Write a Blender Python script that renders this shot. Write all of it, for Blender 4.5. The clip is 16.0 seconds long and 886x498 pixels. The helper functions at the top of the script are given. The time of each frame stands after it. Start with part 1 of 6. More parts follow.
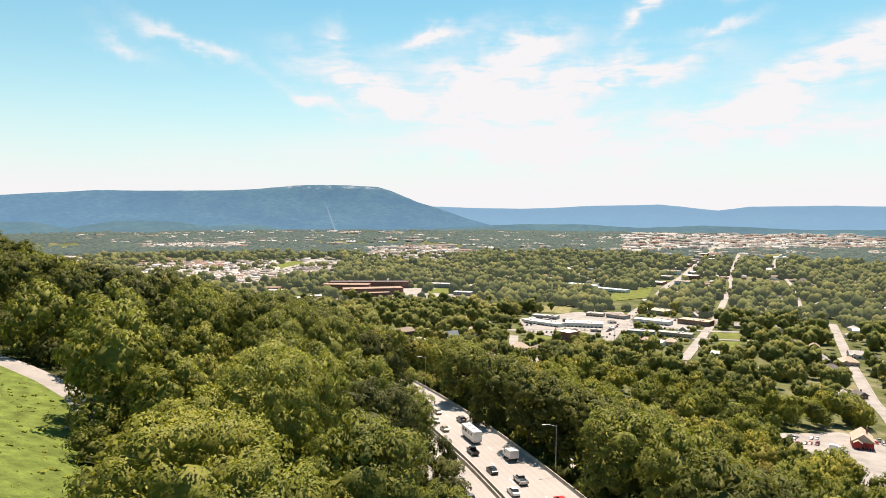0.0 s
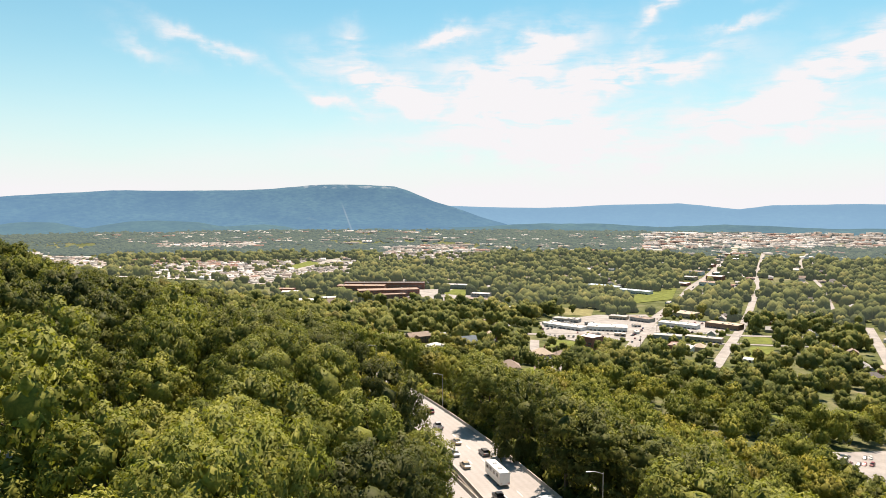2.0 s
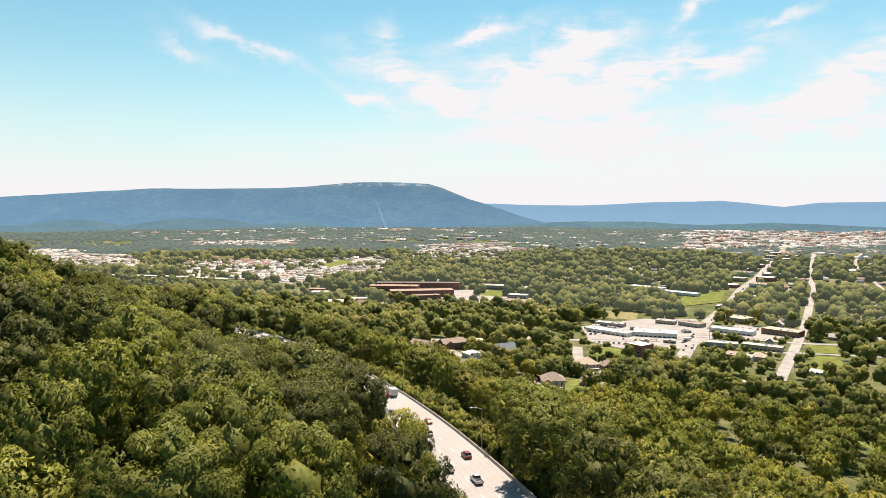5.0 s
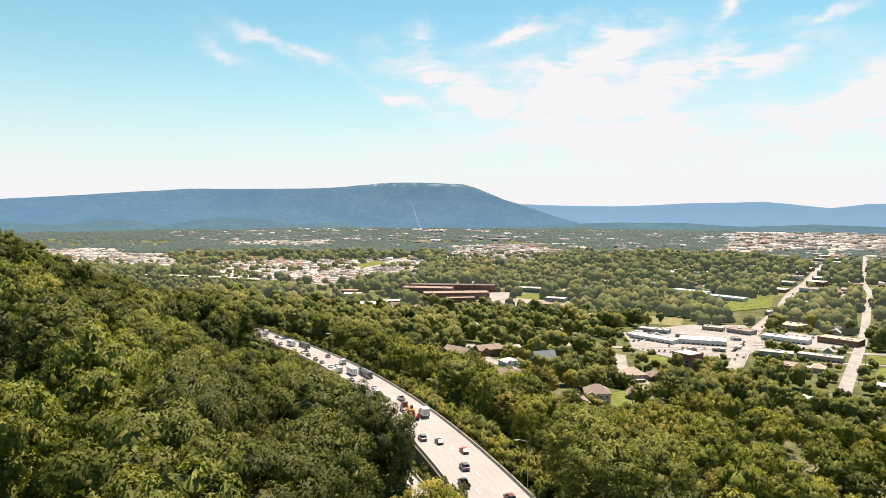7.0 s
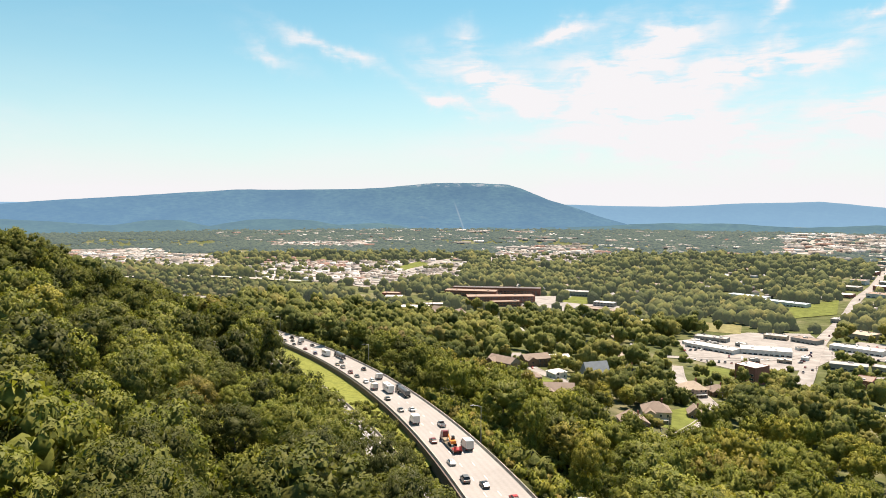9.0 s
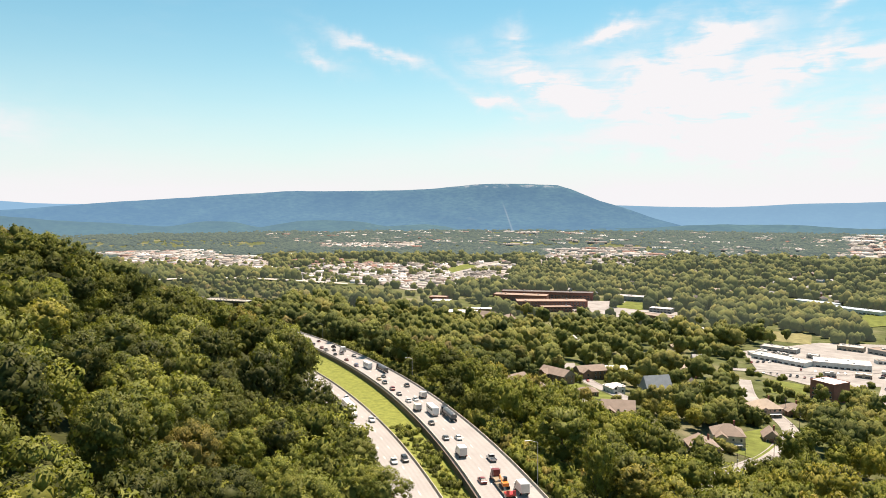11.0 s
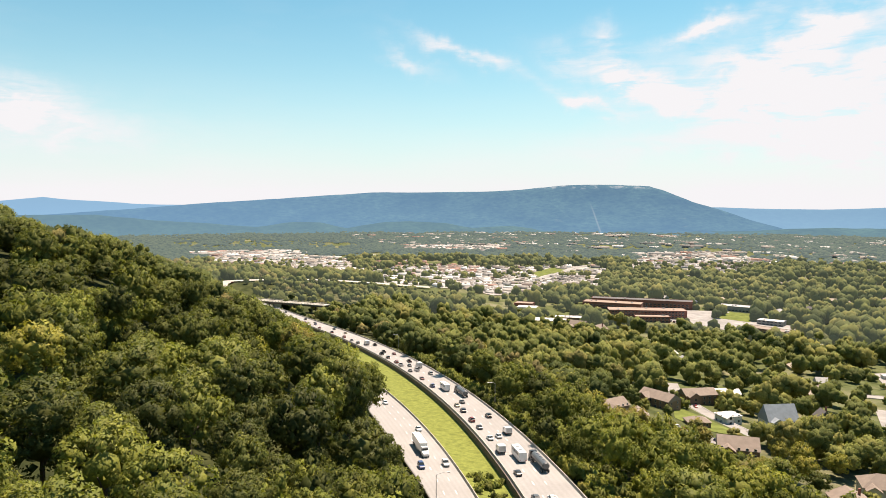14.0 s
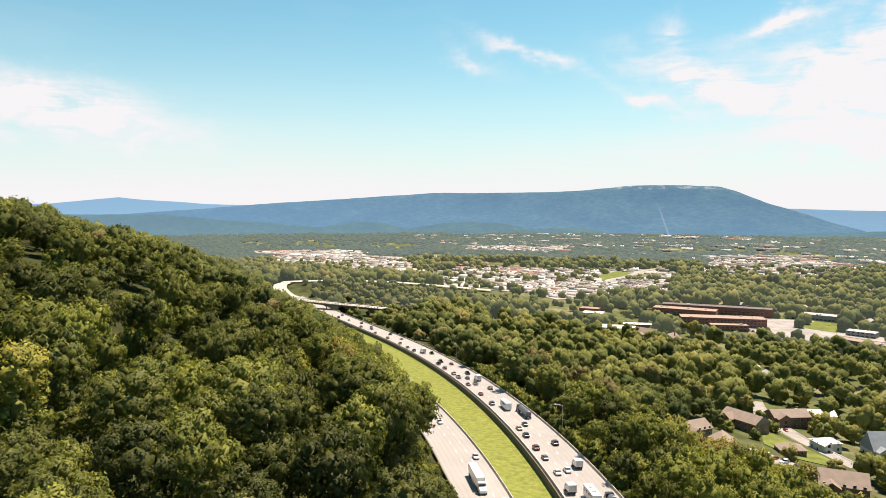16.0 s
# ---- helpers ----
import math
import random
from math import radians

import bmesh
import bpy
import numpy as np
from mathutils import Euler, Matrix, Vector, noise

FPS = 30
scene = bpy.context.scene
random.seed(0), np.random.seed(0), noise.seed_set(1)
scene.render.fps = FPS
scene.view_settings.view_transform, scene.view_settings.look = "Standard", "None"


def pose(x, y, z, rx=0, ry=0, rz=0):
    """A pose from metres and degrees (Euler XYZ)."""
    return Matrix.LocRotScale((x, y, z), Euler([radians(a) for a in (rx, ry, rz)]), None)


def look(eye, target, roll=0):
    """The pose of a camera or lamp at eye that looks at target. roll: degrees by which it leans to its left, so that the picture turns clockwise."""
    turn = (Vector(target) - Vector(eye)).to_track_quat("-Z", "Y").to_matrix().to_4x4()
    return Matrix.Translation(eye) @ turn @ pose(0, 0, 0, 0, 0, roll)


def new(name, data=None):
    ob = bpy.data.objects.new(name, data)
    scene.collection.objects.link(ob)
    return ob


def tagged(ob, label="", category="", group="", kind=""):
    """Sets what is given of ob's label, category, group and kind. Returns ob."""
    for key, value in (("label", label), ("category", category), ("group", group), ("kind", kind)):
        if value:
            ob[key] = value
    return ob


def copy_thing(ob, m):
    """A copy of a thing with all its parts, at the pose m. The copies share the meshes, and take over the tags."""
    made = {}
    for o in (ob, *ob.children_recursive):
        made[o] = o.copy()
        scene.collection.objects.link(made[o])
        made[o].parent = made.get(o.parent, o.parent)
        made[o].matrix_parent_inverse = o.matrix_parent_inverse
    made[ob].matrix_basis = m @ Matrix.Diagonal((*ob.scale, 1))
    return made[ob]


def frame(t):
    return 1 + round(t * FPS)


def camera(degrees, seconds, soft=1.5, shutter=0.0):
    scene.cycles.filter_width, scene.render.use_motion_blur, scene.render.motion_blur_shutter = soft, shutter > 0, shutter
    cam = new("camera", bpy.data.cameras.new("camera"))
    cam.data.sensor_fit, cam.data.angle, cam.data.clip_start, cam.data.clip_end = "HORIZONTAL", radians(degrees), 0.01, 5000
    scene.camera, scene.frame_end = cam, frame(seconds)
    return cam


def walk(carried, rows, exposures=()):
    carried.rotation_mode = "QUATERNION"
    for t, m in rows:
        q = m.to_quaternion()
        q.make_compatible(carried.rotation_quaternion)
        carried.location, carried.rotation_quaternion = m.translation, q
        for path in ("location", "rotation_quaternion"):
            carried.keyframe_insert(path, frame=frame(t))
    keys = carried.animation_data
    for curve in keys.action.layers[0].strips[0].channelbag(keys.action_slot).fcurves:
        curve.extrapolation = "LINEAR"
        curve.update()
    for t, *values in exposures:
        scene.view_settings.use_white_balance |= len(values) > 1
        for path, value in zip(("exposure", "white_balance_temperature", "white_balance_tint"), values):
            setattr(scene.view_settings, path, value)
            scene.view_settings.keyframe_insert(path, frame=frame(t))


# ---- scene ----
cam = camera(64.58, 16.0, 0.85)
# seconds, x, y, z, tilt, heading, roll
ROWS = [
    (0.0, 0.03, 0.01, 159.50, 86.213, 9.261, 0.189),
    (0.5, -1.37, 7.13, 159.31, 86.173, 9.505, 0.176),
    (1.0, -2.77, 14.59, 159.26, 86.170, 9.879, 0.125),
    (1.5, -4.19, 21.89, 159.13, 86.145, 10.225, 0.074),
    (2.0, -5.63, 29.30, 159.10, 86.161, 10.617, 0.042),
    (2.5, -6.95, 36.48, 158.92, 86.148, 11.009, 0.016),
    (3.0, -8.31, 43.86, 158.85, 86.137, 11.444, -0.018),
    (3.5, -9.99, 51.11, 158.70, 86.105, 11.819, -0.046),
    (4.0, -11.65, 58.66, 158.66, 86.052, 12.319, -0.062),
    (6.5, -21.24, 93.76, 157.01, 86.011, 15.514, 0.083),
    (7.0, -23.33, 101.06, 156.81, 86.040, 16.279, 0.075),
    (7.5, -25.46, 108.41, 156.69, 86.027, 16.973, 0.068),
    (8.0, -27.74, 115.76, 156.75, 86.043, 17.871, 0.067),
    (8.5, -30.09, 122.89, 156.79, 86.041, 18.772, 0.045),
    (9.0, -32.69, 129.87, 157.04, 86.066, 19.828, 0.004),
    (11.5, -45.87, 162.70, 157.90, 86.167, 24.834, -0.121),
    (12.0, -49.14, 169.96, 157.88, 86.178, 25.958, -0.080),
    (12.5, -52.44, 177.06, 157.83, 86.171, 27.005, -0.076),
    (13.0, -56.03, 183.98, 157.80, 86.197, 28.260, -0.074),
    (13.5, -59.47, 190.65, 157.60, 86.219, 29.402, -0.066),
    (14.0, -63.06, 197.20, 157.40, 86.278, 30.704, -0.046),
    (14.5, -66.57, 203.75, 157.17, 86.298, 31.872, -0.019),
    (15.0, -70.42, 210.25, 157.07, 86.320, 33.175, 0.001),
    (15.5, -74.23, 216.65, 156.96, 86.324, 34.337, 0.032),
    (16.0, -78.33, 222.95, 156.95, 86.335, 35.759, 0.055),
]
walk(cam, [(t, pose(x, y, z, rx, 0, rz) @ pose(0, 0, 0, 0, 0, roll)) for t, x, y, z, rx, rz, roll in ROWS],
     [(0.0, 1.0, 7200, 12), (16.0, 1.0, 7200, 12)])

# ---- world, sun ----
SUN_AZ, SUN_EL = radians(6), radians(66)  # clockwise from +y; height


def build_world():
    world = bpy.data.worlds.new("world")
    scene.world = world
    world.use_nodes = True
    nt = world.node_tree
    nt.nodes.clear()
    N, L = nt.nodes.new, nt.links.new
    sky = N("ShaderNodeTexSky")
    sky.sky_type, sky.sun_disc = "NISHITA", False
    sky.sun_elevation, sky.sun_rotation = SUN_EL, SUN_AZ
    sky.air_density, sky.dust_density, sky.ozone_density = 1.0, 0.4, 1.2
    co = N("ShaderNodeTexCoord")

    def m(op, a, b=None, c=None, clamp=False):
        n = N("ShaderNodeMath")
        n.operation, n.use_clamp = op, clamp
        for i, v in enumerate((a, b, c)):
            if v is None:
                continue
            if isinstance(v, (int, float)):
                n.inputs[i].default_value = v
            else:
                L(v, n.inputs[i])
        return n.outputs[0]

    sep = N("ShaderNodeSeparateXYZ")
    L(co.outputs["Generated"], sep.inputs[0])
    x, y, z = sep.outputs
    az = m("ARCTAN2", m("MULTIPLY", x, -1), y)      # left of +y is positive
    el = m("ARCSINE", z)
    azd, eld = m("MULTIPLY", az, 57.2958), m("MULTIPLY", el, 57.2958)

    flat = N("ShaderNodeCombineXYZ")
    L(azd, flat.inputs[0]), L(eld, flat.inputs[1])

    def fbm(scale, detail, sx=1.0, sy=1.0, rot=0.0, off=0.0, rough=0.55, dist=0.0):
        mp = N("ShaderNodeMapping")
        mp.inputs["Scale"].default_value = (sx, sy, 1)
        mp.inputs["Rotation"].default_value = (0, 0, radians(rot))
        mp.inputs["Location"].default_value = (off, off * 0.7, 0)
        L(flat.outputs[0], mp.inputs[0])
        t = N("ShaderNodeTexNoise")
        t.inputs["Scale"].default_value, t.inputs["Detail"].default_value = scale, detail
        t.inputs["Roughness"].default_value, t.inputs["Distortion"].default_value = rough, dist
        L(mp.outputs[0], t.inputs["Vector"])
        return t.outputs[0]

    # warp so that the strokes below get wispy edges
    wa = m("MULTIPLY", m("SUBTRACT", fbm(0.22, 5, off=3.0), 0.5), 5.5)
    wb = m("MULTIPLY", m("SUBTRACT", fbm(0.3, 5, off=11.0), 0.5), 4.0)
    A, E = m("ADD", azd, wa), m("ADD", eld, wb)
    wisps = fbm(0.35, 7, sx=0.6, sy=1.9, rot=-24, rough=0.56, dist=0.7)
    cover = None
    for ca, ce, la, lb, tilt, w in CIRRUS:
        da, de = m("SUBTRACT", A, ca), m("SUBTRACT", E, ce)
        c, s = math.cos(radians(tilt)), math.sin(radians(tilt))
        p = m("ADD", m("MULTIPLY", da, c / la), m("MULTIPLY", de, s / la))
        q = m("ADD", m("MULTIPLY", da, -s / lb), m("MULTIPLY", de, c / lb))
        r2 = m("ADD", m("MULTIPLY", p, p), m("MULTIPLY", q, q))
        g = m("MULTIPLY", m("EXPONENT", m("MULTIPLY", r2, -1.0)), w)
        cover = g if cover is None else m("ADD", cover, g)
    fibres = fbm(0.9, 6, sx=0.35, sy=2.4, rot=-20, off=17, rough=0.66, dist=0.8)
    ripple = m("MULTIPLY_ADD", m("MULTIPLY_ADD", fibres, 0.35, m("MULTIPLY", wisps, 0.75)), 4.6, -1.9, clamp=True)
    cirrus = m("MULTIPLY", m("MINIMUM", m("MULTIPLY", cover, 1.15), 1.25), m("MULTIPLY_ADD", ripple, 1.1, 0.2))
    # thin streaks everywhere else, so that the sky goes on behind the camera
    rest = m("MULTIPLY", m("MULTIPLY_ADD", fbm(0.05, 6, sx=0.7, sy=2.2, rot=-18, off=31), 3.2, -1.75, clamp=True), 0.28)
    # the milky haze above the horizon
    low = m("EXPONENT", m("MULTIPLY", m("POWER", m("MULTIPLY", m("MAXIMUM", eld, 0), 1 / 7.4), 1.4), -1.0))
    lown = m("MULTIPLY", low, m("MULTIPLY_ADD", fbm(0.12, 4, sx=0.5, sy=2.5, off=5), 0.35, 0.86))
    amount = m("MINIMUM", m("ADD", m("ADD", cirrus, m("MULTIPLY", rest, 0.6)), lown), 1.0)

    tint = N("ShaderNodeMix")
    tint.data_type, tint.blend_type = "RGBA", "MULTIPLY"
    tint.inputs["Factor"].default_value = 1.0
    L(sky.outputs[0], tint.inputs["A"])
    tint.inputs["B"].default_value = SKY_TINT
    mix = N("ShaderNodeMix")
    mix.data_type = "RGBA"
    L(amount, mix.inputs["Factor"])
    L(tint.outputs["Result"], mix.inputs["A"])
    mix.inputs["B"].default_value = CLOUD
    bg, out = N("ShaderNodeBackground"), N("ShaderNodeOutputWorld")
    bg.inputs["Strength"].default_value = 0.05
    L(mix.outputs["Result"], bg.inputs[0])
    L(bg.outputs[0], out.inputs[0])


SKY_TINT = (0.78, 1.50, 1.46, 1)
CLOUD = (8.75, 9.16, 10.15, 1)
# cirrus wisps: bearing left of +y, height, half length, half width (degrees), lean, density
CIRRUS = [
    (15.0, 8.9, 5.5, 1.2, 23, 1.0), (4.4, 7.3, 6.5, 2.3, 18, 1.15), (9.9, 13.0, 4.0, 0.7, -14, 0.8), (3.0, 11.7, 4.2, 1.4, -15, 1.1),
    (-4.6, 10.0, 6.5, 1.2, -8, 1.0), (19.3, 7.9, 2.8, 0.6, 17, 0.75), (-6.4, 15.0, 2.8, 0.9, -52, 0.9), (-19.3, 9.8, 8.0, 1.6, -24, 1.0),
    (-16.4, 6.0, 12.0, 1.1, 5, 0.5), (-12.0, 13.0, 2.6, 0.45, -10, 0.65), (28.5, 11.6, 4.5, 0.6, 18, 0.6), (33.7, 11.3, 2.4, 0.6, 25, 0.45),
    (3.0, 4.6, 12.0, 1.2, 0, 0.35), (65.0, 7.0, 8.0, 1.8, 8, 0.7), (17.9, 12.4, 1.2, 0.9, 40, 0.5), (-18.5, 15.5, 6.0, 0.5, 0, 0.5),
]
build_world()

sun_data = bpy.data.lights.new("sun", "SUN")
sun_data.energy, sun_data.angle, sun_data.color = 5.6, radians(0.6), (1.0, 0.87, 0.76)
sun = new("sun", sun_data)
sun.matrix_world = look((0, 0, 900), Vector((0, 0, 900)) - Vector((math.sin(SUN_AZ) * math.cos(SUN_EL), math.cos(SUN_AZ) * math.cos(SUN_EL), math.sin(SUN_EL))))
scene.view_settings.exposure = 0.0

# ---- materials ----
def shader(name):
    mat = bpy.data.materials.new(name)
    mat.use_nodes = True
    nt = mat.node_tree
    return mat, nt, nt.nodes["Principled BSDF"], nt.nodes["Material Output"]


def ramp(nt, fac, stops):
    n = nt.nodes.new("ShaderNodeValToRGB")
    el = n.color_ramp.elements
    while len(el) < len(stops):
        el.new(0.5)
    for e, (p, c) in zip(el, stops):
        e.position, e.color = p, (*c, 1)
    nt.links.new(fac, n.inputs[0])
    return n.outputs[0]


def noise_tex(nt, scale, detail=4, rough=0.55, object_space=False, stretch=None):
    co = nt.nodes.new("ShaderNodeTexCoord" if object_space else "ShaderNodeNewGeometry")
    src = co.outputs["Object"] if object_space else co.outputs["Position"]
    if stretch:
        mp = nt.nodes.new("ShaderNodeMapping")
        mp.inputs["Scale"].default_value = stretch
        nt.links.new(src, mp.inputs[0])
        src = mp.outputs[0]
    t = nt.nodes.new("ShaderNodeTexNoise")
    t.inputs["Scale"].default_value, t.inputs["Detail"].default_value, t.inputs["Roughness"].default_value = scale, detail, rough
    nt.links.new(src, t.inputs["Vector"])
    return t.outputs[0]


def mixc(nt, fac, a, b, blend="MIX"):
    n = nt.nodes.new("ShaderNodeMix")
    n.data_type, n.blend_type = "RGBA", blend
    for sock, v in ((n.inputs["Factor"], fac), (n.inputs["A"], a), (n.inputs["B"], b)):
        if isinstance(v, (int, float)):
            sock.default_value = v
        elif isinstance(v, tuple):
            sock.default_value = (*v[:3], 1)
        else:
            nt.links.new(v, sock)
    return n.outputs["Result"]


def bump(nt, bsdf, height, strength, distance):
    n = nt.nodes.new("ShaderNodeBump")
    n.inputs["Strength"].default_value, n.inputs["Distance"].default_value = strength, distance
    nt.links.new(height, n.inputs["Height"])
    nt.links.new(n.outputs[0], bsdf.inputs["Normal"])


MATS = {}


def surface(name, colour, rough=0.8, metal=0.0, spread=0.25, scale=0.6, fine=6.0, spec=0.5, object_space=False, relief=0.0):
    """A plain material with wear at two scales."""
    if name in MATS:
        return MATS[name]
    mat, nt, bsdf, _ = shader(name)
    a, b = noise_tex(nt, scale, 4, 0.6, object_space), noise_tex(nt, fine, 3, 0.6, object_space)
    dark, light = tuple(c * (1 - spread) for c in colour), tuple(min(c * (1 + spread), 1) for c in colour)
    base = ramp(nt, a, [(0.3, dark), (0.7, light)])
    grain = ramp(nt, b, [(0.3, (1 - spread * 0.6,) * 3), (0.7, (1.0,) * 3)])
    nt.links.new(mixc(nt, 1.0, base, grain, "MULTIPLY"), bsdf.inputs["Base Color"])
    bsdf.inputs["Roughness"].default_value, bsdf.inputs["Metallic"].default_value = rough, metal
    bsdf.inputs["Specular IOR Level"].default_value = spec
    if relief:
        bump(nt, bsdf, b, 0.6, relief)
    MATS[name] = mat
    return mat


def leaf_material(name, per_object, stops, passing=0.33, haze_glow=None, amount=0.0, grain=1.6, speck=1.0, relief=0.0):
    """Foliage: hue by tree, tone by leaf spray, light passing through the leaves."""
    mat, nt, bsdf, out = shader(name)
    if per_object:
        tone = nt.nodes.new("ShaderNodeObjectInfo").outputs["Color"]
    else:
        at = nt.nodes.new("ShaderNodeAttribute")
        at.attribute_name = "tone"
        tone = at.outputs["Fac"]
    base = ramp(nt, tone, stops)
    geo = nt.nodes.new("ShaderNodeNewGeometry")
    clump = ramp(nt, geo.outputs["Random Per Island"], [(0.0, tuple(1 - speck * k for k in (0.34, 0.30, 0.30))), (0.5, (1.0, 1.0, 1.0)), (1.0, tuple(1 + speck * k for k in (0.42, 0.36, 0.22)))])
    col = mixc(nt, 1.0, base, clump, "MULTIPLY")
    # sunlit and older leaves in patches across a crown
    col = mixc(nt, 1.0, col, ramp(nt, noise_tex(nt, grain * 0.18, 3, 0.6), [(0.35, (0.86, 0.92, 0.84)), (0.65, (1.14, 1.07, 1.0))]), "MULTIPLY")
    if grain > 1:
        col = mixc(nt, 1.0, col, ramp(nt, noise_tex(nt, grain, 4, 0.7), [(0.36, (0.74, 0.76, 0.7)), (0.64, (1.18, 1.16, 1.1))]), "MULTIPLY")
    nt.links.new(col, bsdf.inputs["Base Color"])
    if relief:
        bump(nt, bsdf, noise_tex(nt, 0.8, 4, 0.7), 0.8, relief)
    bsdf.inputs["Roughness"].default_value = 0.6
    bsdf.inputs["Specular IOR Level"].default_value = 0.12 if per_object else 0.05
    tr = nt.nodes.new("ShaderNodeBsdfTranslucent")
    nt.links.new(mixc(nt, 1.0, col, (1.15, 1.2, 0.6), "MULTIPLY"), tr.inputs[0])
    mx = nt.nodes.new("ShaderNodeMixShader")
    mx.inputs[0].default_value = passing
    nt.links.new(bsdf.outputs[0], mx.inputs[1])
    nt.links.new(tr.outputs[0], mx.inputs[2])
    last = mx.outputs[0]
    if haze_glow:
        # woods kilometres away: summer haze mixed in as a grey-blue glow
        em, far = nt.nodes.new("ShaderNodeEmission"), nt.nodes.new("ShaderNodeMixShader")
        em.inputs[0].default_value, far.inputs[0].default_value = (*haze_glow, 1), amount
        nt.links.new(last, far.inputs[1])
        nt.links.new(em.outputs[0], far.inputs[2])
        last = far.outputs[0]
    nt.links.new(last, out.inputs[0])
    return mat


GREENS = [(0.0, (0.066, 0.076, 0.028)), (0.3, (0.111, 0.123, 0.038)), (0.6, (0.154, 0.171, 0.047)),
          (0.84, (0.192, 0.208, 0.054)), (0.95, (0.247, 0.235, 0.059)), (1.0, (0.180, 0.145, 0.061))]
LEAF_TREE = leaf_material("leaves_tree", True, GREENS, speck=0.8)
LEAF_WOODS = leaf_material("leaves_woods", False, GREENS, speck=0.6)
# bluer than GREENS, to put some valley haze into the leaf colour
GREENS_LOW = [(0.0, (0.069, 0.089, 0.036)), (0.4, (0.129, 0.147, 0.055)), (0.75, (0.184, 0.200, 0.069)), (0.93, (0.235, 0.228, 0.082)), (1.0, (0.188, 0.154, 0.082))]
LEAF_SLOPE = leaf_material("leaves_slope", False, GREENS_LOW, 0.36, speck=0.6, relief=1.0)
# valley and distance leaves also carry painted haze as a faint glow
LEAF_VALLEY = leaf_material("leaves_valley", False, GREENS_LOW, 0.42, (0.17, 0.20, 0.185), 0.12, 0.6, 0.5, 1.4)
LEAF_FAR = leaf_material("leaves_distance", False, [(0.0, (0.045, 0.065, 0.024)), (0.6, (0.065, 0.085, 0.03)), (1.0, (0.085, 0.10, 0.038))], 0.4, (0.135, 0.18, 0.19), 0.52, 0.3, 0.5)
LEAF_WEED = leaf_material("leaves_weed", False, [(0.0, (0.15, 0.19, 0.045)), (0.6, (0.21, 0.25, 0.06)), (1.0, (0.26, 0.28, 0.07))])
BARK = surface("bark", (0.10, 0.075, 0.055), 0.9, scale=2.0, fine=12)


def road_material():
    """Pale concrete, darker along the wheel tracks, with oil down the middle of the lanes and patched slabs."""
    mat, nt, bsdf, _ = shader("concrete_road")
    at = nt.nodes.new("ShaderNodeAttribute")
    at.attribute_name = "tone"
    wave = nt.nodes.new("ShaderNodeMath")
    wave.operation = "SINE"
    mul = nt.nodes.new("ShaderNodeMath")
    mul.operation = "MULTIPLY"
    mul.inputs[1].default_value = 6.2832 / 1.8
    nt.links.new(at.outputs["Fac"], mul.inputs[0])
    nt.links.new(mul.outputs[0], wave.inputs[0])
    half = nt.nodes.new("ShaderNodeMath")
    half.operation, half.inputs[1].default_value, half.inputs[2].default_value = "MULTIPLY_ADD", 0.5, 0.5
    nt.links.new(wave.outputs[0], half.inputs[0])
    tracks = ramp(nt, half.outputs[0], [(0.0, (1.0,) * 3), (1.0, (0.93, 0.925, 0.92))])
    slabs = ramp(nt, noise_tex(nt, 0.05, 5, 0.6), [(0.3, (0.252, 0.239, 0.231)), (0.7, (0.305, 0.294, 0.286))])
    grain = ramp(nt, noise_tex(nt, 1.6, 4, 0.65), [(0.3, (0.86,) * 3), (0.7, (1.0,) * 3)])
    col = mixc(nt, 1.0, mixc(nt, 1.0, slabs, tracks, "MULTIPLY"), grain, "MULTIPLY")
    nt.links.new(col, bsdf.inputs["Base Color"])
    bsdf.inputs["Roughness"].default_value = 0.85
    return mat


CONCRETE_ROAD = road_material()
BARRIER = surface("barrier_concrete", (0.374, 0.346, 0.302), 0.85, spread=0.2, scale=0.5)
WALL_DARK = surface("dark_concrete", (0.115, 0.094, 0.079), 0.9, spread=0.3, scale=0.6)
ASPHALT = surface("old_asphalt", (0.238, 0.216, 0.198), 0.9, spread=0.16, scale=0.15, fine=4)
LOT = surface("parking_lot", (0.250, 0.235, 0.223), 0.9, spread=0.26, scale=0.09, fine=1.2)
LAWN = surface("lawn", (0.122, 0.144, 0.036), 0.95, spread=0.35, scale=0.12, fine=1.5, spec=0.1)
VERGE = surface("verge_grass", (0.165, 0.184, 0.044), 0.95, spread=0.3, scale=0.45, fine=3.0, spec=0.1, relief=0.1)
MEADOW = surface("meadow", (0.105, 0.140, 0.032), 0.95, spread=0.4, scale=0.35, fine=2.2, spec=0.1, relief=0.2)
DRY = surface("dry_grass", (0.190, 0.178, 0.085), 0.95, spread=0.3, scale=0.12, fine=1.2, spec=0.1)
PAINT_WHITE = surface("lane_paint", (0.75, 0.74, 0.70), 0.7, spread=0.1)
STEEL = surface("galvanised_steel", (0.42, 0.43, 0.44), 0.5, 0.7, spread=0.1)


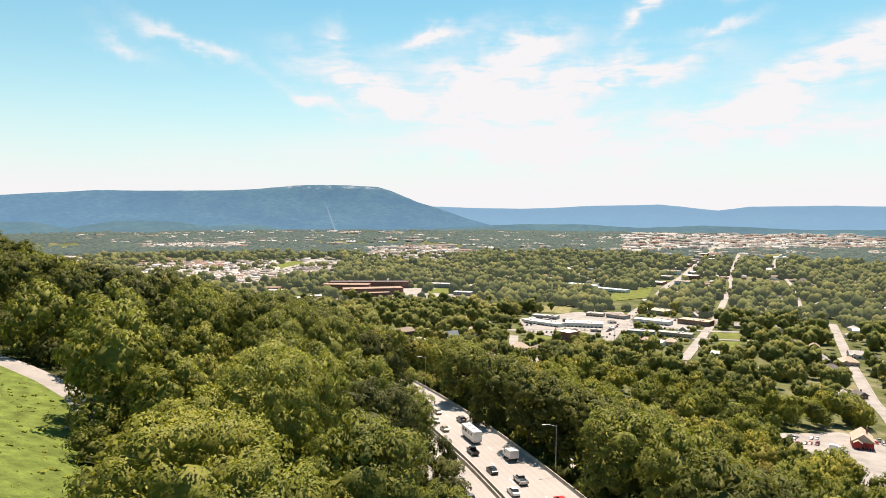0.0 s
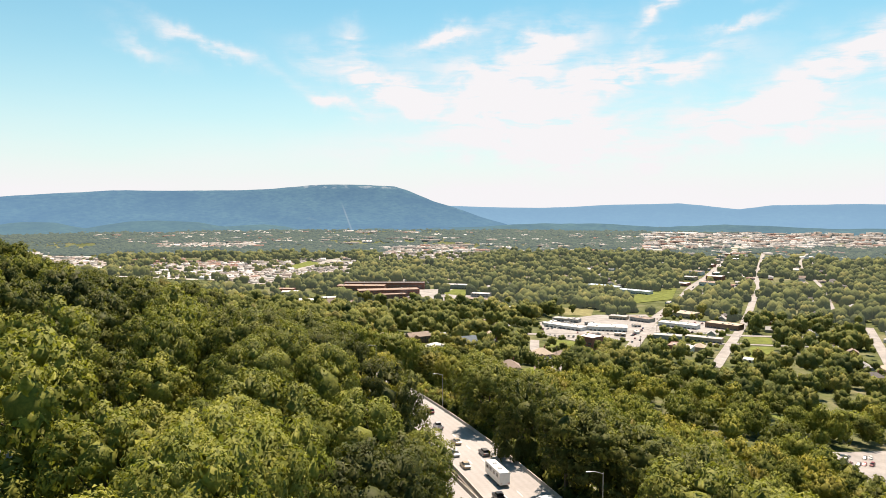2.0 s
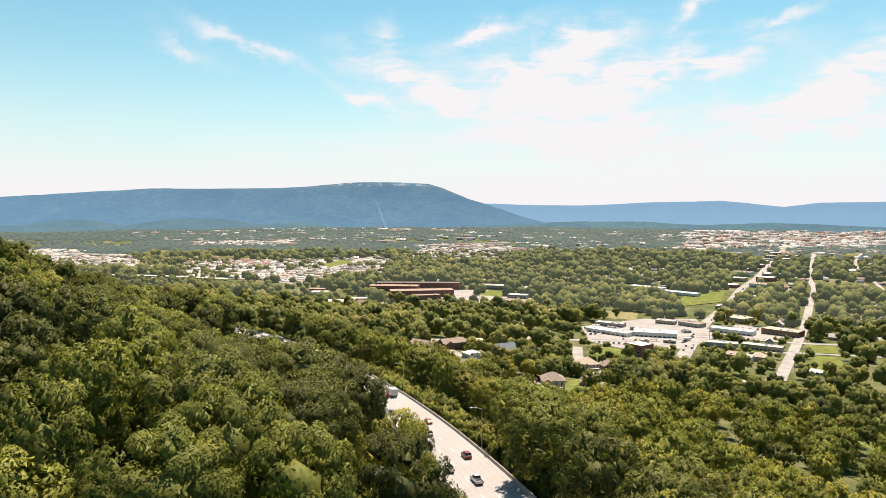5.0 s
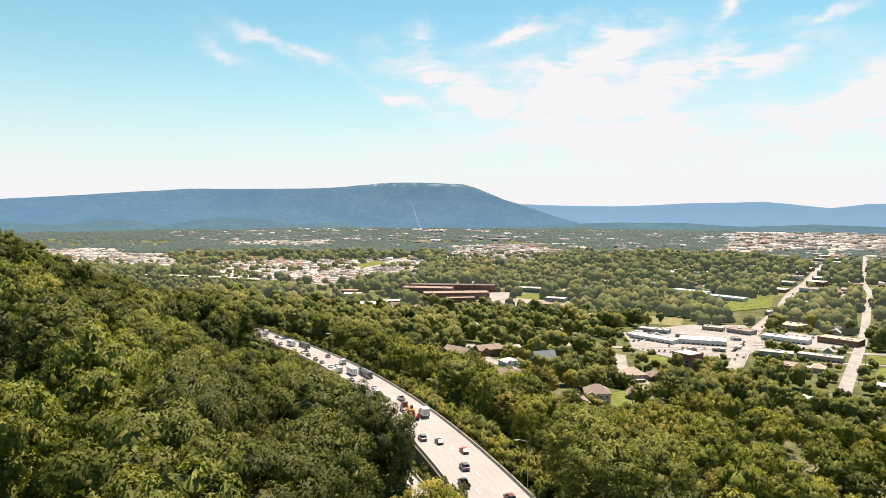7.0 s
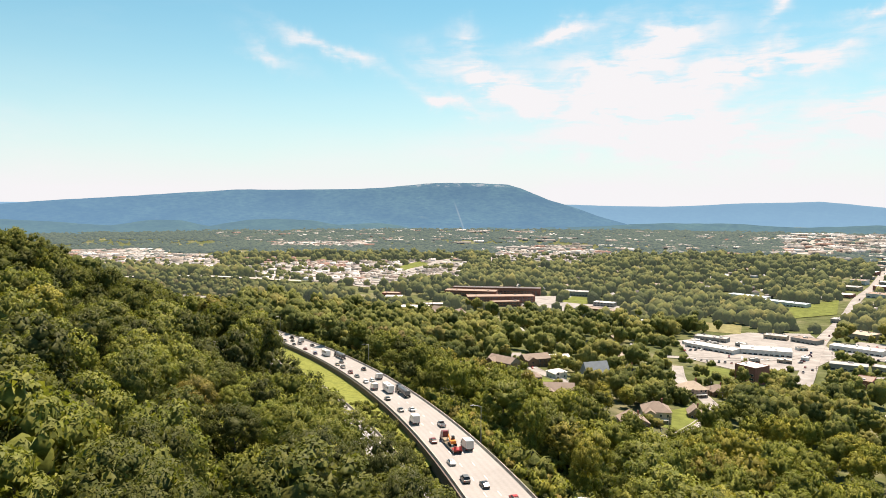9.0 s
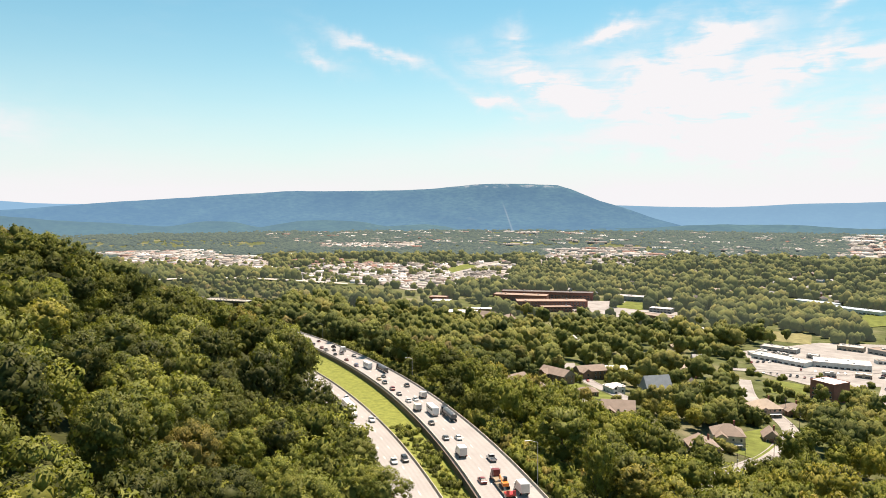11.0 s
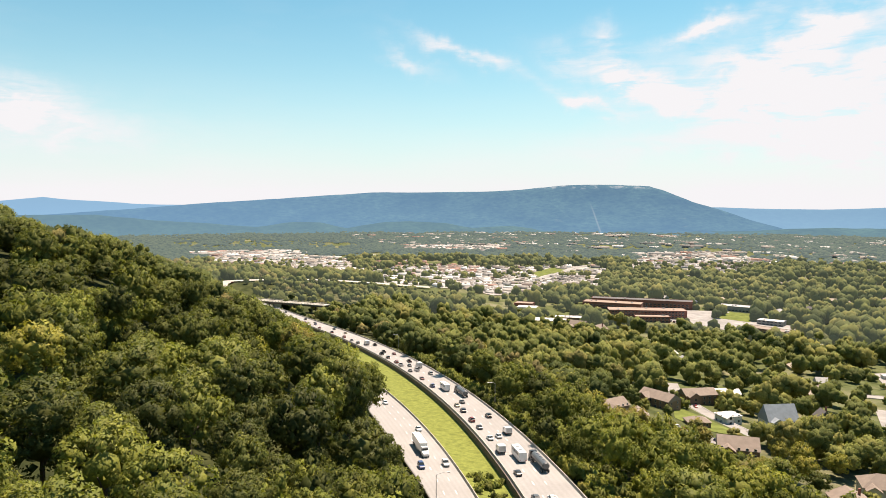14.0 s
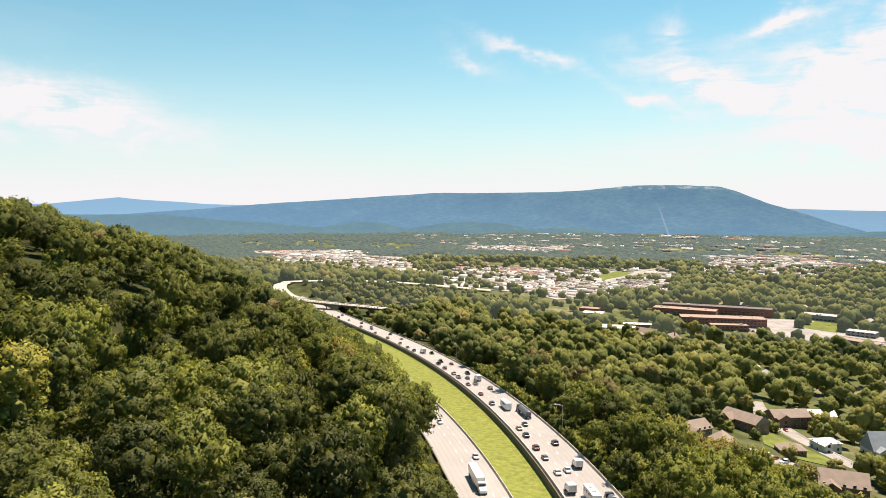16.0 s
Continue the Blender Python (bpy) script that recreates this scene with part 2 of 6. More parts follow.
def ground_material():
    mat, nt, bsdf, _ = shader("ground_cover")
    a, b, c = noise_tex(nt, 0.012, 5), noise_tex(nt, 0.09, 5), noise_tex(nt, 0.9, 4)
    green = ramp(nt, b, [(0.3, (0.045, 0.056, 0.016)), (0.55, (0.092, 0.106, 0.040)), (0.75, (0.125, 0.130, 0.065))])
    dry = ramp(nt, b, [(0.3, (0.10, 0.11, 0.045)), (0.7, (0.25, 0.22, 0.15))])
    fac = ramp(nt, a, [(0.5, (0, 0, 0)), (0.66, (1, 1, 1))])
    col = mixc(nt, fac, green, dry)
    # leaf litter and shade plants on the wooded ridge, grass on the low ground
    geo = nt.nodes.new("ShaderNodeNewGeometry")
    sep = nt.nodes.new("ShaderNodeSeparateXYZ")
    nt.links.new(geo.outputs["Position"], sep.inputs[0])
    up = nt.nodes.new("ShaderNodeMapRange")
    up.inputs["From Min"].default_value, up.inputs["From Max"].default_value = 22, 48
    nt.links.new(sep.outputs[2], up.inputs[0])
    litter = ramp(nt, b, [(0.3, (0.02, 0.026, 0.009)), (0.7, (0.055, 0.06, 0.02))])
    col = mixc(nt, up.outputs[0], col, litter)
    grain = ramp(nt, c, [(0.3, (0.7,) * 3), (0.7, (1.1,) * 3)])
    nt.links.new(mixc(nt, 1.0, col, grain, "MULTIPLY"), bsdf.inputs["Base Color"])
    bsdf.inputs["Roughness"].default_value = 0.95
    bsdf.inputs["Specular IOR Level"].default_value = 0.1
    return mat


GROUND = ground_material()


def yard_material():
    """A patchwork of lots, roads, roofs and green seen from far off."""
    mat, nt, bsdf, _ = shader("district_yards")
    vo = nt.nodes.new("ShaderNodeTexVoronoi")
    vo.inputs["Scale"].default_value = 0.028
    geo = nt.nodes.new("ShaderNodeNewGeometry")
    nt.links.new(geo.outputs["Position"], vo.inputs["Vector"])
    bw = nt.nodes.new("ShaderNodeSeparateColor")
    nt.links.new(vo.outputs["Color"], bw.inputs[0])
    col = ramp(nt, bw.outputs[0], [(0.0, (0.075, 0.090, 0.038)), (0.3, (0.120, 0.128, 0.068)), (0.36, (0.225, 0.210, 0.195)), (0.6, (0.315, 0.292, 0.270)), (0.8, (0.390, 0.360, 0.330)), (1.0, (0.180, 0.165, 0.158))])
    nt.links.new(mixc(nt, 1.0, col, ramp(nt, noise_tex(nt, 0.12, 5), [(0.3, (0.7,) * 3), (0.7, (1.1,) * 3)]), "MULTIPLY"), bsdf.inputs["Base Color"])
    bsdf.inputs["Roughness"].default_value = 0.9
    return mat


YARDS = yard_material()


def mountain_material(name, wood, haze, amount, cliffs=None):
    """Far wooded slopes; kilometres of summer haze are painted on as glow, thickest over the valley floor."""
    mat, nt, bsdf, out = shader(name)
    a, b = noise_tex(nt, 0.004, 6, 0.62), noise_tex(nt, 0.03, 6, 0.68, stretch=(1, 1, 2.5))
    col = ramp(nt, b, [(0.32, tuple(0.35 * c for c in wood)), (0.68, tuple(1.9 * c for c in wood))])
    col = mixc(nt, 1.0, col, ramp(nt, a, [(0.35, (0.55,) * 3), (0.65, (1.35,) * 3)]), "MULTIPLY")
    geo = nt.nodes.new("ShaderNodeNewGeometry")
    sep = nt.nodes.new("ShaderNodeSeparateXYZ")
    nt.links.new(geo.outputs["Position"], sep.inputs[0])

    def span(sock, a0, a1, b0, b1):
        n = nt.nodes.new("ShaderNodeMapRange")
        for i, v in enumerate((a0, a1, b0, b1)):
            n.inputs[i + 1].default_value = v
        nt.links.new(sock, n.inputs[0])
        return n.outputs[0]

    def times(p, q):
        n = nt.nodes.new("ShaderNodeMath")
        n.operation = "MULTIPLY"
        nt.links.new(p, n.inputs[0])
        nt.links.new(q, n.inputs[1])
        return n.outputs[0]
    if cliffs:
        # broken sandstone cliffs under the rim, a few open slopes, and the cut of a power line
        rim = times(span(sep.outputs[2], cliffs, cliffs + 12, 0, 1), span(noise_tex(nt, 0.02, 5, 0.7), 0.5, 0.6, 0, 0.75))
        col = mixc(nt, rim, col, (0.30, 0.29, 0.25))
        fields = times(span(noise_tex(nt, 0.012, 3, 0.6, stretch=(1, 1, 5)), 0.66, 0.72, 0, 0.5), span(sep.outputs[2], 120, 40, 0, 1))
        col = mixc(nt, fields, col, (0.20, 0.19, 0.12))
        west = nt.nodes.new("ShaderNodeMath")
        west.operation, west.inputs[1].default_value, west.inputs[2].default_value = "MULTIPLY_ADD", 0.336, 0.0
        nt.links.new(sep.outputs[1], west.inputs[0])
        lean = nt.nodes.new("ShaderNodeMath")
        lean.operation, lean.inputs[1].default_value, lean.inputs[2].default_value = "MULTIPLY_ADD", 0.4, -44.0
        nt.links.new(sep.outputs[2], lean.inputs[0])
        nt.links.new(lean.outputs[0], west.inputs[2])
        off = nt.nodes.new("ShaderNodeMath")
        off.operation = "ADD"
        nt.links.new(west.outputs[0], off.inputs[0])
        nt.links.new(sep.outputs[0], off.inputs[1])
        dist = nt.nodes.new("ShaderNodeMath")
        dist.operation = "ABSOLUTE"
        nt.links.new(off.outputs[0], dist.inputs[0])
        cut = times(span(dist.outputs[0], 2, 7, 1, 0), span(sep.outputs[2], 95, 160, 0.28, 0))
        col = mixc(nt, cut, col, (0.42, 0.40, 0.34))
    nt.links.new(col, bsdf.inputs["Base Color"])
    bsdf.inputs["Roughness"].default_value, bsdf.inputs["Specular IOR Level"].default_value = 1.0, 0.0
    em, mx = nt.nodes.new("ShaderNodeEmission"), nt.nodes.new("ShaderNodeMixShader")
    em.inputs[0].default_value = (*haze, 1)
    # more of the haze glow on the slopes that lie farther west
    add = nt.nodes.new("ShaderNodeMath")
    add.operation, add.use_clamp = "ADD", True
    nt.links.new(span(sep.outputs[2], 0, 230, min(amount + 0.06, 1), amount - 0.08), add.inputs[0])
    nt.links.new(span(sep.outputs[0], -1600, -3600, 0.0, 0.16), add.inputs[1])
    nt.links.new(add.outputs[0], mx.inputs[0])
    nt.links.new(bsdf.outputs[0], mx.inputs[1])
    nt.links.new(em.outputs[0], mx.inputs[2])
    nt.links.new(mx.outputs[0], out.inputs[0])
    return mat

# ---- small builders ----
def link_mesh(name, verts, faces, material, parent=None, smooth=False):
    me = bpy.data.meshes.new(name)
    me.from_pydata([tuple(v) for v in verts], [], [tuple(f) for f in faces])
    me.update()
    me.materials.append(material)
    if smooth:
        me.polygons.foreach_set("use_smooth", [True] * len(me.polygons))
    ob = new(name, me)
    if parent is not None:
        ob.parent = parent
    return ob


def soup(name, verts, faces, material, tone=None, smooth=False):
    """A large mesh of triangles from arrays."""
    verts, faces = np.asarray(verts, np.float32), np.asarray(faces, np.int32)
    me = bpy.data.meshes.new(name)
    me.vertices.add(len(verts))
    me.vertices.foreach_set("co", verts.ravel())
    me.loops.add(faces.size)
    me.loops.foreach_set("vertex_index", faces.ravel())
    me.polygons.add(len(faces))
    me.polygons.foreach_set("loop_start", np.arange(0, faces.size, faces.shape[1], dtype=np.int32))
    if smooth:
        me.polygons.foreach_set("use_smooth", np.ones(len(faces), bool))
    if tone is not None:
        at = me.attributes.new("tone", "FLOAT", "POINT")
        at.data.foreach_set("value", np.asarray(tone, np.float32))
    me.update(calc_edges=True)
    me.materials.append(material)
    return new(name, me)


def part(name, bm, material, parent, label=""):
    me = bpy.data.meshes.new(name)
    bm.to_mesh(me)
    bm.free()
    me.materials.append(material)
    ob = new(name, me)
    ob.parent = parent
    return tagged(ob, label) if label else ob


def box(bm, cx, cy, cz, sx, sy, sz, rz=0.0, bevel=0.0, taper=1.0):
    """A box by its centre and full sizes; taper narrows its top."""
    r = bmesh.ops.create_cube(bm, size=1)
    vs = r["verts"]
    for v in vs:
        k = taper if v.co.z > 0 else 1.0
        v.co = Vector((v.co.x * sx * k, v.co.y * sy * k, v.co.z * sz))
    if bevel:
        es = list({e for v in vs for e in v.link_edges})
        r2 = bmesh.ops.bevel(bm, geom=es, offset=bevel, segments=2, affect="EDGES", profile=0.6)
        vs = list({v for f in r2["faces"] for v in f.verts} | {v for v in vs if v.is_valid})
    bmesh.ops.transform(bm, matrix=pose(cx, cy, cz, 0, 0, rz), verts=vs)
    return bm


def tube(bm, p0, p1, r0, r1=None, n=8):
    p0, p1 = Vector(p0), Vector(p1)
    r = bmesh.ops.create_cone(bm, cap_ends=True, segments=n, radius1=r0, radius2=r0 if r1 is None else r1, depth=(p1 - p0).length)
    m = Matrix.Translation((p0 + p1) / 2) @ (p1 - p0).to_track_quat("Z", "Y").to_matrix().to_4x4()
    bmesh.ops.transform(bm, matrix=m, verts=r["verts"])
    return bm


# ---- the lie of the land ----
R2 = math.sqrt(2.0)
VALLEY = 5.0
CREST, CREST_NEAR, SLOPE, BANK, CUT = 94.0, 40.0, 0.42, 5.0, 16.0


def smooth(a, b, x):
    k = np.clip((np.asarray(x, float) - a) / (b - a), 0, 1)
    return k * k * (3 - 2 * k)


def road_v(U):
    """Sideways place of the motorway's outer barrier along the ridge, and its slope."""
    c = np.clip(U, -1.6, 1.75)
    k = np.clip((0.0345 - U) / 0.517, 0, 1.4)
    v = 165.1 + 61.15 * c - 44.78 * c ** 2 + 2.67 * c ** 3 + 1.2 * k + 0.8 * k ** 2
    dv = 61.15 - 89.56 * c + 8.01 * c ** 2
    return v + dv * (U - c), dv / 290.0


def road_z(U):
    c = np.clip(U, -2.0, 3.6)
    k = np.clip((0.0345 - U) / 0.517, 0, 1.4)
    return 83.8 - 24.2 * c + 2.9 * c ** 2 - 1.1 * k - 1.3 * k ** 2


def gap(U):
    return np.clip(1.2 + 13.9 * (U + 0.55), 1.2, 26.0)


LANES = 15.5


def wide(U):
    """Width of the opposite carriageway."""
    return 11.2 + 4.6 * smooth(0.12, 0.5, U)


def frame_of(x, y):
    """Along the motorway (U) and metres to the right of its outer barrier (s)."""
    u, v = (y - x) / R2, (x + y) / R2
    U = (u - 290.0) / 290.0
    rv, dv = road_v(U)
    s = (v - rv) / np.sqrt(1 + dv * dv)
    # slide along to the foot of the perpendicular
    U = U + s * dv / np.sqrt(1 + dv * dv) / 290.0
    rv, dv2 = road_v(U)
    return U, s


def height(x, y):
    x, y = np.asarray(x, float), np.asarray(y, float)
    U, s = frame_of(x, y)
    fade = 1 - smooth(2.2, 4.2, U)
    hz = VALLEY + (road_z(U) - VALLEY) * fade
    hr = VALLEY + (road_z(U) - VALLEY) * (1 - smooth(2.9, 4.6, U))
    w = smooth(2.88, 3.2, U)
    hr = hr * (1 - w) + hz * w
    sl = -(LANES + gap(U) + wide(U) + 1.6)
    right = VALLEY + (hz - 1.6 - VALLEY) * np.exp(-np.maximum(s - 2, 0) / 172.0)
    up = np.maximum(sl - 4 - s, 0)
    top = CREST_NEAR + (CREST - CREST_NEAR) * smooth(0.1, 0.8, U)
    crest = top * fade
    rise = crest * np.tanh((SLOPE + 0.17 * smooth(0.4, 0.9, U)) * up / top) * (1 - 0.6 * smooth(260, 700, up))
    bank = (BANK + CUT * smooth(-0.7, -0.3, U) * (1 - smooth(-0.05, 0.22, U)) * np.exp(-np.maximum(up - 10, 0) / 30.0)) * smooth(0, 8, up) * fade
    left = hr - 2.2 + bank + rise
    mid = hr - 3.5
    z = np.where(s > 0.8, right, np.where(s < sl, left, mid))
    d = np.hypot(x, y)
    roll = 3.0 * np.sin(x / 210.0 + 1.3) * np.sin(y / 260.0) * smooth(350, 900, d) * (1 - smooth(2500, 3500, d))
    knoll = 27.0 * np.exp(-((x + 800) ** 2 + (y - 960) ** 2) / 260.0 ** 2)
    cut = np.where(s > 0, smooth(2, 60, s), smooth(-55, -110, s))
    return z + roll + knoll * (cut + (1 - cut) * w)


def axis_lines(lo, a, b, hi, step):
    mid = list(np.arange(a, b + 0.1, step))
    out, d, p = [], step, b
    while p < hi:
        d *= 1.13
        p += d
        out.append(min(p, hi))
    back, d, p = [], step, a
    while p > lo:
        d *= 1.13
        p -= d
        back.append(max(p, lo))
    return np.array(back[::-1] + mid + out)


def build_ground():
    xs, ys = axis_lines(-4900, -640, 380, 4900, 7.0), axis_lines(-2500, -60, 900, 4900, 7.0)
    X, Y = np.meshgrid(xs, ys)
    Z = height(X, Y)
    v = np.stack([X, Y, Z], -1).reshape(-1, 3)
    nx, ny = len(xs), len(ys)
    i = (np.arange(ny - 1)[:, None] * nx + np.arange(nx - 1)[None]).ravel()
    f = np.stack([i, i + 1, i + nx + 1, i + nx], -1)
    tagged(soup("ground", v, f, GROUND, smooth=True), "wooded ridge slope falling to a grassy valley floor", "ground", kind="structure")


build_ground()


def at_road(u, off, lift=0.0):
    """A place on the motorway: metres along, metres to the right of the outer barrier (negative: onto the lanes)."""
    U = (u - 290.0) / 290.0
    v, dv = road_v(U)
    n = math.hypot(1, dv)
    uu, vv = u - off * dv / n, v + off / n
    fade = 1 - float(smooth(2.9, 4.6, U))
    return Vector(((vv - uu) / R2, (vv + uu) / R2, VALLEY + (float(road_z(U)) - VALLEY) * fade + lift))


def at_left(u, off, lift=0.0):
    """The same for the other carriageway; off 0 is its median barrier, negative towards the hill."""
    U = (u - 290.0) / 290.0
    return at_road(u, -(LANES + float(gap(U))) + off, lift - 1.2 * float(smooth(-0.4, 0.1, U)) - 0.3)


def strip(name, place, u0, u1, step, section, material, parent=None, closed=True):
    """Sweep a cross-section [(off, lift)...] along the motorway."""
    us = np.arange(u0, u1 + 0.1, step)
    verts = [place(u, o, z) for u in us for o, z in section]
    n = len(section)
    faces = []
    for i in range(len(us) - 1):
        for k in range(n if closed else n - 1):
            a, b = i * n + k, i * n + (k + 1) % n
            faces.append((a, a + n, b + n, b))
    if closed:
        faces += [tuple(range(n))[::-1], tuple(range((len(us) - 1) * n, len(us) * n))]
    return link_mesh(name, verts, faces, material, parent)


JERSEY = [(-0.3, 0.0), (-0.22, 0.25), (-0.1, 0.85), (0.1, 0.85), (0.22, 0.25), (0.3, 0.0)]
U0, U1 = -120.0, 1128.0


def build_motorway():
    for name, place, lo, hi, label in (("road_main", at_road, -LANES - 0.6, 0.9, "pale worn concrete motorway carriageway with three lanes"),
                                       ("road_opposite", at_left, -15.8, 0.6, "pale concrete carriageway for the opposite direction")):
        offs = np.linspace(hi, lo, 25)

        def stretch(u):
            return 1.0 if place is at_road else float(wide((u - 290.0) / 290.0)) / 15.8
        us = np.arange(U0, U1 + 0.1, 8)
        n = len(offs) + 2
        verts, across = [], []
        for u in us:
            for o in offs:
                verts.append(place(u, o * stretch(u), 0.0))
                across.append(o)
            verts += [place(u, lo * stretch(u), -0.7), place(u, hi, -0.7)]
            across += [lo, hi]
        i = (np.arange(len(us) - 1)[:, None] * n + np.arange(n)[None]).ravel()
        j = (np.arange(len(us) - 1)[:, None] * n + (np.arange(n)[None] + 1) % n).ravel()
        ob = soup(name, np.array(verts), np.stack([i, i + n, j + n, j], 1), CONCRETE_ROAD, across)
        tagged(ob, label, "road", kind="structure")
        # broken lane lines
        lv, lf = [], []
        for lane in (-6.6, -10.2) if place is at_road else (-4.4, -7.9):
            for u in np.arange(U0 + 4, U1 - 8, 12.0):
                k = len(lv)
                lv += [place(u, lane - 0.09, 0.02), place(u + 3.2, lane - 0.09, 0.02), place(u + 3.2, lane + 0.09, 0.02), place(u, lane + 0.09, 0.02)]
                lf.append((k, k + 1, k + 2, k + 3))
        tagged(link_mesh("lane_marking", lv, lf, PAINT_WHITE), "broken white lane lines on the concrete", "road marking", kind="structure")
    for name, place, off, mat in (("outer_barrier", at_road, 0.4, BARRIER), ("median_barrier", at_road, -LANES - 0.2, BARRIER), ("opposite_barrier", at_left, 0.25, BARRIER)):
        ob = strip(name, place, U0, U1, 8, [(o + off, z) for o, z in JERSEY], mat)
        tagged(ob, "long concrete safety barrier along the motorway edge", "barrier", kind="structure")
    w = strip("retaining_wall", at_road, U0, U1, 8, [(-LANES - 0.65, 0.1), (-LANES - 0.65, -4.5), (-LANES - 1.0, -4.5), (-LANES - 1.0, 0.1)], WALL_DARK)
    tagged(w, "dark concrete wall carrying the higher carriageway", "wall", kind="structure")


build_motorway()


# ---- distant mountains ----
def crest_line(knots, az):
    a, e = np.array(knots).T
    o = np.argsort(a)
    return np.interp(az, a[o], e[o])


def build_mountain(name, near, far, knots, material, label, seed, rough):
    """A long ridge as a band of slopes between two distances; knots give its skyline as bearing and height in degrees."""
    az = np.arange(min(k[0] for k in knots), max(k[0] for k in knots) + 0.01, 0.12)
    rows = 16
    rng = np.random.RandomState(seed)
    wob = sum(rng.randn() * np.sin(np.radians(az) * k + rng.rand() * 6.3) / k for k in range(20, 300, 7)) * 2.2
    V = []
    for j in range(rows + 3):
        t = min(j / rows, 1.0)
        d = near + (far - near) * t + (max(j - rows, 0)) * 60
        el = crest_line(knots, az) + wob * rough
        top = 157.0 + far * np.tan(np.radians(el))
        foot = 2.0
        prof = t ** 1.25 * 0.8 + 0.2 * smooth(0.75, 1.0, t)
        z = foot + (top - foot) * prof
        gully = np.array([noise.noise((a * 0.55 + seed, t * 2.2, 0)) + 0.5 * noise.noise((a * 1.6, t * 4, seed)) for a in az])
        z = z + gully * 34 * t * (1 - t) * 2
        if j > rows:
            z = z - (j - rows) * 40
        dd = d + gully * 50 * (1 - t)
        V.append(np.stack([-np.sin(np.radians(az)) * dd - 40, np.cos(np.radians(az)) * dd + 110, z], -1))
    V = np.array(V)
    n = len(az)
    i = (np.arange(rows + 2)[:, None] * n + np.arange(n - 1)[None]).ravel()
    f = np.stack([i, i + n, i + n + 1, i + 1], -1)
    tagged(soup(name, V.reshape(-1, 3), f, material, smooth=True), label, "mountain", kind="structure")


# each with its own blue haze glow and share of it
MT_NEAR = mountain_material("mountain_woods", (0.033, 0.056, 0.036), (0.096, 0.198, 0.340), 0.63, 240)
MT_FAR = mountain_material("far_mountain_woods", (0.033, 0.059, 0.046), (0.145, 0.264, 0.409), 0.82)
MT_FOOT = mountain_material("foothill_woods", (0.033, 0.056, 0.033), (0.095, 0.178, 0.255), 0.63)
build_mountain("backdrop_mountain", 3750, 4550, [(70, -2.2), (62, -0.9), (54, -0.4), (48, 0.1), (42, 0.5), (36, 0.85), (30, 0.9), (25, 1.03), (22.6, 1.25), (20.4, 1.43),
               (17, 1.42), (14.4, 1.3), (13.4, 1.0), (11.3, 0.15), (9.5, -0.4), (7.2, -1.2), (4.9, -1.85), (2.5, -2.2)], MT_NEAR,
               "long flat-topped mountain with blue summer haze mixed into its colour", 3, 0.10)
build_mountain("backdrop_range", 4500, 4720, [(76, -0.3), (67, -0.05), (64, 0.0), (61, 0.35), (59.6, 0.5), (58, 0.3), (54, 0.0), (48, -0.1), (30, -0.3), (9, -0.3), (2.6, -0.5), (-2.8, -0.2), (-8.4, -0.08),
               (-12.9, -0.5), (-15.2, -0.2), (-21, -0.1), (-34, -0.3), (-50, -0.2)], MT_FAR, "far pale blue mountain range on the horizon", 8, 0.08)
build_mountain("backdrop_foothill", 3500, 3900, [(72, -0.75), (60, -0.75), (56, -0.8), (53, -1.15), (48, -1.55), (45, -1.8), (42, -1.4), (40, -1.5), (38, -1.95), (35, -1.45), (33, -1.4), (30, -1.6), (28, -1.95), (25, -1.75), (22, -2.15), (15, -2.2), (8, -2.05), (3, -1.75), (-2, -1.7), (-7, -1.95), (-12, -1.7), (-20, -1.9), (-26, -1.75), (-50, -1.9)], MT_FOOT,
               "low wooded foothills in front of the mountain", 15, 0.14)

# ---- open ground, streets and lots ----
CLEARINGS, THIN, ROUND, PLOTS, OPEN_PLACES = [], [], [], [], []


def is_open(x, y):
    """Whether one place lies on a street, lot or plot."""
    c = np.array(ROUND or [(0, 0, 0)])
    return bool((np.hypot(c[:, 0] - x, c[:, 1] - y) < c[:, 2]).any()) or any(bool(f(x, y)) for f in CLEARINGS)


def in_polygon(poly):
    P = np.array(poly, float)

    def test(x, y):
        x, y = np.asarray(x, float), np.asarray(y, float)
        inside = np.zeros(x.shape, bool)
        for (x0, y0), (x1, y1) in zip(P, np.roll(P, -1, 0)):
            cross = ((y0 > y) != (y1 > y)) & (x < (x1 - x0) * (y - y0) / (y1 - y0 + 1e-9) + x0)
            inside ^= cross
        return inside
    return test


def near_line(pts, reach):
    P = np.array(pts, float)

    def test(x, y):
        x, y = np.asarray(x, float), np.asarray(y, float)
        d = np.full(x.shape, 1e9)
        for a, b in zip(P[:-1], P[1:]):
            ab = b - a
            k = np.clip(((x - a[0]) * ab[0] + (y - a[1]) * ab[1]) / (ab @ ab + 1e-9), 0, 1)
            d = np.minimum(d, np.hypot(x - a[0] - k * ab[0], y - a[1] - k * ab[1]))
        return d < reach
    return test


def spline(pts, step):
    P = [np.array(p, float) for p in pts]
    P = [2 * P[0] - P[1]] + P + [2 * P[-1] - P[-2]]
    out = []
    for i in range(1, len(P) - 2):
        n = max(int(np.linalg.norm(P[i + 1] - P[i]) / step), 1)
        for k in range(n):
            t = k / n
            out.append(0.5 * (2 * P[i] + (P[i + 1] - P[i - 1]) * t + (2 * P[i - 1] - 5 * P[i] + 4 * P[i + 1] - P[i + 2]) * t * t
                              + (3 * P[i] - P[i - 1] - 3 * P[i + 1] + P[i + 2]) * t ** 3))
    out.append(P[-2])
    return np.array(out)


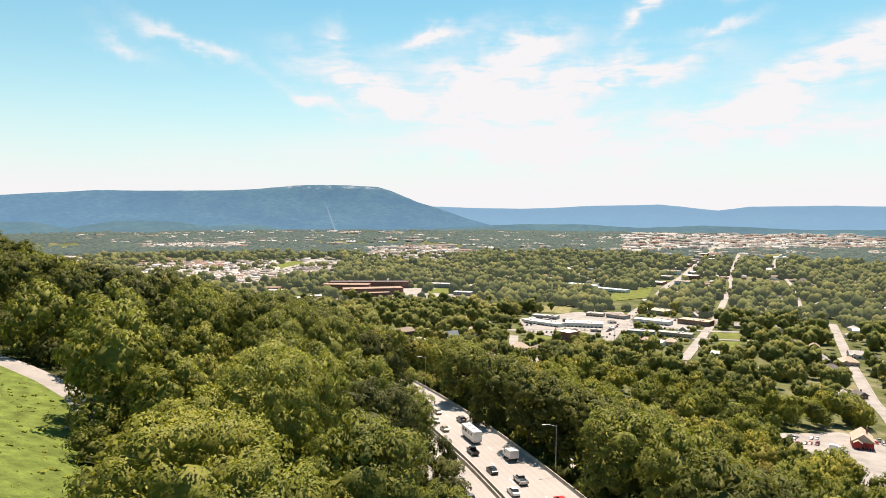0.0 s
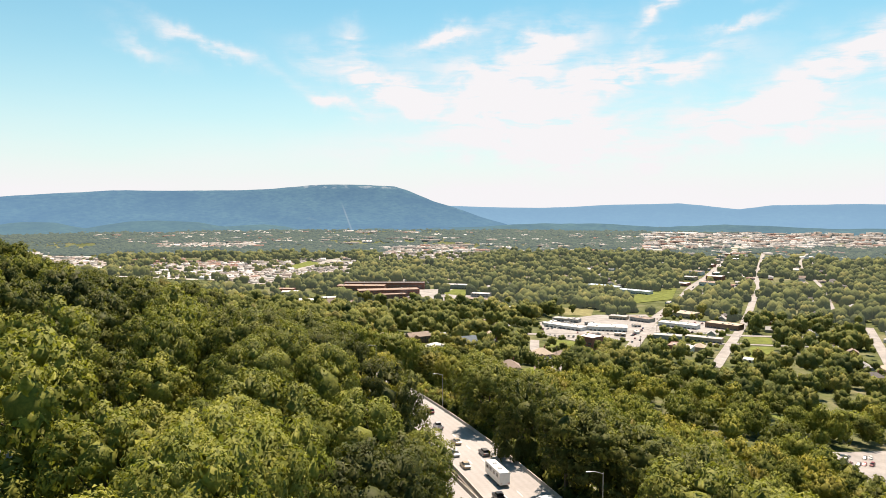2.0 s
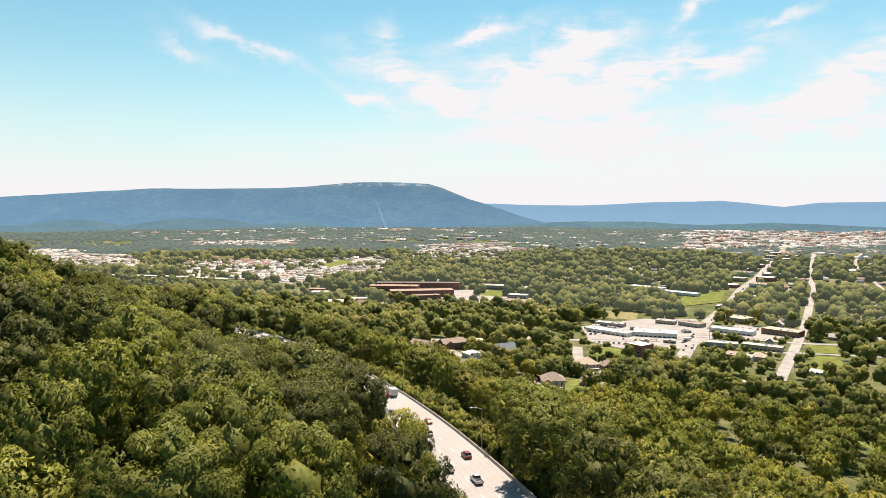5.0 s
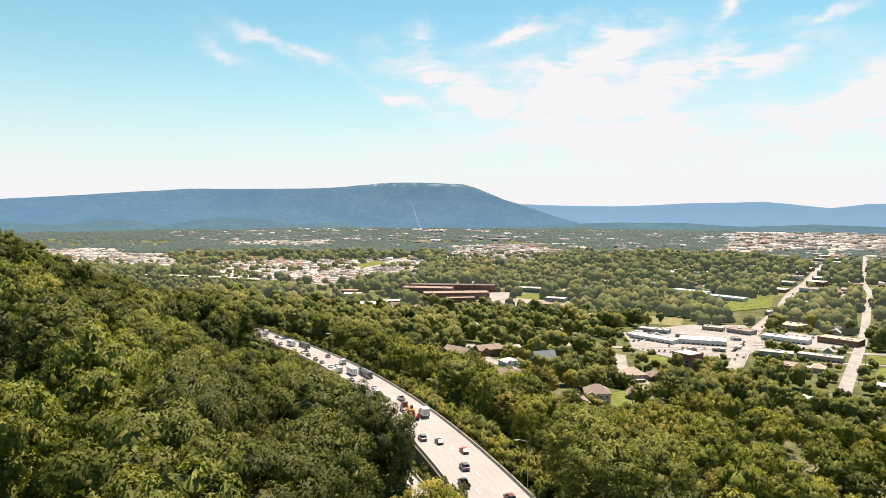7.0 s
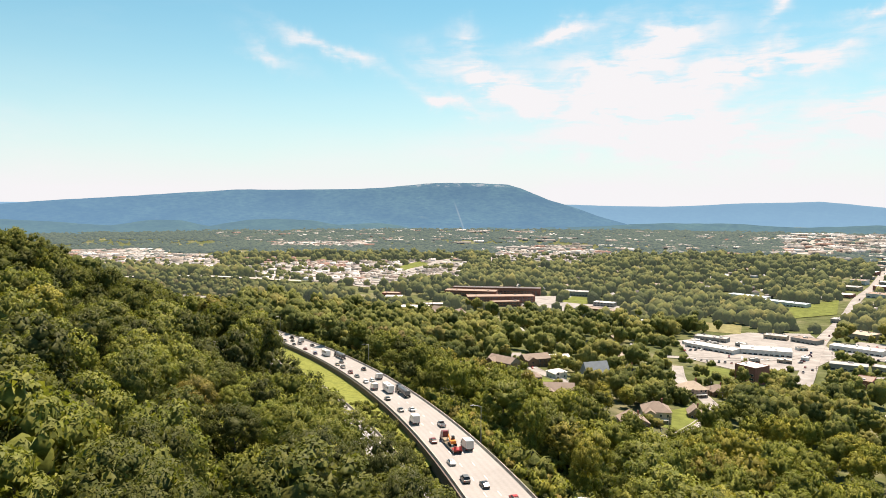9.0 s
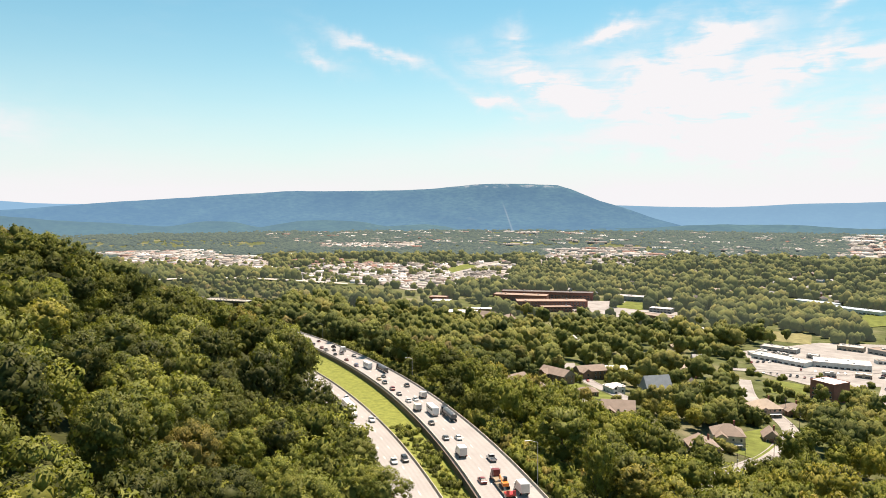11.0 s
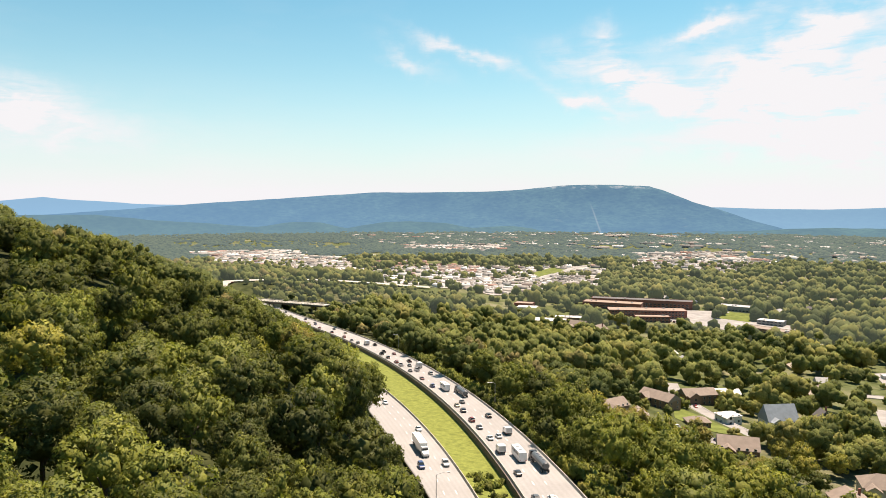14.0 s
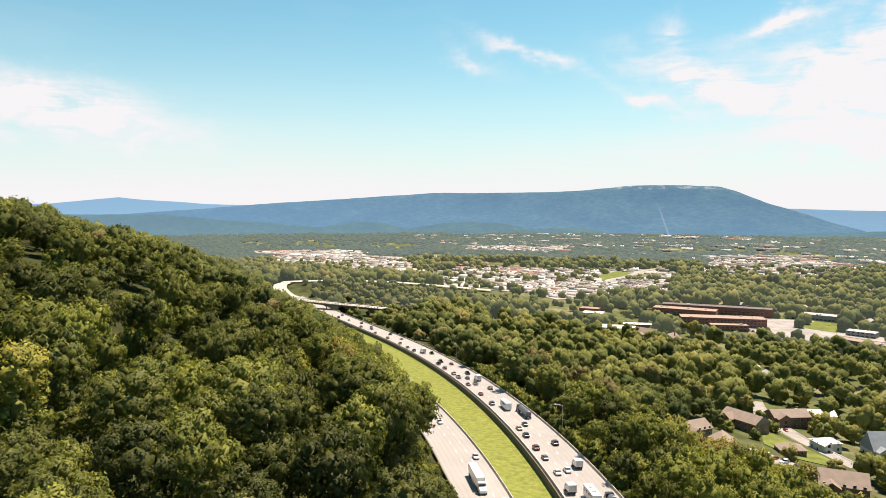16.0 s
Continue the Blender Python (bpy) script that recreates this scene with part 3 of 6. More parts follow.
def street(name, pts, width, material, label, lift=0.35, kerb=0.0, reach=None, step=7.0):
    """A street draped over the land, with a raised pavement on each side where kerb is its width."""
    c = spline(pts, step)
    t = np.gradient(c[:, :2], axis=0)
    t /= np.linalg.norm(t, axis=1)[:, None]
    n = np.stack([-t[:, 1], t[:, 0]], 1)
    offs = [(-width / 2, 0.0), (0.0, 0.08), (width / 2, 0.0)]
    if kerb:
        offs = [(-width / 2 - kerb, -0.6), (-width / 2 - kerb, 0.16), (-width / 2, 0.16)] + offs + [(width / 2, 0.16), (width / 2 + kerb, 0.16), (width / 2 + kerb, -0.6)]
    verts, faces, m = [], [], len(offs)
    for p, q in zip(c, n):
        z = float(height(p[0], p[1])) + lift
        for o, dz in offs:
            verts.append((p[0] + q[0] * o, p[1] + q[1] * o, z + dz))
    for i in range(len(c) - 1):
        for k in range(m - 1):
            a = i * m + k
            faces.append((a, a + m, a + m + 1, a + 1))
    ob = link_mesh(name, verts, faces, material)
    tagged(ob, label, "road", kind="structure")
    CLEARINGS.append(near_line(c[:, :2], reach or width / 2 + kerb + 4))
    if pts[0][1] < 760 and pts[0][0] > -200:
        OPEN_PLACES.append(near_line(c[:, :2], width / 2 + 1))
    return ob


def sheet(name, poly, material, label, lift=0.3, clear=True, cuts=3):
    """A lot, lawn or field lying on the land."""
    bm = bmesh.new()
    bm.faces.new([bm.verts.new((x, y, 0)) for x, y in poly])
    bmesh.ops.triangulate(bm, faces=bm.faces[:])
    for _ in range(cuts):
        bmesh.ops.subdivide_edges(bm, edges=bm.edges[:], cuts=1, use_grid_fill=True)
    for v in bm.verts:
        v.co.z = float(height(v.co.x, v.co.y)) + lift
    bmesh.ops.recalc_face_normals(bm, faces=bm.faces[:])
    me = bpy.data.meshes.new(name)
    bm.to_mesh(me)
    bm.free()
    me.materials.append(material)
    ob = tagged(new(name, me), label, "ground", kind="structure")
    if clear:
        CLEARINGS.append(in_polygon(poly))
        if 380 < poly[0][1] < 1020 and name not in ("lawn_trees", "lawn_workshop"):
            OPEN_PLACES.append(CLEARINGS[-1])
    return ob


# nothing tall between the flight line's start and the clearing
def WEDGE(x, y):
    return (np.degrees(np.arctan2(-x, y)) > np.where(np.hypot(x, y) < 92, 35.5, 38.0)) & (np.hypot(x, y) < 150) & (y > -20) & (np.hypot(x + 40, y - 20) < 110) & (y < 128 + 0.1 * x)


CLEARINGS.append(WEDGE)
# low ground in front of the apartment houses
CLEARINGS.append(in_polygon([(-178, 560), (-150, 575), (-112, 545), (-85, 520), (-95, 480), (-125, 495), (-160, 530)]))
CLEARINGS.append(in_polygon([(128, 428), (160, 338), (135, 296), (104, 320), (104, 395)]))
CLEARINGS.append(in_polygon([(-75, 520), (-45, 525), (-38, 500), (-45, 460), (-62, 440), (-78, 470)]))
CLEARINGS.append(in_polygon([(-14, 712), (16, 698), (8, 655), (-18, 662)]))
LOW_GROUND = CLEARINGS[-4:]
# open ground before the playing field and the school
CLEARINGS.append(in_polygon([(71, 1122), (150, 1195), (128, 1075), (84, 1040)]))
CLEARINGS.append(in_polygon([(10, 1330), (116, 1243), (98, 1190), (-5, 1278)]))
# the ridge-top clearing with its lane
sheet("clearing", [(-125, 124.5), (-111, 122.8), (-98, 117.8), (-86.8, 111.8), (-78.4, 104.6), (-73.2, 97), (-62, 82), (-50, 64), (-40, 46), (-36, 12), (-90, 10), (-116, 60), (-125, 90)], MEADOW,
      "bright rough grass on the ridge top", 0.2, cuts=4)
LANE = [(-150, 128), (-125, 127), (-112, 125), (-99, 120), (-88, 114), (-80, 106), (-75.5, 98)]
street("lane", LANE, 5.0, LOT, "pale narrow lane curving round the grass", 0.45, step=3, reach=5.0)
KEPT_CLEAR = CLEARINGS[-2:]
# main street and the streets of the grid
street("street_main", [(40, 690), (55, 763), (78, 882), (103, 992), (159, 1184), (208, 1372), (270, 1564), (366, 1913), (453, 2231), (560, 2600)], 11, LOT, "wide pale main street through the town", 0.5, 1.2, 13)
street("street_second", [(118, 672), (132, 719), (167, 834), (219, 1005), (283, 1235), (327, 1386), (368, 1581), (467, 1948), (560, 2300)], 8, LOT, "straight pale street running to the town", 0.5, 1.0, 9)
street("street_third", [(330, 1010), (367, 1138), (438, 1409), (500, 1700), (572, 1982), (688, 2311)], 7, LOT, "pale street among trees", 0.6, 0, 7.5)
street("street_fourth", [(205, 440), (225, 516), (230, 548), (250, 618), (274, 704), (297, 780), (350, 960)], 7.5, LOT, "pale street past small houses", 0.4, 1.2, 11)
street("street_cross", [(-60, 800), (25, 830), (91, 884), (150, 875), (178, 868), (240, 872), (330, 880)], 8, LOT, "cross street between shops", 0.55, 1.0, 8)
street("street_lower", [(110, 790), (159, 809), (198, 811), (260, 815)], 6, LOT, "narrow cross street beside lawns", 0.5, 0, 6)
street("street_house", [(-58, 430), (-53, 449), (-50, 476), (-36, 521), (-26, 562), (-19, 602), (-25, 640), (-40, 690), (-45, 760)], 7, LOT, "quiet residential street", 0.35, 1.2, 9)
street("street_flats", [(-182, 735), (-175, 712), (-166, 687), (-159, 676), (-138, 643), (-110, 610)], 8, LOT, "drive between the apartment houses", 0.35, 1.0, 10)
street("ramp", [(-20, 240), (0, 212), (11, 188), (19, 178), (30, 160), (44, 140)], 7, CONCRETE_ROAD, "concrete slip road below the motorway", 0.4, 0, 7, 4)
sheet("lot_flats", [(-160, 588), (-150, 592), (-137, 586), (-118, 578), (-116, 566), (-130, 566), (-152, 574)], LOT, "parking lot of the apartment houses", 0.4)
sheet("lawn_flats", [(-163, 655), (-140, 632), (-122, 615), (-118, 600), (-135, 596), (-152, 612)], LAWN, "mown lawn between apartment houses", 0.3)
sheet("lot_workshop", [(128, 428), (171, 452), (215, 432), (205, 395), (160, 338), (135, 340), (128, 376), (122, 400)], LOT, "wide pale gravel lot with parked vehicles", 0.4)
sheet("lawn_workshop", [(95, 430), (128, 428), (122, 400), (112, 408)], LAWN, "grassy slope beside the lot", 0.3)
sheet("lot_shops", [(-48, 907), (26, 1000), (93, 1020), (101, 889), (64, 801), (30, 780), (1, 769), (-34, 801)], LOT, "wide pale concrete shopping lot", 0.35)
sheet("lot_corner", [(100, 890), (135, 985), (190, 965), (185, 905), (150, 885)], LOT, "pale lot beside the main street", 0.35)
sheet("playing_field", [(104, 1263), (179, 1352), (150, 1195), (71, 1122)], LAWN, "bright green school playing field", 0.8)
sheet("dry_field", [(-64, 1060), (24, 1062), (18, 984), (-25, 990)], DRY, "dry yellowish field", 0.4)
sheet("lawn_corner", [(183, 866), (212, 864), (205, 820), (178, 818)], LAWN, "lawn at the street corner", 0.3)
sheet("lawn_lower", [(178, 800), (200, 800), (180, 722), (152, 735)], LAWN, "lawn below the street corner", 0.3)
sheet("lawn_brick", [(-24, 775), (0, 766), (-4, 716), (-30, 722)], LAWN, "worn lawn beside the brick house", 0.3)
sheet("lawn_houses", [(-34, 600), (-24, 560), (-38, 520), (-55, 530), (-50, 570)], LAWN, "front lawns of the houses", 0.25)
sheet("lawn_trees", [(120, 510), (165, 530), (175, 495), (135, 470)], LAWN, "lawn among garden trees", 0.25)
sheet("mill_field", [(-224, 1169), (-180, 1158), (-165, 1228), (-214, 1235)], LAWN, "mown field beside the old mill", 0.5)
sheet("mill_lot", [(-283, 1112), (-225, 1069), (-120, 1105), (-130, 1160), (-178, 1155), (-226, 1166), (-220, 1240), (-277, 1210)], LOT, "bare pale yard beside the old mill", 0.4)
sheet("lot_hall", [(-300, 935), (-237, 891), (-225, 900), (-280, 950)], LOT, "strip of pale parking", 0.4)
ZONES = {
    "district_west": [(-1456, 1396), (-972, 1375), (-1292, 1737), (-1764, 1705)],
    "district_middle": [(-700, 1090), (-446, 1419), (-612, 1867), (-1098, 1494)],
    "district_east": [(-529, 1804), (-300, 1708), (-199, 2127), (-417, 2476), (-634, 2339)],
    "district_near": [(-540, 1150), (-478, 1381), (-546, 1574), (-748, 1270)],
    "district_centre": [(203, 2296), (1107, 2597), (1660, 3800), (316, 3500)],
    "district_far_west": [(-1734, 1560), (-1441, 1735), (-1634, 1927), (-1898, 1707)],
    "district_north": [(-1334, 2076), (-1023, 2163), (-1171, 2474), (-1498, 2328)],
}
for zone, poly in ZONES.items():
    sheet(zone, poly, YARDS, "pale commercial district of lots and yards", 0.9, clear=False, cuts=5)
    THIN.append((in_polygon(poly), 0.32))
street("street_curve", [(-600, 1480), (-611, 1539), (-622, 1641), (-643, 1802), (-628, 1914), (-560, 2050)], 14, LOT, "curving pale road over a green bank", 1.2, 0, 14)
sheet("green_bank", [(-625, 1530), (-635, 1700), (-690, 1780), (-675, 1605)], LAWN, "green bank beside the curving road", 1.1, cuts=4)
# the motorway's far end, curving round below the ridge
FAR_ROAD = [(-738, 829), (-782, 845), (-818, 868), (-846, 908), (-828, 958), (-789, 1012), (-737, 1056), (-697, 1086), (-640, 1128)]
street("road_far", FAR_ROAD, 18, BARRIER, "motorway curving away through the trees", 3.0, 0, 32)
sheet("bank_bridge", [(-765, 798), (-700, 745), (-660, 722), (-720, 712), (-790, 770)], LAWN, "green bank below the bridge", 0.6)
sheet("clearing_far", [(-470, 498), (-520, 536), (-545, 545), (-500, 500), (-480, 480)], VERGE, "grassy opening on the wooded slope", 0.5)
# the grass between the carriageways
def on_verge(u, k, lift):
    U = (u - 290.0) / 290.0
    return at_road(u, -LANES - 1.0 - k * (float(gap(U)) - 1.6), lift - 0.5)


strip("verge", on_verge, 290, 1124, 8, [(0.0, -1.7), (0.15, -2.0), (0.5, -2.0), (0.8, -1.6), (1.0, -1.1)], VERGE, closed=False)
tagged(bpy.data.objects["verge"], "yellow-green grass strip between the carriageways", "grass", kind="structure")
CLEARINGS.append(lambda x, y: (np.abs(x + 690) < 75) & (np.abs(y - 765) < 26))
# bushes and young trees where the far carriageways and the bridge stand free
LOW_WOODS = [(in_polygon([(-560, 690), (-620, 800), (-700, 790), (-860, 830), (-880, 960), (-760, 1060), (-640, 1130), (-480, 1180), (-470, 1080), (-560, 960), (-600, 880), (-520, 800), (-480, 720)]), 0.28),
             (in_polygon([(-70, 690), (60, 680), (200, 690), (210, 800), (190, 910), (-60, 910)]), 0.5),
             (in_polygon([(-430, 1000), (-120, 990), (-110, 1130), (-430, 1150)]), 0.5)]
LOW_WOODS += [(in_polygon(poly), 0.5) for poly in ZONES.values()]

# ---- buildings ----
def wallmat(name, c, **k):
    return surface(name, c, k.pop("rough", 0.85), spread=k.pop("spread", 0.14), scale=0.35, fine=2.5, **k)


WALLS = {"brick": wallmat("red_brick", (0.245, 0.098, 0.072)), "brown": wallmat("brown_brick", (0.187, 0.117, 0.078)), "white": wallmat("white_siding", (0.577, 0.562, 0.530)),
         "cream": wallmat("cream_siding", (0.452, 0.390, 0.296)), "grey": wallmat("grey_block", (0.281, 0.273, 0.257)), "red": wallmat("red_boards", (0.328, 0.035, 0.031)),
         "tan": wallmat("tan_block", (0.343, 0.281, 0.211)), "pink": wallmat("pink_stucco", (0.468, 0.328, 0.289))}
ROOFS = {"white": wallmat("white_membrane", (0.624, 0.608, 0.585)), "shingle": wallmat("brown_shingle", (0.211, 0.164, 0.133)), "dark": wallmat("dark_shingle", (0.094, 0.086, 0.086)),
         "bluegrey": wallmat("blue_grey_shingle", (0.234, 0.265, 0.296)), "tan": wallmat("tan_roof", (0.359, 0.296, 0.234)), "rust": wallmat("rusty_metal_roof", (0.250, 0.180, 0.140)),
         "blue": wallmat("pale_blue_metal_roof", (0.429, 0.530, 0.593)), "grey": wallmat("grey_gravel_roof", (0.328, 0.320, 0.312))}
TRIM = wallmat("white_trim", (0.562, 0.546, 0.515))
GLASS = surface("window_glass", (0.03, 0.04, 0.05), 0.08, spread=0.2)
DOORS = surface("painted_door", (0.16, 0.07, 0.05), 0.5)


def front(ax, ay, bx, by, deep):
    """Centre, sizes and turn of a block from the two ends of its front and its depth behind it."""
    w, a = math.hypot(bx - ax, by - ay), math.atan2(by - ay, bx - ax)
    return ((ax + bx) / 2 - math.sin(a) * deep / 2, (ay + by) / 2 + math.cos(a) * deep / 2, w, deep, math.degrees(a))


def stand(name, x, y, w, l, rz, label, category, group="", clear=True):
    root = new(name)
    ca, sa = math.cos(radians(rz)), math.sin(radians(rz))
    z = min(float(height(x + i * w / 2 * ca - j * l / 2 * sa, y + i * w / 2 * sa + j * l / 2 * ca)) for i in (-1, 1) for j in (-1, 1))
    top = max(float(height(x + i * w / 2 * ca - j * l / 2 * sa, y + i * w / 2 * sa + j * l / 2 * ca)) for i in (-1, 1) for j in (-1, 1))
    root.matrix_world = pose(x, y, z - 0.1, 0, 0, rz)
    tagged(root, label, category, group)
    PLOTS.append((x, y, math.hypot(w, l) / 2, group == "garden houses"))
    if clear:
        d = math.hypot(x, y - 100)
        r = math.hypot(w, l) / 2 + 4
        for k in (0, 0.55, 1.1) if y < 560 else (0, 0.55) if group != "garden houses" else (0,):
            q = k * min(18 + r * 0.4, 34)
            ROUND.append((x - x / d * q, y - (y - 100) / d * q, r * (1 - 0.25 * k)))
    return root, min(top - z, 5.0)


def add_windows(root, face, width, z0, n, size, y, storeys=1, rise=3.0):
    """Windows in a wall: face +1 or -1 along the depth."""
    for s in range(storeys):
        for k in range(n):
            x = -width / 2 + (k + 0.5) * width / n
            bm = bmesh.new()
            box(bm, x, face * (y + 0.02), z0 + s * rise, size[0] + 0.2, 0.1, size[1] + 0.2)
            win = part("window", bm, TRIM, root)
            bm = bmesh.new()
            box(bm, x, face * (y + 0.08), z0 + s * rise, size[0], 0.04, size[1])
            part("pane", bm, GLASS, win)


def house(x, y, w, l, rz, h, wall, roof, label, pitch=0.55, hip=False, storeys=1, chimney=True, porch=False, detail=True, group="houses", clear=True):
    root, sink = stand("house", x, y, w, l, rz, label, "house", group, clear)
    H = h + sink * 0.5
    bm = bmesh.new()
    box(bm, 0, 0, H / 2, w, l, H)
    if not hip:
        # gable ends rise with the roof, which runs along the longer side
        along_x = w >= l
        r = (l if along_x else w) / 2 * pitch
        e = [(-w / 2, -l / 2), (-w / 2, l / 2), (w / 2, -l / 2), (w / 2, l / 2)]
        for s in (-1, 1):
            tri = [(s * w / 2, -l / 2, H), (s * w / 2, l / 2, H), (s * w / 2, 0, H + r)] if along_x else [(-w / 2, s * l / 2, H), (w / 2, s * l / 2, H), (0, s * l / 2, H + r)]
            bm.faces.new([bm.verts.new(p) for p in tri])
    part("wall", bm, WALLS[wall], root)
    o = 0.5
    bm = bmesh.new()
    W, L = w / 2 + o, l / 2 + o
    if W >= L:
        r = L * pitch
        cut = L * 0.95 if hip else 0.0
        ridge = [(-W + cut, 0, H + r), (W - cut, 0, H + r)]
    else:
        r = W * pitch
        cut = W * 0.95 if hip else 0.0
        ridge = [(0, -L + cut, H + r), (0, L - cut, H + r)]
    zb = H - o * pitch
    base = [(-W, -L, zb), (W, -L, zb), (W, L, zb), (-W, L, zb)]
    b = [bm.verts.new(p) for p in base]
    d = [bm.verts.new((p[0], p[1], p[2] - 0.22)) for p in base]
    t = [bm.verts.new(p) for p in ridge]
    if W >= L:
        bm.faces.new((b[0], b[1], t[1], t[0])), bm.faces.new((b[2], b[3], t[0], t[1]))
        bm.faces.new((b[1], b[2], t[1])), bm.faces.new((b[3], b[0], t[0]))
    else:
        bm.faces.new((b[1], b[2], t[1], t[0])), bm.faces.new((b[3], b[0], t[0], t[1]))
        bm.faces.new((b[0], b[1], t[0])), bm.faces.new((b[2], b[3], t[1]))
    for i in range(4):
        j = (i + 1) % 4
        bm.faces.new((d[i], d[j], b[j], b[i]))
    bm.faces.new(d[::-1])
    rf = part("roof", bm, ROOFS[roof], root)
    if chimney:
        bm = bmesh.new()
        box(bm, w * 0.22, l * 0.1, H + r * 0.75, 0.8, 0.9, r * 0.9 + 1.0)
        part("chimney", bm, WALLS["brick"], rf)
    if detail:
        base_z = sink * 0.5 + 1.7
        add_windows(root, -1, w, base_z, max(int(w / 3.4), 2), (1.1, 1.4), l / 2, storeys)
        for s in (-1, 1):
            for k in range(max(int(l / 4.5), 1)):
                for st in range(storeys):
                    yy = -l / 2 + (k + 0.5) * l / max(int(l / 4.5), 1)
                    bm = bmesh.new()
                    box(bm, s * (w / 2 + 0.02), yy, base_z + st * 3.0, 0.1, 1.2, 1.5)
                    win = part("window", bm, TRIM, root)
                    bm = bmesh.new()
                    box(bm, s * (w / 2 + 0.08), yy, base_z + st * 3.0, 0.04, 1.0, 1.3)
                    part("pane", bm, GLASS, win)
        bm = bmesh.new()
        box(bm, w * 0.05, -l / 2 - 0.04, sink * 0.5 + 1.05, 1.0, 0.1, 2.1)
        part("door", bm, DOORS, root)
    if detail and w > 9.5:
        # a gabled wing towards the street
        ww, dd, wh = w * 0.36, 3.2, H * 0.94
        wx = -w * 0.27
        bm = bmesh.new()
        box(bm, wx, -l / 2 - dd / 2 + 0.1, wh / 2, ww, dd, wh)
        bm.faces.new([bm.verts.new(p) for p in ((wx - ww / 2, -l / 2 - dd + 0.1, wh), (wx + ww / 2, -l / 2 - dd + 0.1, wh), (wx, -l / 2 - dd + 0.1, wh + ww * 0.32))])
        wing = part("wing", bm, WALLS[wall], root)
        bm = bmesh.new()
        for side in (-1, 1):
            ends = [(wx + side * (ww / 2 + 0.4), wh - 0.26), (wx, wh + ww * 0.32 + 0.02), (wx, wh + ww * 0.32 + 0.2), (wx + side * (ww / 2 + 0.4), wh - 0.06)]
            v = [[bm.verts.new((px, py, pz)) for px, pz in ends] for py in (-l / 2 - dd - 0.3, -l / 2 + l * 0.3)]
            for i in range(4):
                j = (i + 1) % 4
                bm.faces.new((v[0][i], v[0][j], v[1][j], v[1][i]))
            bm.faces.new(v[0][::-1]), bm.faces.new(v[1])
        bmesh.ops.recalc_face_normals(bm, faces=bm.faces[:])
        part("wing_roof", bm, ROOFS[roof], wing)
        for st in range(storeys):
            bm = bmesh.new()
            box(bm, wx, -l / 2 - dd + 0.05, sink * 0.5 + 1.7 + st * 3.0, 1.5, 0.14, 1.5)
            part("window", bm, GLASS, wing)
    if porch:
        bm = bmesh.new()
        box(bm, 0, -l / 2 - 1.3, sink * 0.5 + 2.7, w * 0.8, 2.6, 0.18)
        part("porch_roof", bm, ROOFS["white"], root)
        for s in (-1, 0, 1):
            bm = bmesh.new()
            box(bm, s * w * 0.37, -l / 2 - 2.4, sink * 0.25 + 1.3, 0.18, 0.18, 2.7 + sink * 0.5)
            part("post", bm, TRIM, root)
    return root


def shop(x, y, w, l, rz, h, wall, roof, label, storeys=1, bays=5, units=2, category="building", group="town buildings", clear=True, seed=0):
    """A flat-roofed building with parapet, shop windows and rooftop units."""
    root, sink = stand("building", x, y, w, l, rz, label, category, group, clear)
    rng = random.Random(seed + int(x * 7 + y))
    H = h + sink * 0.4
    bm = bmesh.new()
    box(bm, 0, 0, H / 2, w, l, H)
    part("wall", bm, WALLS[wall], root)
    bm = bmesh.new()
    box(bm, 0, 0, H + 0.1, w - 0.6, l - 0.6, 0.2)
    rf = part("roof", bm, ROOFS[roof], root)
    for sx, sy, cx, cy in ((w + 0.2, 0.35, 0, -l / 2), (w + 0.2, 0.35, 0, l / 2), (0.35, l - 0.15, -w / 2, 0), (0.35, l - 0.15, w / 2, 0)):
        bm = bmesh.new()
        box(bm, cx, cy, H + 0.15, sx, sy, 0.7)
        part("parapet", bm, WALLS[wall], root)
    for k in range(units):
        bm = bmesh.new()
        box(bm, rng.uniform(-0.38, 0.38) * w, rng.uniform(-0.3, 0.3) * l, H + 0.75, rng.uniform(1.4, 3), rng.uniform(1.4, 2.4), 1.1, bevel=0.08)
        part("roof_unit", bm, STEEL, rf)
    add_windows(root, -1, w * 0.94, 1.7 + sink * 0.4, bays, (w * 0.94 / bays * 0.62, 1.5), l / 2, storeys, 3.2)
    bm = bmesh.new()
    box(bm, w * 0.47, -l / 2 - 0.05, sink * 0.4 + 1.1, 1.1, 0.14, 2.2)
    part("door", bm, DOORS, root)
    return root


# the houses below the motorway
house(*front(-58, 534, -43, 537, 13), 7.0, "cream", "shingle", "two-storey cream frame house with a brown hipped roof", 0.6, True, 2, True, True)
house(*front(-66, 503, -53, 508, 14), 3.6, "brown", "shingle", "low brown house with a broad shingle roof", 0.45, False)
house(*front(-34, 567, -26, 568, 10), 3.6, "brown", "shingle", "small brown gabled cottage beside the street", 0.8)
house(*front(-37, 633, -22, 641, 14), 6.0, "pink", "tan", "large old house with a pinkish tan hipped roof", 0.6, True, 2, True, True)
house(*front(-56, 660, -46, 664, 11), 4.0, "tan", "shingle", "tan house with a brown gabled roof", 0.6)
house(*front(-20, 650, -8, 654, 11), 4.5, "brown", "shingle", "brown house with a hipped roof", 0.55, True)
house(*front(-105, 645, -90, 656, 12), 5.0, "white", "bluegrey", "white chapel-like house with a steep blue-grey roof", 1.3, False, 1, False)
house(*front(-81, 680, -73, 683, 9), 5.0, "white", "dark", "small white house with a dark gabled roof", 0.9)
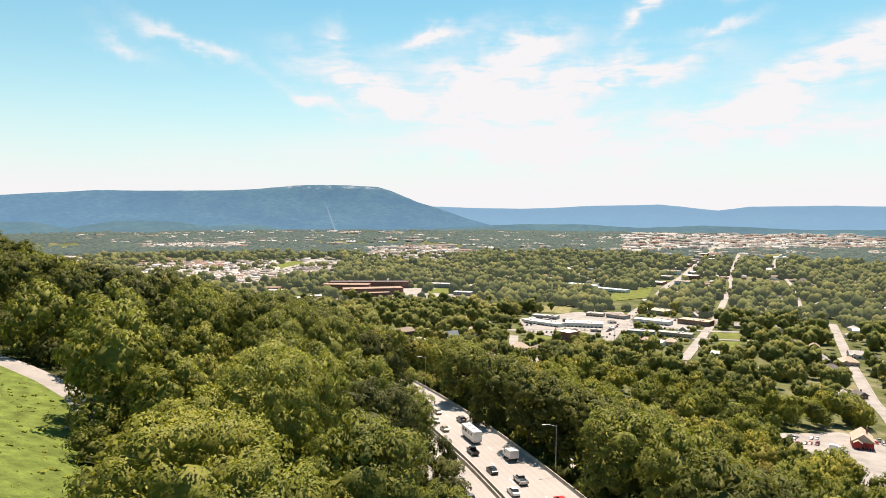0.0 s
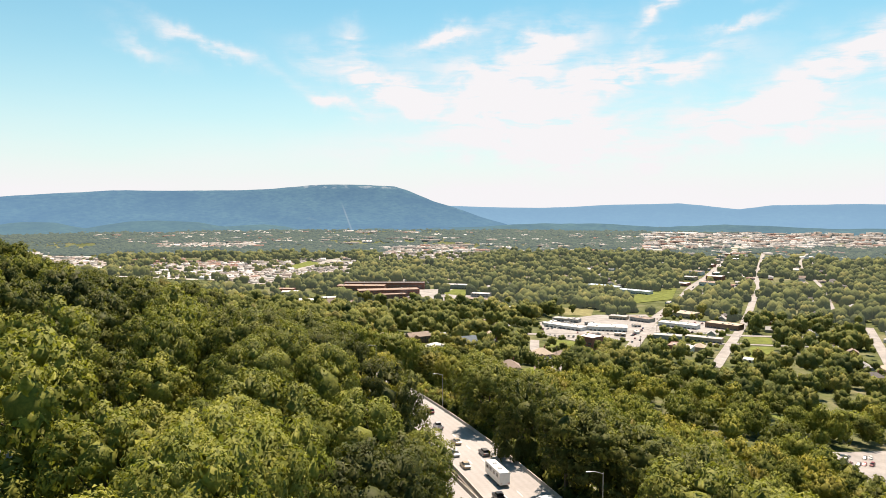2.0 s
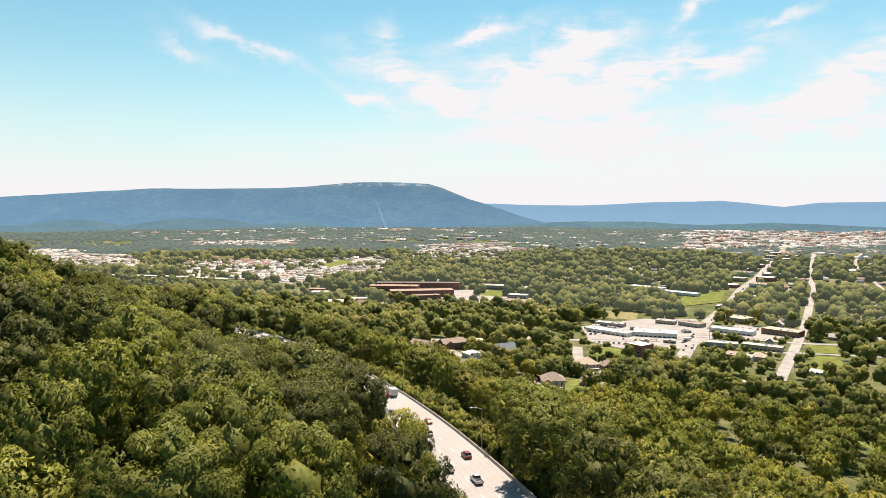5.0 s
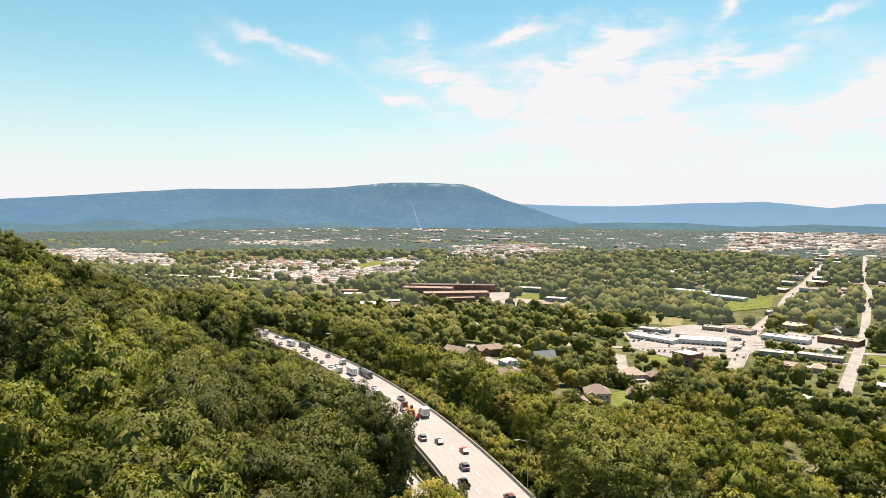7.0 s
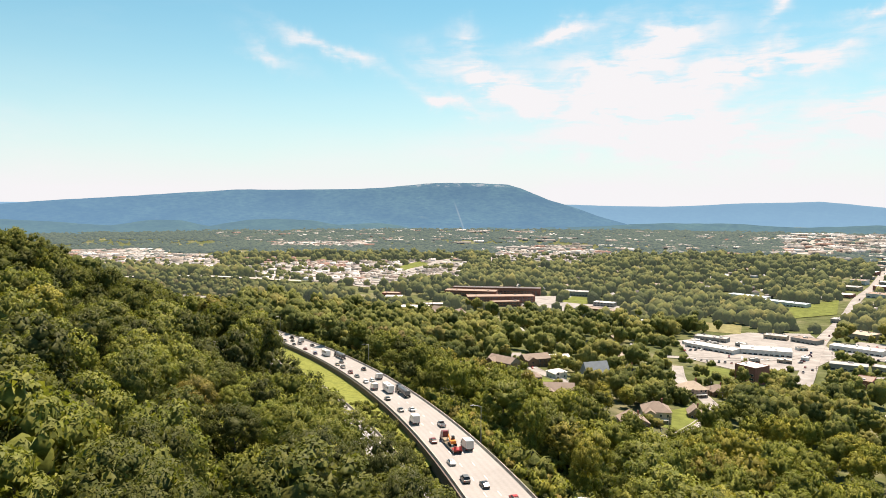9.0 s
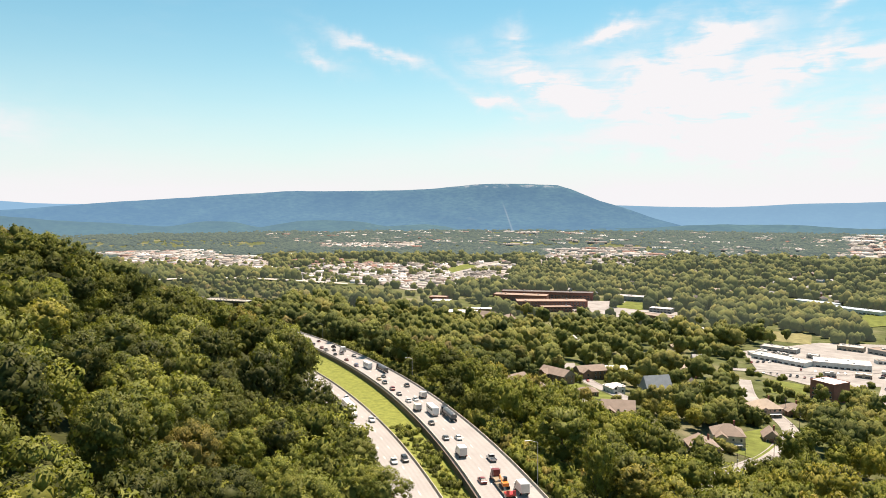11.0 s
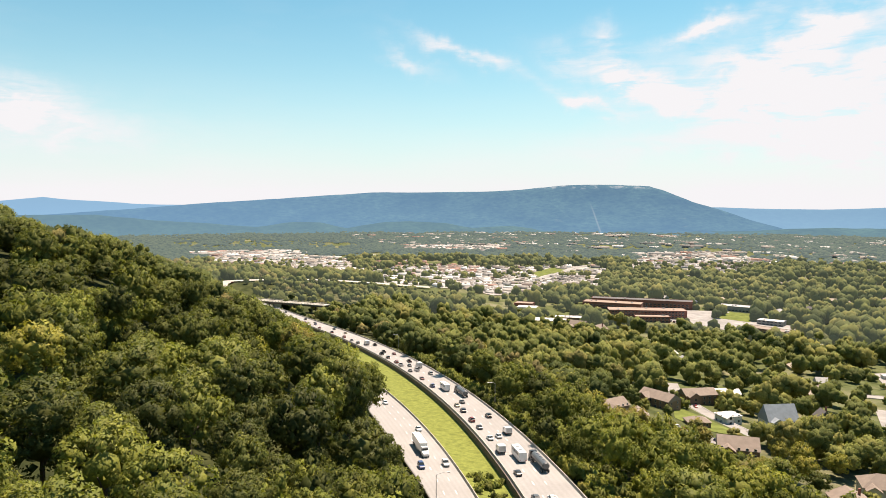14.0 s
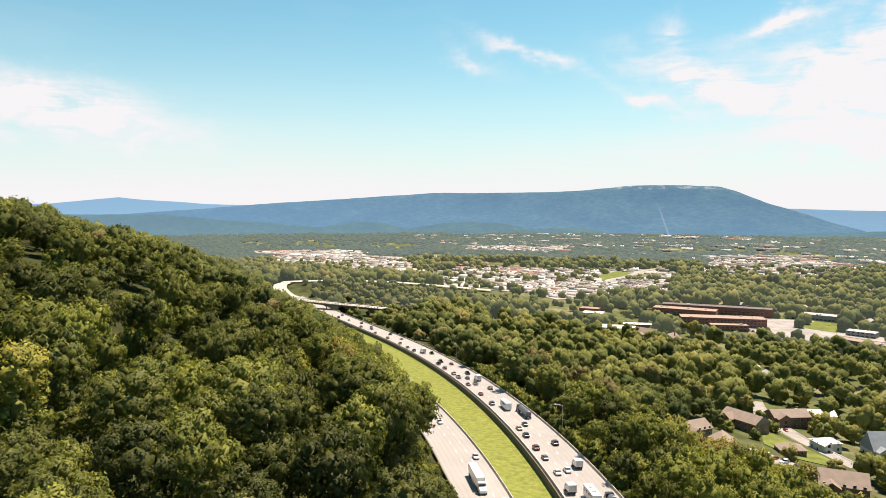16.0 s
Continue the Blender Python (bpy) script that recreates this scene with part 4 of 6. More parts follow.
house(*front(-181, 640, -160, 630, 12), 6.5, "brown", "shingle", "brown brick apartment house with a shingle roof", 0.55, False, 2, False, group="apartment houses")
house(*front(-157, 668, -140, 682, 12), 6.8, "brown", "shingle", "brown brick apartment block with a shingle roof", 0.5, False, 2, False, group="apartment houses")
house(*front(-180, 573, -172, 588, 11), 4.5, "brown", "shingle", "brown gabled apartment house among trees", 0.6, False, 2, False, group="apartment houses")
house(*front(-165, 557, -154, 560, 13), 4.8, "tan", "shingle", "tan gabled apartment house above the slope", 0.6, False, 2, False, group="apartment houses")
house(*front(-142, 600, -131, 606, 9), 3.2, "brown", "shingle", "low brown carport building beside the lot", 0.45, True, 1, False)
house(*front(-118, 549, -100, 553, 14), 4.6, "brown", "shingle", "wide brown apartment house with a tan shingle roof", 0.6, False, 2, False, group="apartment houses")
house(*front(-128, 629, -119, 637, 9), 5.0, "white", "white", "white two-storey house with a pale metal roof", 0.35, True, 2, False)
house(*front(-150, 706, -130, 716, 12), 4.0, "white", "white", "long white building with a bright metal roof", 0.35, False, 1, False)
house(*front(95, 640, 110, 632, 13), 3.6, "cream", "shingle", "rambling brown-roofed bungalow among trees", 0.55, True)
house(*front(84, 622, 95, 618, 9), 3.2, "grey", "grey", "small grey bungalow with a pale hip roof", 0.5, True)
house(*front(150, 712, 160, 706, 8), 3.0, "white", "white", "small white shed with a bright roof", 0.3, False, 1, False)
# the red workshop and its neighbours
house(*front(165, 417, 175, 414, 15), 5.6, "red", "tan", "red gabled workshop with a pale metal roof", 0.7, False, 1, True)
house(*front(262, 694, 277, 692, 14), 4.6, "pink", "tan", "pinkish house with a tan hipped roof", 0.5, True)
house(*front(235, 656, 249, 656, 12), 4.4, "brick", "dark", "red brick house with a dark roof", 0.5, True)
house(*front(225, 560, 232, 562, 9), 3.4, "brick", "dark", "low red brick cottage behind trees", 0.5)
house(*front(285, 735, 300, 733, 12), 4.2, "white", "grey", "pale house with a grey roof", 0.5)
house(*front(240, 780, 253, 776, 11), 4.4, "cream", "grey", "cream house with a pale grey roof", 0.6)
# shops and halls round the main street
shop(*front(-1, 722, 13, 710, 17), 14.0, "brick", "white", "three-storey red brick corner house with a white flat roof", 3, 3, 1)
shop(*front(11, 858, 56, 856, 22), 5.6, "white", "white", "long pale store with a white flat roof", 1, 9, 4)
shop(*front(-40, 872, 3, 846, 16), 4.6, "white", "white", "row of white-roofed workshops", 1, 8, 3)
shop(*front(-32, 926, 0, 915, 14), 4.4, "grey", "grey", "low grey workshop with roof clutter", 1, 6, 5)
shop(*front(97, 921, 139, 900, 16), 5.2, "white", "white", "long low store with a bright white roof", 1, 9, 3)
shop(*front(119, 1016, 146, 993, 26), 6.0, "tan", "tan", "tan store with a broad brown roof", 1, 6, 2)
shop(*front(153, 924, 186, 902, 20), 6.5, "brown", "tan", "low brown store with a tan roof", 1, 8, 3)
shop(*front(80, 815, 109, 809, 14), 5.6, "grey", "grey", "low grey roadside store building", 1, 6, 2)
shop(*front(114, 820, 149, 806, 13), 5.0, "tan", "grey", "long tan warehouse with a pale grey roof", 1, 9, 2)
shop(*front(86, 742, 97, 738, 20), 7.0, "brick", "shingle", "low red brick shop with a brown roof", 1, 3, 1)
shop(*front(99, 738, 107, 735, 18), 5.5, "white", "white", "small shop with a white flat roof", 1, 3, 1)
shop(*front(66, 958, 88, 941, 16), 5.0, "grey", "shingle", "grey store with a dark roof", 1, 5, 3)
shop(*front(40, 965, 62, 958, 14), 4.6, "tan", "grey", "tan store with a pale roof", 1, 5, 2)
shop(*front(18, 1338, 70, 1305, 18), 5.5, "white", "blue", "long school wing with a pale blue metal roof", 1, 12, 2)
shop(*front(62, 1280, 118, 1245, 18), 5.5, "white", "blue", "second school wing with a pale blue roof", 1, 12, 2)
shop(*front(130, 1120, 160, 1108, 18), 5.0, "grey", "grey", "store beside the playing field", 1, 6, 3)
for k, (x, y, w, l, rz, roof) in enumerate(((-38, 890, 9, 7, 20, "white"), (-24, 884, 11, 7, -15, "white"), (-12, 893, 7, 6, 30, "grey"), (-30, 906, 8, 6, 5, "white"), (-8, 878, 8, 5, -20, "tan"),
                                            (14, 902, 10, 7, -18, "white"), (70, 905, 9, 8, 15, "shingle"), (46, 826, 12, 7, -8, "white"), (20, 815, 8, 6, 12, "grey"), (66, 850, 9, 6, 75, "white"))):
    shop(x, y, w, l, rz, 3.2 + 0.3 * (k % 3), ("white", "tan", "grey")[k % 3], roof, "small low workshop shed with a flat %s roof" % {"shingle": "brown"}.get(roof, roof), 1, 2, 1, seed=k + 90)
for k in range(9):
    s = 1380 + k * 95
    cx = 208 + (s - 1372) * 0.305
    shop(*front(cx - 34, s + 12, cx - 12, s, 26), 5 + k % 3 * 1.5, ("brick", "tan", "white", "grey")[k % 4], ("white", "grey", "rust", "tan")[k % 4], "shop building along the main street", 1, 4, 2, seed=k)
    shop(*front(cx + 14, s + 20, cx + 40, s + 6, 28), 5 + (k + 1) % 3 * 1.4, ("white", "brick", "grey", "tan")[k % 4], ("rust", "white", "white", "grey")[k % 4], "flat-roofed shop facing the main street", 1, 4, 2, seed=k + 50)
# the old brick mill
shop(*front(-341, 1090, -250, 1128, 26), 10.0, "brick", "rust", "long three-storey red brick mill with a flat rusty roof", 3, 22, 4, "mill")
shop(*front(-398, 1150, -318, 1160, 24), 9.0, "brick", "rust", "rear brick mill wing with a rusty roof", 2, 18, 4, "mill")
shop(*front(-400, 1195, -262, 1222, 20), 10.0, "brick", "dark", "dark-roofed rear range of the old mill", 2, 24, 3, "mill")
shop(*front(-300, 1070, -262, 1088, 14), 7.0, "brick", "rust", "low brick mill annex", 2, 8, 2, "mill")
shop(*front(-390, 946, -351, 955, 24), 6.5, "tan", "white", "hall with a brilliant white flat roof", 1, 8, 2)
shop(*front(-380, 1000, -350, 1012, 16), 5.0, "brown", "white", "low hall with a white roof", 1, 6, 2)
house(*front(-345, 950, -326, 948, 16), 5.0, "brown", "shingle", "brown-roofed church hall among trees", 0.7, False, 1, False)
house(*front(-318, 945, -303, 942, 16), 4.5, "brown", "shingle", "brown-roofed house beside the hall", 0.7)
house(*front(-290, 925, -265, 925, 16), 4.5, "brick", "shingle", "low brick building with a shingle roof", 0.5, True, 1, False)
shop(*front(-178, 1092, -125, 1071, 18), 5.0, "brown", "shingle", "long low brown market building", 1, 12, 3)
shop(*front(-170, 1150, -140, 1145, 16), 6.0, "grey", "white", "small office with a pale roof", 2, 6, 1)
shop(*front(-235, 1250, -185, 1246, 22), 7.0, "grey", "grey", "grey-roofed warehouse beside the field", 1, 10, 2)
shop(*front(-450, 1040, -425, 1046, 18), 5.0, "white", "white", "white store among trees", 1, 5, 1)
shop(*front(-470, 1075, -445, 1080, 18), 5.0, "brick", "rust", "small brick store with a rusty roof", 1, 5, 1)
for name, a, b in (("house_up", (-110, 790), (-95, 796)), ("house_mid", (-95, 756), (-80, 760))):
    house(*front(*a, *b, 12), 4.5, "tan", "tan", "tan-roofed house in the trees", 0.5, True)


def scattered_houses():
    """Houses of the leafy streets, standing in rows along them."""
    rng = random.Random(5)
    styles = [("white", "grey"), ("cream", "shingle"), ("brick", "dark"), ("tan", "tan"), ("grey", "grey"), ("white", "dark"), ("brown", "shingle"), ("white", "white")]
    made = []
    for line, side in (([(132, 719), (219, 1005), (283, 1235), (368, 1581), (467, 1948)], 26), ([(330, 1010), (438, 1409), (572, 1982)], 24), ([(225, 516), (274, 704), (350, 960)], 24),
                       ([(240, 872), (330, 880), (460, 900)], 22), ([(-45, 760), (-70, 860), (-110, 960), (-150, 1060)], 24), ([(450, 900), (560, 1300), (680, 1800)], 26),
                       ([(-200, 780), (-230, 860), (-250, 900)], 22), ([(60, 600), (130, 620), (210, 600)], 20), ([(-20, 1150), (0, 1300), (40, 1600)], 24), ([(-300, 1300), (-200, 1500), (-90, 1800)], 26),
                       ([(-130, 1250), (0, 1480), (120, 1800)], 26), ([(-240, 1380), (-60, 1400), (120, 1420)], 24)):
        c = spline(line, 30)
        for i in range(len(c) - 1):
            t = (c[i + 1] - c[i]) / np.linalg.norm(c[i + 1] - c[i])
            for s in (-1, 1):
                p = c[i] + np.array([-t[1], t[0]]) * s * side * rng.uniform(0.9, 1.25)
                if rng.random() < 0.36 or any(np.linalg.norm(p - q) < 20 for q in made) or is_open(p[0], p[1]):
                    continue
                made.append(p)
                w, r = rng.choice(styles)
                house(p[0], p[1], rng.uniform(9, 14), rng.uniform(8, 11), math.degrees(math.atan2(t[1], t[0])) + rng.choice((0, 90)) + rng.uniform(-4, 4), rng.uniform(3.2, 5.2), w, r,
                      "%s house with a %s roof among garden trees" % (w, {"shingle": "brown shingle", "bluegrey": "blue-grey"}.get(r, r)), rng.uniform(0.45, 0.7), rng.random() < 0.4, 1, False, detail=p[1] < 740, group="garden houses")


scattered_houses()


def district_material():
    mat, nt, bsdf, _ = shader("district_buildings")
    at = nt.nodes.new("ShaderNodeAttribute")
    at.attribute_name = "tone"
    col = ramp(nt, at.outputs["Fac"], [(0.0, (0.60, 0.585, 0.57)), (0.16, (0.43, 0.41, 0.39)), (0.36, (0.25, 0.237, 0.225)), (0.55, (0.33, 0.28, 0.24)), (0.70, (0.165, 0.158, 0.152)), (0.84, (0.27, 0.155, 0.12)), (0.93, (0.11, 0.105, 0.105))])
    nt.links.new(mixc(nt, 1.0, col, ramp(nt, noise_tex(nt, 0.15), [(0.3, (0.8,) * 3), (0.7, (1.05,) * 3)]), "MULTIPLY"), bsdf.inputs["Base Color"])
    bsdf.inputs["Roughness"].default_value = 0.8
    return mat


def district():
    """The far commercial districts: many low flat-roofed blocks with parapets and roof boxes."""
    rng = np.random.RandomState(9)
    V, F, T = [], [], []
    cube = np.array([(-1, -1, 0), (1, -1, 0), (1, 1, 0), (-1, 1, 0), (-1, -1, 1), (1, -1, 1), (1, 1, 1), (-1, 1, 1)], float)
    quads = np.array([(0, 1, 5, 4), (1, 2, 6, 5), (2, 3, 7, 6), (3, 0, 4, 7), (4, 5, 6, 7)])
    n = 0

    def block(x, y, z, w, l, h, a, tone):
        nonlocal n
        c, s = math.cos(a), math.sin(a)
        v = cube * (w / 2, l / 2, h)
        V.append(np.stack([v[:, 0] * c - v[:, 1] * s + x, v[:, 0] * s + v[:, 1] * c + y, v[:, 2] + z], 1))
        F.append(quads + n)
        T.append(np.full(8, tone))
        n += 8

    def blocks(poly, count, red=0.0, size=(14, 46), high=(3.4, 6.2)):
        P = np.array(poly)
        xs, ys = rng.uniform(P[:, 0].min(), P[:, 0].max(), count * 5), rng.uniform(P[:, 1].min(), P[:, 1].max(), count * 5)
        ok = in_polygon(poly)(xs, ys)
        for f in CLEARINGS:
            ok &= ~f(xs, ys)
        for cx, cy, r in ROUND:
            ok &= np.hypot(xs - cx, ys - cy) > r
        for x, y in list(zip(xs[ok], ys[ok]))[:count]:
            w, l, h = rng.uniform(*size), rng.uniform(size[0] * 0.7, size[1] * 0.6), rng.uniform(*high)
            a = 0.35 + rng.randint(2) * 1.5708 + rng.randn() * 0.06
            tone = 0.84 if rng.rand() < red else rng.rand() ** 1.2 * 0.8
            z = float(height(x, y)) - 0.5
            block(x, y, z, w, l, h, a, tone)
            if w > 20:
                for _ in range(3):
                    block(x + rng.uniform(-0.3, 0.3) * l, y + rng.uniform(-0.3, 0.3) * l, z + h, rng.uniform(2, 5), rng.uniform(2, 4), 1.4, a, 0.5)

    blocks(ZONES["district_west"], 210, 0.03, (12, 60))
    blocks(ZONES["district_middle"], 330, 0.03, (9, 34))
    blocks(ZONES["district_east"], 230, 0.05, (10, 44))
    blocks(ZONES["district_near"], 90, 0.05, (8, 28))
    blocks(ZONES["district_centre"], 420, 0.06, (14, 54), (5, 12))
    blocks(ZONES["district_far_west"], 60, 0.1, (20, 90))
    blocks(ZONES["district_north"], 80, 0.05, (18, 80))
    blocks([(-1133, 1606), (-748, 1502), (-838, 1673), (-1273, 1816)], 90, 0.7, (10, 30))
    blocks([(-1600, 2200), (900, 2100), (1500, 3700), (-2800, 3500)], 430, 0.08, (16, 80), (5, 9))
    blocks([(-700, 1300), (700, 1200), (800, 2200), (-900, 2200)], 300, 0.06, (8, 18), (3.5, 6))
    blocks([(-3000, 3200), (-2300, 3300), (-2300, 3500), (-3000, 3400)], 24, 0, (40, 150))
    # the taller offices of the far centre
    for _ in range(16):
        x = rng.uniform(1050, 1420)
        block(x, 3000 + rng.uniform(0, 500), 0, rng.uniform(20, 40), rng.uniform(20, 34), rng.uniform(9, 26), 0.35, rng.uniform(0.4, 0.75))
    block(470, 3560, 0, 210, 60, 14, 0.05, 0.02)
    tagged(soup("district_blocks", np.concatenate(V), np.concatenate(F), district_material(), np.concatenate(T)), "many low pale commercial buildings across the valley", "buildings", kind="stuff")


district()

# ---- bridge, lamps, poles ----
def build_bridge():
    a, b = Vector((-735, 759, 50.5)), Vector((-548, 772, 48.5))
    d = (b - a).normalized()
    ang = math.degrees(math.atan2(d.y, d.x))
    mid, length = (a + b) / 2, (b - a).length
    root = new("road_bridge")
    root.matrix_world = pose(*mid, 0, 0, ang)
    tagged(root, "long concrete road bridge over the motorway with a pale railing", "bridge")
    bm = bmesh.new()
    box(bm, 0, 0, -0.4, length, 11, 0.8)
    part("deck", bm, BARRIER, root)
    for y in (-4.4, -1.5, 1.5, 4.4):
        bm = bmesh.new()
        box(bm, 0, y, -1.6, length - 1, 0.6, 1.6)
        part("girder", bm, WALL_DARK, root)
    for y in (-5.3, 5.3):
        bm = bmesh.new()
        box(bm, 0, y, 1.0, length, 0.3, 0.3)
        part("rail", bm, BARRIER, root)
        for k in range(int(length / 4)):
            bm = bmesh.new()
            box(bm, -length / 2 + 2 + k * 4, y, 0.45, 0.7, 0.35, 0.9)
            part("rail_post", bm, BARRIER, root)
    for x in (-70, -40, -12, 18, 48, 76):
        g = root.matrix_world @ Vector((x, 0, 0))
        h = max(g.z - 2.4 - float(height(g.x, g.y)) + 1.0, 2.0)
        bm = bmesh.new()
        box(bm, x, 0, -2.4 - 0.5, 1.4, 10, 1.0)
        for y in (-3.5, 3.5):
            tube(bm, (x, y, -2.6), (x, y, -2.4 - h), 0.6, n=10)
        part("pier", bm, WALL_DARK, root)


build_bridge()


def viaduct_piers():
    for p, q in (((-775, 1026), 0), ((-756, 1042), 0), ((-737, 1058), 0), ((-846, 925), 0), ((-838, 940), 0)):
        x, y = p
        root = new("viaduct_pier")
        root.matrix_world = pose(x + 10, y - 9, float(height(x, y)) - 5, 0, 0, 35)
        tagged(root, "dark concrete pier under the far motorway", "pier", "piers of the viaduct")
        bm = bmesh.new()
        box(bm, 0, 0, 2.4, 2.2, 9, 4.8, bevel=0.2)
        part("column", bm, WALL_DARK, root)
        bm = bmesh.new()
        box(bm, 0, 0, 5.2, 3.0, 11, 0.9, bevel=0.1)
        part("cap", bm, BARRIER, root)


viaduct_piers()


def street_lamp(p, toward, tall=11.0):
    """A galvanised pole with a bent arm and a cobra-head lantern."""
    root = new("street_lamp")
    root.matrix_world = pose(*p, 0, 0, toward)
    tagged(root, "tall grey steel motorway lamp with a single arm", "street lamp", "motorway lamps")
    bm = bmesh.new()
    tube(bm, (0, 0, -1.0), (0, 0, tall), 0.14, 0.08, 8)
    part("pole", bm, STEEL, root)
    bm = bmesh.new()
    pts = [Vector((2.8 * k / 6, 0, tall - 0.2 + 0.7 * math.sin(k / 6 * 1.57))) for k in range(7)]
    for q, r in zip(pts, pts[1:]):
        tube(bm, q, r, 0.06, n=6)
    part("arm", bm, STEEL, root)
    bm = bmesh.new()
    box(bm, 3.15, 0, tall + 0.48, 0.9, 0.34, 0.2, bevel=0.06)
    head = part("lantern", bm, STEEL, root)
    bm = bmesh.new()
    box(bm, 3.2, 0, tall + 0.37, 0.5, 0.24, 0.06)
    part("lens", bm, GLASS, head)


def heading(u, place, off):
    a, b = place(u - 1, off), place(u + 1, off)
    return math.degrees(math.atan2(b.y - a.y, b.x - a.x))


for u in (117, 222, 303, 462, 640):
    p = at_road(u, 2.2)
    street_lamp((p.x, p.y, float(height(p.x, p.y))), heading(u, at_road, 0) + 90, 11 + at_road(u, 0).z - float(height(p.x, p.y)))
for u in (346, 520):
    p = at_left(u, -float(wide((u - 290.0) / 290.0)) - 1.2)
    street_lamp((p.x, p.y, p.z - 0.6), heading(u, at_left, 0) - 90, 12)


def utility_pole(x, y, turn):
    root = new("utility_pole")
    root.matrix_world = pose(x, y, float(height(x, y)) - 0.5, 0, 0, turn)
    tagged(root, "tall weathered wooden utility pole beside the street", "utility pole", "utility poles")
    bm = bmesh.new()
    tube(bm, (0, 0, 0), (0, 0, 12), 0.17, 0.11, 8)
    part("post", bm, BARK, root)
    for z in (11.2, 10.0):
        bm = bmesh.new()
        box(bm, 0, 0, z, 2.4, 0.12, 0.14)
        arm = part("crossarm", bm, BARK, root)
        for x2 in (-1.0, -0.4, 0.4, 1.0):
            bm = bmesh.new()
            tube(bm, (x2, 0, z + 0.07), (x2, 0, z + 0.28), 0.05, 0.03, 6)
            part("insulator", bm, GLASS, arm)
    bm = bmesh.new()
    tube(bm, (0.3, 0.2, 8.4), (0.3, 0.2, 9.3), 0.24, n=10)
    part("transformer", bm, STEEL, root)


for x, y in ((-46, 470), (-43, 500), (-30, 530), (-20, 575), (-14, 612), (-20, 655), (140, 720), (166, 800), (190, 880), (240, 545), (262, 620), (285, 700), (62, 760), (88, 850), (112, 970)):
    utility_pole(x, y, 20)

# ---- vehicles ----
def paint(name, c, metal=0.0):
    return surface("paint_" + name, c, 0.32, metal, spread=0.06, scale=0.8, object_space=True)


CAR_GLASS = surface("car_glass", (0.015, 0.018, 0.022), 0.06, spread=0.1)
TYRE = surface("tyre_rubber", (0.025, 0.025, 0.026), 0.85)
RIM = surface("wheel_rim", (0.5, 0.5, 0.52), 0.35, 0.8, spread=0.1)
LENS = surface("headlight_lens", (0.75, 0.75, 0.72), 0.15, spread=0.05)
TAIL = surface("tail_light", (0.45, 0.02, 0.02), 0.2, spread=0.05)
PAINTS = {"black": paint("black", (0.02, 0.02, 0.023)), "silver": paint("silver", (0.45, 0.46, 0.47), 0.5), "white": paint("white", (0.78, 0.77, 0.75)), "red": paint("red", (0.38, 0.025, 0.02)),
          "grey": paint("grey", (0.12, 0.125, 0.13), 0.3), "tan": paint("tan", (0.36, 0.29, 0.20), 0.2), "blue": paint("blue", (0.03, 0.05, 0.14)), "darkred": paint("dark_red", (0.16, 0.02, 0.02)),
          "orange": paint("orange", (0.65, 0.22, 0.04))}


RIMS = True


def wheels(root, xs, half, r, width=0.24):
    for x in xs:
        for s in (-1, 1):
            bm = bmesh.new()
            tube(bm, (x, s * (half - width), r), (x, s * half, r), r, n=12)
            t = part("wheel", bm, TYRE, root)
            if not RIMS:
                continue
            bm = bmesh.new()
            tube(bm, (x, s * (half - 0.02), r), (x, s * (half + 0.015), r), r * 0.58, n=10)
            part("rim", bm, RIM, t)


def lamps(root, front_x, back_x, half, z):
    for s in (-1, 1):
        for x, m, n in ((front_x, LENS, "headlight"), (back_x, TAIL, "tail_light")):
            bm = bmesh.new()
            box(bm, x, s * half, z, 0.12, 0.36, 0.17)
            part(n, bm, m, root)


def hull(sections):
    """A body from cross-sections (x, half width, bottom, top, half width at top)."""
    bm = bmesh.new()
    rings = []
    for x, w, b, t, wt in sections:
        m = b + (t - b) * 0.55
        rings.append([bm.verts.new(p) for p in ((x, -w * 0.94, b), (x, -w, m), (x, -wt, t), (x, wt, t), (x, w, m), (x, w * 0.94, b))])
    for a, b in zip(rings, rings[1:]):
        for i in range(6):
            j = (i + 1) % 6
            bm.faces.new((a[i], b[i], b[j], a[j]))
    bm.faces.new(rings[0][::-1]), bm.faces.new(rings[-1])
    bmesh.ops.recalc_face_normals(bm, faces=bm.faces[:])
    return bm


WORDS = {"darkred": "dark red"}


